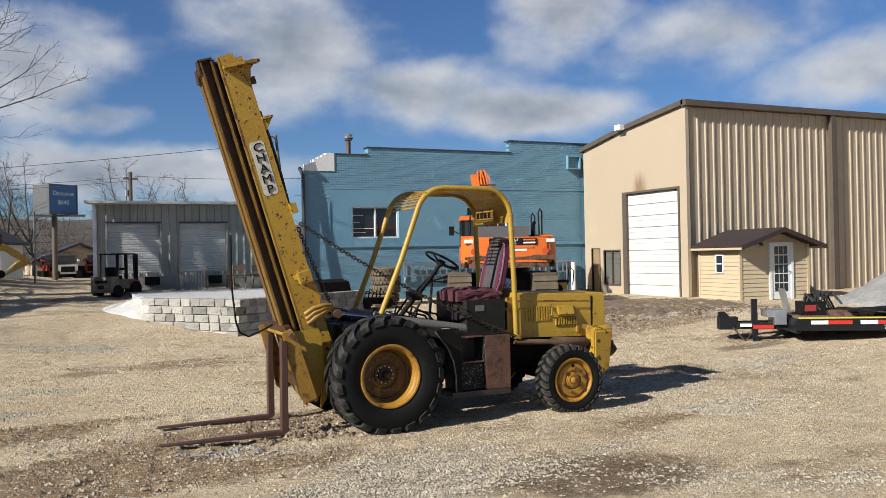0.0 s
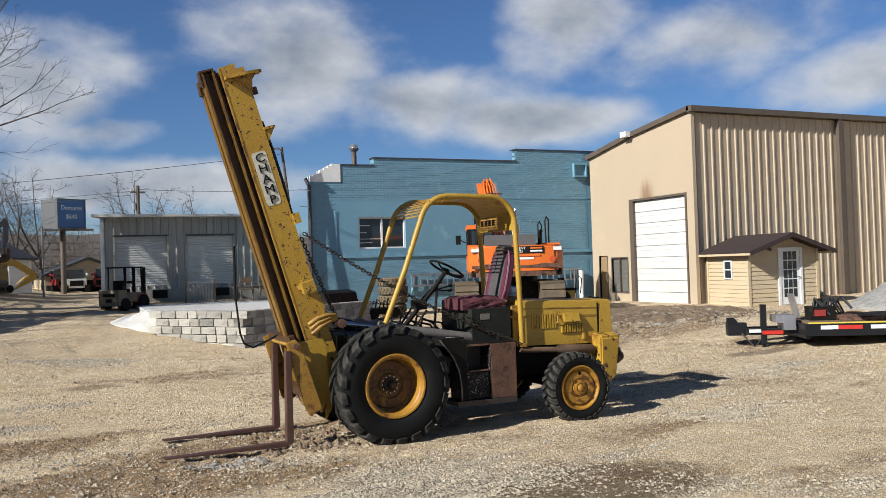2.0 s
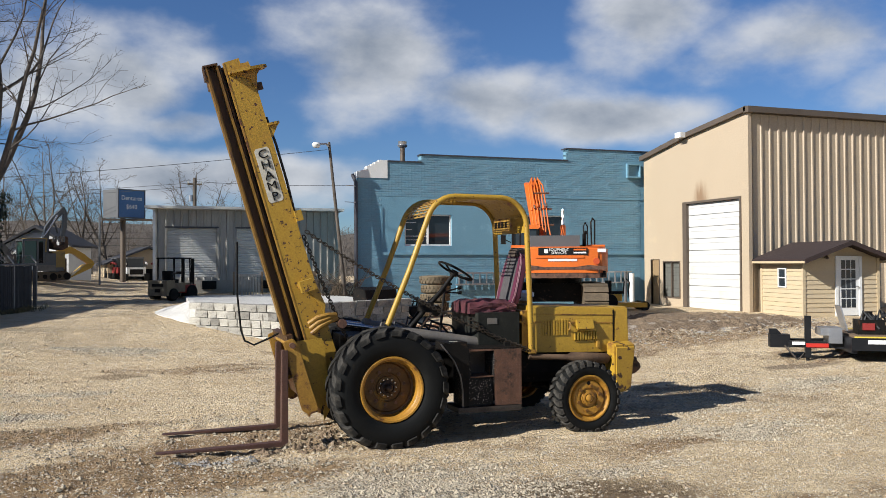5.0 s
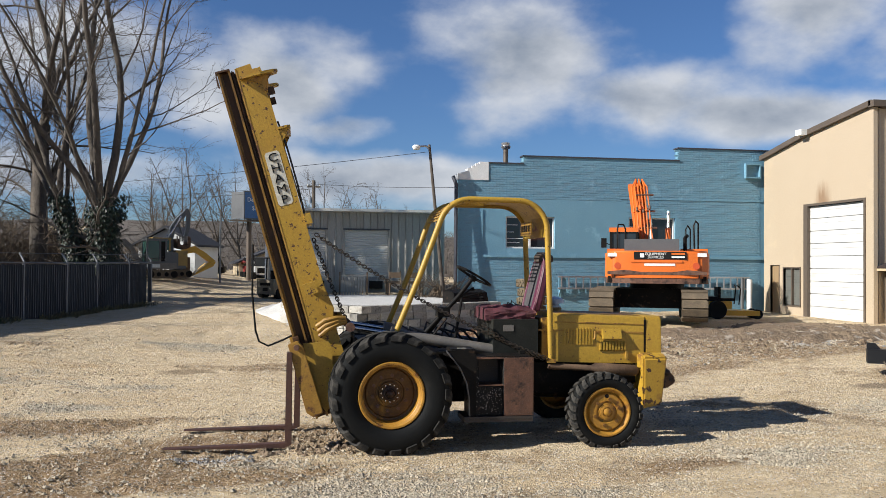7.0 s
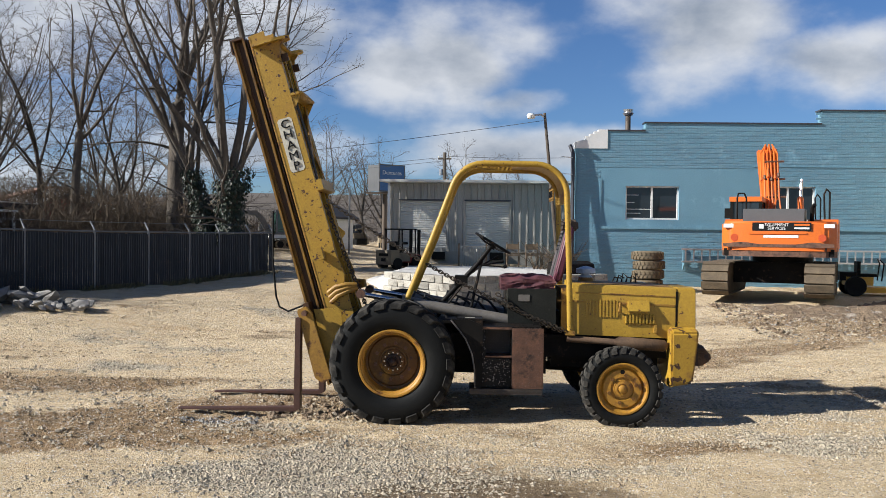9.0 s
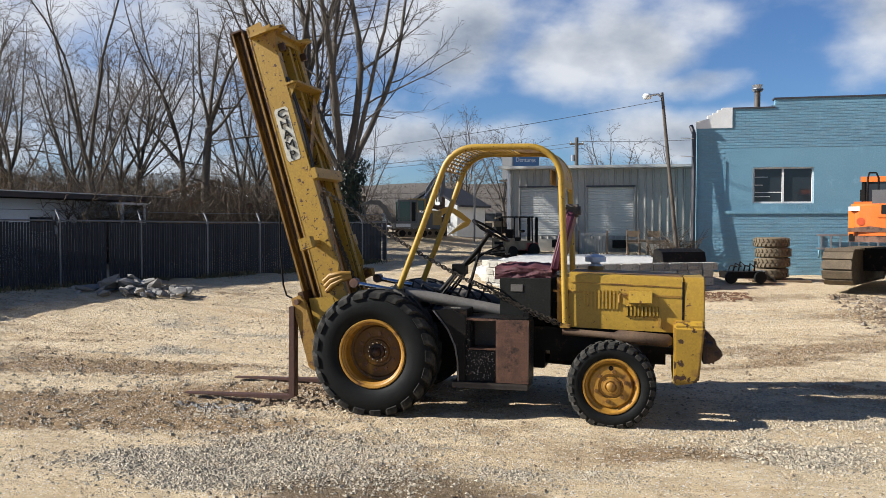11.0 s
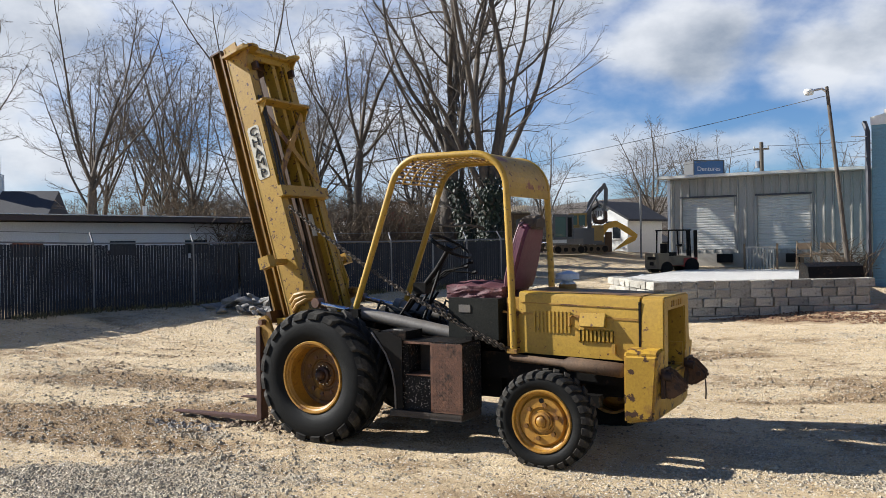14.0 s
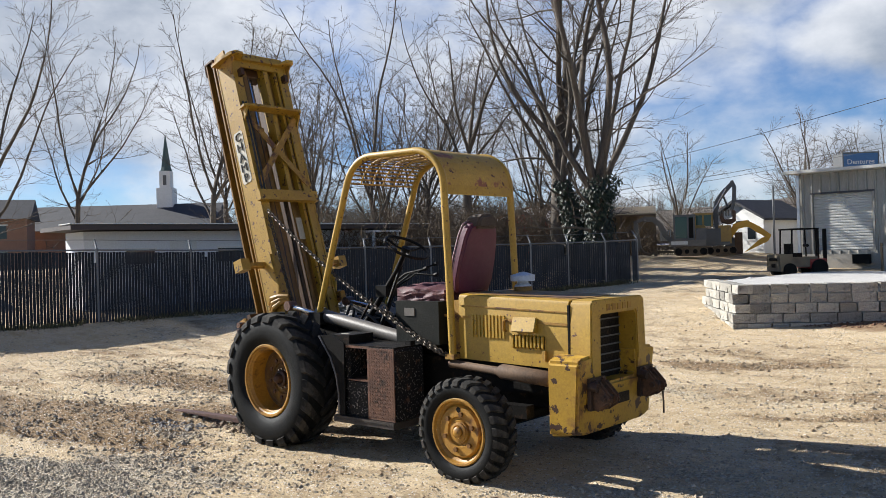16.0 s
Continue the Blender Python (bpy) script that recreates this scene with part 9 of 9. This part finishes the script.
def bare_tree(name, m, seed, height, r, fork, limbs, plan, label, up=1.0, lean=(0, 0), spread=0.5, group="", heavy=1.0):
    """A leafless tree: a trunk that divides into heavy limbs, and several orders of finer twigs."""
    rng = random.Random(seed)
    t, c = Wood(), Wood()
    p, d = Vector((0, 0, -0.3)), Vector((lean[0], lean[1], 1)).normalized()
    pts, rs = [p.copy()], [r * 1.45]
    n = 7
    for i in range(n):
        d = (d + Vector((rng.uniform(-1, 1), rng.uniform(-1, 1), 0)) * 0.05).normalized()
        p = p + d * ((height * fork + 0.3) / n)
        pts.append(p.copy())
        rs.append(r * (1.1 - 0.25 * (i + 1) / n))
    t.limb(pts, rs, 14)
    for k in range(limbs):
        a = 2.4 * k + rng.uniform(-0.4, 0.4)
        tilt = spread * (0.18 + 1.0 * (k + 0.5) / limbs)
        nd = (d + Vector((math.cos(a), math.sin(a), 0)) * tilt).normalized()
        at = pts[-1] if k < 3 else pts[-4].lerp(pts[-1], rng.random())
        branch(t, c, at - nd * 0.15, nd, height * (1 - fork) * rng.uniform(0.75, 1.0) * (1.05 - 0.3 * k / limbs), r * heavy * (0.66 - 0.28 * k / limbs), 0, rng, plan, up)
    for k in range(4):
        a = rng.uniform(0, 6.28)
        branch(t, c, pts[3 + k % 4], Vector((math.cos(a), math.sin(a), 0.2)).normalized(), height * rng.uniform(0.16, 0.26), r * 0.2, 1, rng, plan, 0.4)
    e = thing(name, m, label, "tree", group)
    o = new("trunk", t.mesh("trunk", M["bark"]))
    o.parent = e
    o = new("crown", c.mesh("crown", M["twig"]))
    o.parent = e
    return e, pts


def ivy(parent, pts, r, n, seed):
    """Ivy leaves wrapped round the lower trunk, as one mesh of small leaves."""
    rng = random.Random(seed)
    bm = bm_new()
    for _ in range(n):
        f = rng.random() ** 1.2 * (len(pts) - 1.01)
        i = int(f)
        p = pts[i].lerp(pts[i + 1], f - i)
        a = rng.uniform(0, 6.28)
        out = Vector((math.cos(a), math.sin(a), rng.uniform(-0.2, 0.4))).normalized()
        c = p + out * (r * rng.uniform(0.9, 1.75))
        s = rng.uniform(0.03, 0.06)
        u, v = frame_of((out + Vector((rng.uniform(-0.6, 0.6), rng.uniform(-0.6, 0.6), rng.uniform(-0.3, 0.9)))).normalized())
        q = [bm.verts.new(c + u * x * s + v * y * s + out * z * s) for x, y, z in ((0, -1, 0), (0.8, -0.1, 0.25), (0, 1.1, 0), (-0.8, -0.1, 0.25))]
        bm.faces.new(q)
    o = part("ivy", bm, M["ivy"], parent, "dark green ivy on the trunk")
    tagged(o, kind="stuff")


t1, q1 = bare_tree("tree", pose(-4.5, 26.5, level(-4.5, 26.5)), 5, 13.5, 0.235, 0.36, 6, FULL, "tall bare tree with a thick grey-brown trunk", 0.9, (-0.08, 0.02), 0.75, heavy=0.86)
t2, q2 = bare_tree("tree", pose(-2.6, 25.7, level(-2.7, 25.6)), 13, 14.5, 0.28, 0.17, 8, FULL, "tall bare tree with fanning limbs and ivy on its trunk", 1.0, (0.03, 0), 0.56, heavy=0.72)
t3, q3 = bare_tree("tree", pose(-2.95, 25.6, level(-2.9, 25.6)), 21, 11.0, 0.17, 0.27, 5, FULL, "leaning bare tree with an ivy-covered trunk", 1.1, (-0.24, 0.03), 0.55, heavy=0.85)
ivy(t2, q2 + [Vector((0.12, 0.05, 2.3)), Vector((0.2, 0.08, 2.9))], 0.30, 4200, 3)
ivy(t3, q3, 0.2, 3200, 4)
bare_tree("tree", pose(-6.9, 25.0, level(-6.9, 25.0)), 33, 8.0, 0.13, 0.46, 4, STANDING, "slim bare tree with a forked top", 1.0, (-0.06, 0), 0.9)

# a stand of bare trees behind the fence: four grown, the rest copied and turned
STAND = [(41, 9.2, 0.095, 0.28), (47, 9.8, 0.10, 0.22), (53, 8.6, 0.09, 0.30), (59, 9.4, 0.10, 0.24)]
kinds = []
SPOTS0 = [(-12.4, 19.4), (-10.3, 24.4), (-11.0, 27.4), (-16.6, 14.4)]
for (seed, h, r, fk), (x, y) in zip(STAND, SPOTS0):
    kinds.append(bare_tree("tree", pose(x, y, level(x, y)), seed, h, r, fk, 6, STANDING, "bare grey-brown tree in a stand behind the fence", 0.9, (0, 0), 0.8, "bare trees behind the fence")[0])
# two lighter ones for the trees further off
for seed, h, x, y in ((71, 8.8, -1.2, 46.5), (73, 8.4, -6.6, 39.2)):
    kinds.append(bare_tree("tree", pose(x, y, level(x, y)), seed, h * 0.7, 0.09, 0.26, 6, DISTANT, "bare round-topped tree further up the road", 0.9, (0, 0), 0.95, "bare trees behind the fence")[0])
random.seed(3)
SPOTS = [(-13.4, 24.4), (-8.0, 30.6), (-11.9, 21.4), (-12.2, 28.2), (-9.9, 28.8), (-14.6, 25.4), (-5.9, 31.4), (-14.2, 28.8), (-15.6, 16.7), (-19.4, 13.2), 
         (-18.4, 24.6), (-17.0, 27.0), (-13.0, 31.0), (-9.0, 32.0), (-15.4, 22.0), (-15.8, 30.4), (-19.6, 27.6),
         (-2.6, 43.5), (-0.2, 48.0), (-9.6, 36.5), (4.6, 48.5), (-3.8, 46.0), (7.2, 47.5), (-13.0, 40.0), (-17.0, 34.0), (0.8, 51.5), (-5.4, 53.0), (-20.5, 30.0), (-24.0, 12.0), (-26, 38.0)]
for i, (x, y) in enumerate(SPOTS):
    s = random.uniform(0.8, 1.08)
    m = pose(x, y, level(x, y) - 0.1, 0, 0, random.uniform(0, 360))
    c = copy_thing(kinds[4 + i % 2] if y > 34 else kinds[i % 4], m)
    c.matrix_basis = m @ Matrix.Diagonal((s, s, s * random.uniform(0.9, 1.1), 1))

# undergrowth: thin stems and dry leaves behind the fence
def thicket(name, cx, cy, rx, ry, n, h, seed, turn, label):
    rng = random.Random(seed)
    w = Wood()
    c, s = math.cos(radians(turn)), math.sin(radians(turn))
    for _ in range(n):
        x, y = rng.uniform(-rx, rx), rng.uniform(-ry, ry)
        wx, wy = cx + x * c - y * s, cy + x * s + y * c
        p = Vector((wx, wy, level(wx, wy) - 0.05))
        hh = h * rng.uniform(0.4, 1.1)
        d = Vector((rng.uniform(-0.5, 0.5), rng.uniform(-0.5, 0.5), 1))
        pts = [p, p + d * hh * 0.4, p + d * hh * 0.7 + Vector((rng.uniform(-0.2, 0.2), rng.uniform(-0.2, 0.2), 0)), p + d * hh * 0.9 + Vector((rng.uniform(-0.4, 0.4), rng.uniform(-0.4, 0.4), 0.1))]
        w.limb(pts, [0.02, 0.015, 0.01, 0.004], 3)
        for q in pts[1:]:
            for _k in range(3):
                e = q + Vector((rng.uniform(-0.5, 0.5), rng.uniform(-0.5, 0.5), rng.uniform(0, 0.5)))
                w.limb([q, q.lerp(e, 0.5) + Vector((0, 0, 0.05)), e], [0.009, 0.006, 0.003], 3)
    o = new(name, w.mesh(name, M["brush"]))
    return tagged(o, label, "brush", kind="stuff")


thicket("brush_thicket", -6.6, 24.2, 4.6, 1.2, 700, 1.9, 1, 68, "dry brown undergrowth of thin stems behind the fence")
thicket("brush_thicket", -11.5, 26.5, 4.5, 2.2, 600, 2.4, 2, 40, "tangled dry brush under the bare trees")
thicket("brush_thicket", -5.4, 33.0, 3.4, 2.0, 300, 0.9, 5, 20, "dry brush beside the road")

# dead grass and leaves along the foot of the fence
def fence_weeds():
    rng = random.Random(61)
    bm = bm_new()
    for (x0, y0), (x1, y1) in zip(POSTS, POSTS[1:]):
        for _ in range(420):
            f = rng.random()
            off = rng.uniform(-0.05, 0.12) + abs(rng.gauss(0, 0.16))
            x, y = x0 + (x1 - x0) * f + off, y0 + (y1 - y0) * f - off * 0.3
            if noise.noise((x * 0.9, y * 0.9, 5)) < -0.12:
                continue
            z, h, a = ground_height(x, y), rng.uniform(0.04, 0.16), rng.uniform(0, 6.28)
            w = rng.uniform(0.008, 0.02)
            lean = Vector((rng.uniform(-0.6, 0.6), rng.uniform(-0.6, 0.6), 1)) * h
            base, side = Vector((x, y, z - 0.01)), Vector((math.cos(a), math.sin(a), 0)) * w
            bm.faces.new([bm.verts.new(q) for q in (base - side, base + side, base + lean * 0.6 + side * 0.6, base + lean)])
    solid("weeds", bm, M["weeds"], "dead grass and weeds along the foot of the fence", "weeds", "stuff")


fence_weeds()

# far wooded rise all round
def far_woods(name, r0, r1, h, a0, a1, n, seed, label):
    """Thin bare stems with a few twigs each, standing close on a rising slope."""
    rng = random.Random(seed)
    w = Wood()
    for k in range(n):
        a = radians(rng.uniform(a0, a1))
        r = rng.uniform(r0, r1)
        z = 0.6 + h * (r - r0) / (r1 - r0) * (0.75 + 0.5 * noise.noise((a * 3, r * 0.02, seed)))
        p = Vector((5 + r * math.sin(a), 9 + r * math.cos(a), z))
        hh = rng.uniform(0.9, 2.4)
        q = p + Vector((rng.uniform(-0.3, 0.3), rng.uniform(-0.3, 0.3), hh))
        w.limb([p, p.lerp(q, 0.5), q], [0.035, 0.025, 0.008], 3)
        for j in range(8):
            b = p.lerp(q, rng.uniform(0.3, 0.9))
            w.limb([b, b + Vector((rng.uniform(-0.7, 0.7), rng.uniform(-0.7, 0.7), rng.uniform(0.1, 0.6)))], [0.016, 0.006], 3)
    o = new(name, w.mesh(name, M["farwood"]))
    return tagged(o, label, "woods", kind="stuff")


far_woods("far_woods", 52, 100, 6.6, -75, 40, 6500, 4, "distant brown winter woods on a low rise")
bm = bm_new()
rows = []
for j in range(6):
    row = []
    for k in range(70):
        a = radians(-100 + k * 2.4)
        r = 58 + j * 13
        row.append(bm.verts.new((5 + r * math.sin(a), 9 + r * math.cos(a), 0.7 + 7.2 * (1 - math.exp(-j * 0.6)) * (0.8 + 0.5 * noise.noise((a * 4, j * 0.4, 2))) if j else 0.5)))
    rows.append(row)
for p_, q_ in zip(rows, rows[1:]):
    for k in range(69):
        bm.faces.new((p_[k], p_[k + 1], q_[k + 1], q_[k]))
solid("wooded_rise", bm, M["fardirt"], "low brown hillside under the distant woods", "hill", "structure", smooth=True)

# ---- painted bricks of the blue wall ----
def bricks():
    """Courses of painted bricks, a little proud of the joints; the ones by the corner are pieces of their own."""
    L_, H_, J = 0.205, 0.062, 0.011
    me = {}
    for k, l in enumerate((L_, L_ / 2 - J / 2)):
        bm = bm_new()
        box(bm, 0, l, -0.007, 0.0, 0, H_)
        for v in bm.verts:
            if v.co.y < -0.001:
                v.co.x += 0.003 if v.co.x < l / 2 else -0.003
                v.co.z += 0.003 if v.co.z < H_ / 2 else -0.003
        me[k] = mesh_of("brick", bm, M["bluebrick"])
    v, f, singles = [], [], 0
    random.seed(6)
    row, z = 0, 0.3
    while z < 5.5:
        x = 0.0 if row % 2 else -(L_ + J) / 2
        while x < 10.0:
            x0, x1 = max(x, 0.004), min(x + L_, 9.99)
            top = 4.36 if x1 < 0.95 else 4.86 if x1 < 2.05 else 5.1 if x1 < 7.2 else 5.5
            cut = any(h[0] - 0.02 < x1 and x0 < h[1] + 0.02 and h[2] - 0.02 < z + H_ and z < h[3] + 0.02 for h in WINS) or (9.36 < x1 and x0 < 10.0 and 4.56 < z + H_ and z < 5.14)
            band = 1.93 < z + H_ and z < 2.12 and x1 > 0.7
            panel = 2.1 < z < 3.8 and 0.78 < x1 and x0 < 5.3
            if z + H_ < top and x1 - x0 > 0.05 and not cut and not band and not panel:
                if singles < 300 and x1 < 2.6 and z > 3.4 and x1 - x0 > L_ - 0.001:
                    o = new("brick", me[0])
                    o.parent = blue
                    o.matrix_basis = pose(x0, 0.0, z)
                    singles += 1
                else:
                    b = len(v)
                    d = random.uniform(0.004, 0.008)
                    v += [(x0, 0, z), (x1, 0, z), (x1, 0, z + H_), (x0, 0, z + H_), (x0 + 0.003, -d, z + 0.003), (x1 - 0.003, -d, z + 0.003), (x1 - 0.003, -d, z + H_ - 0.003), (x0 + 0.003, -d, z + H_ - 0.003)]
                    f += [(b + 4, b + 5, b + 6, b + 7), (b, b + 1, b + 5, b + 4), (b + 1, b + 2, b + 6, b + 5), (b + 2, b + 3, b + 7, b + 6), (b + 3, b, b + 4, b + 7)]
            x += L_ + J
        row += 1
        z += H_ + J
    me2 = bpy.data.meshes.new("bricks")
    me2.from_pydata(v, [], f)
    me2.materials.append(M["bluebrick"])
    o = new("bricks", me2)
    o.parent = blue
    tagged(o, "blue painted bricks", kind="stuff")


bricks()
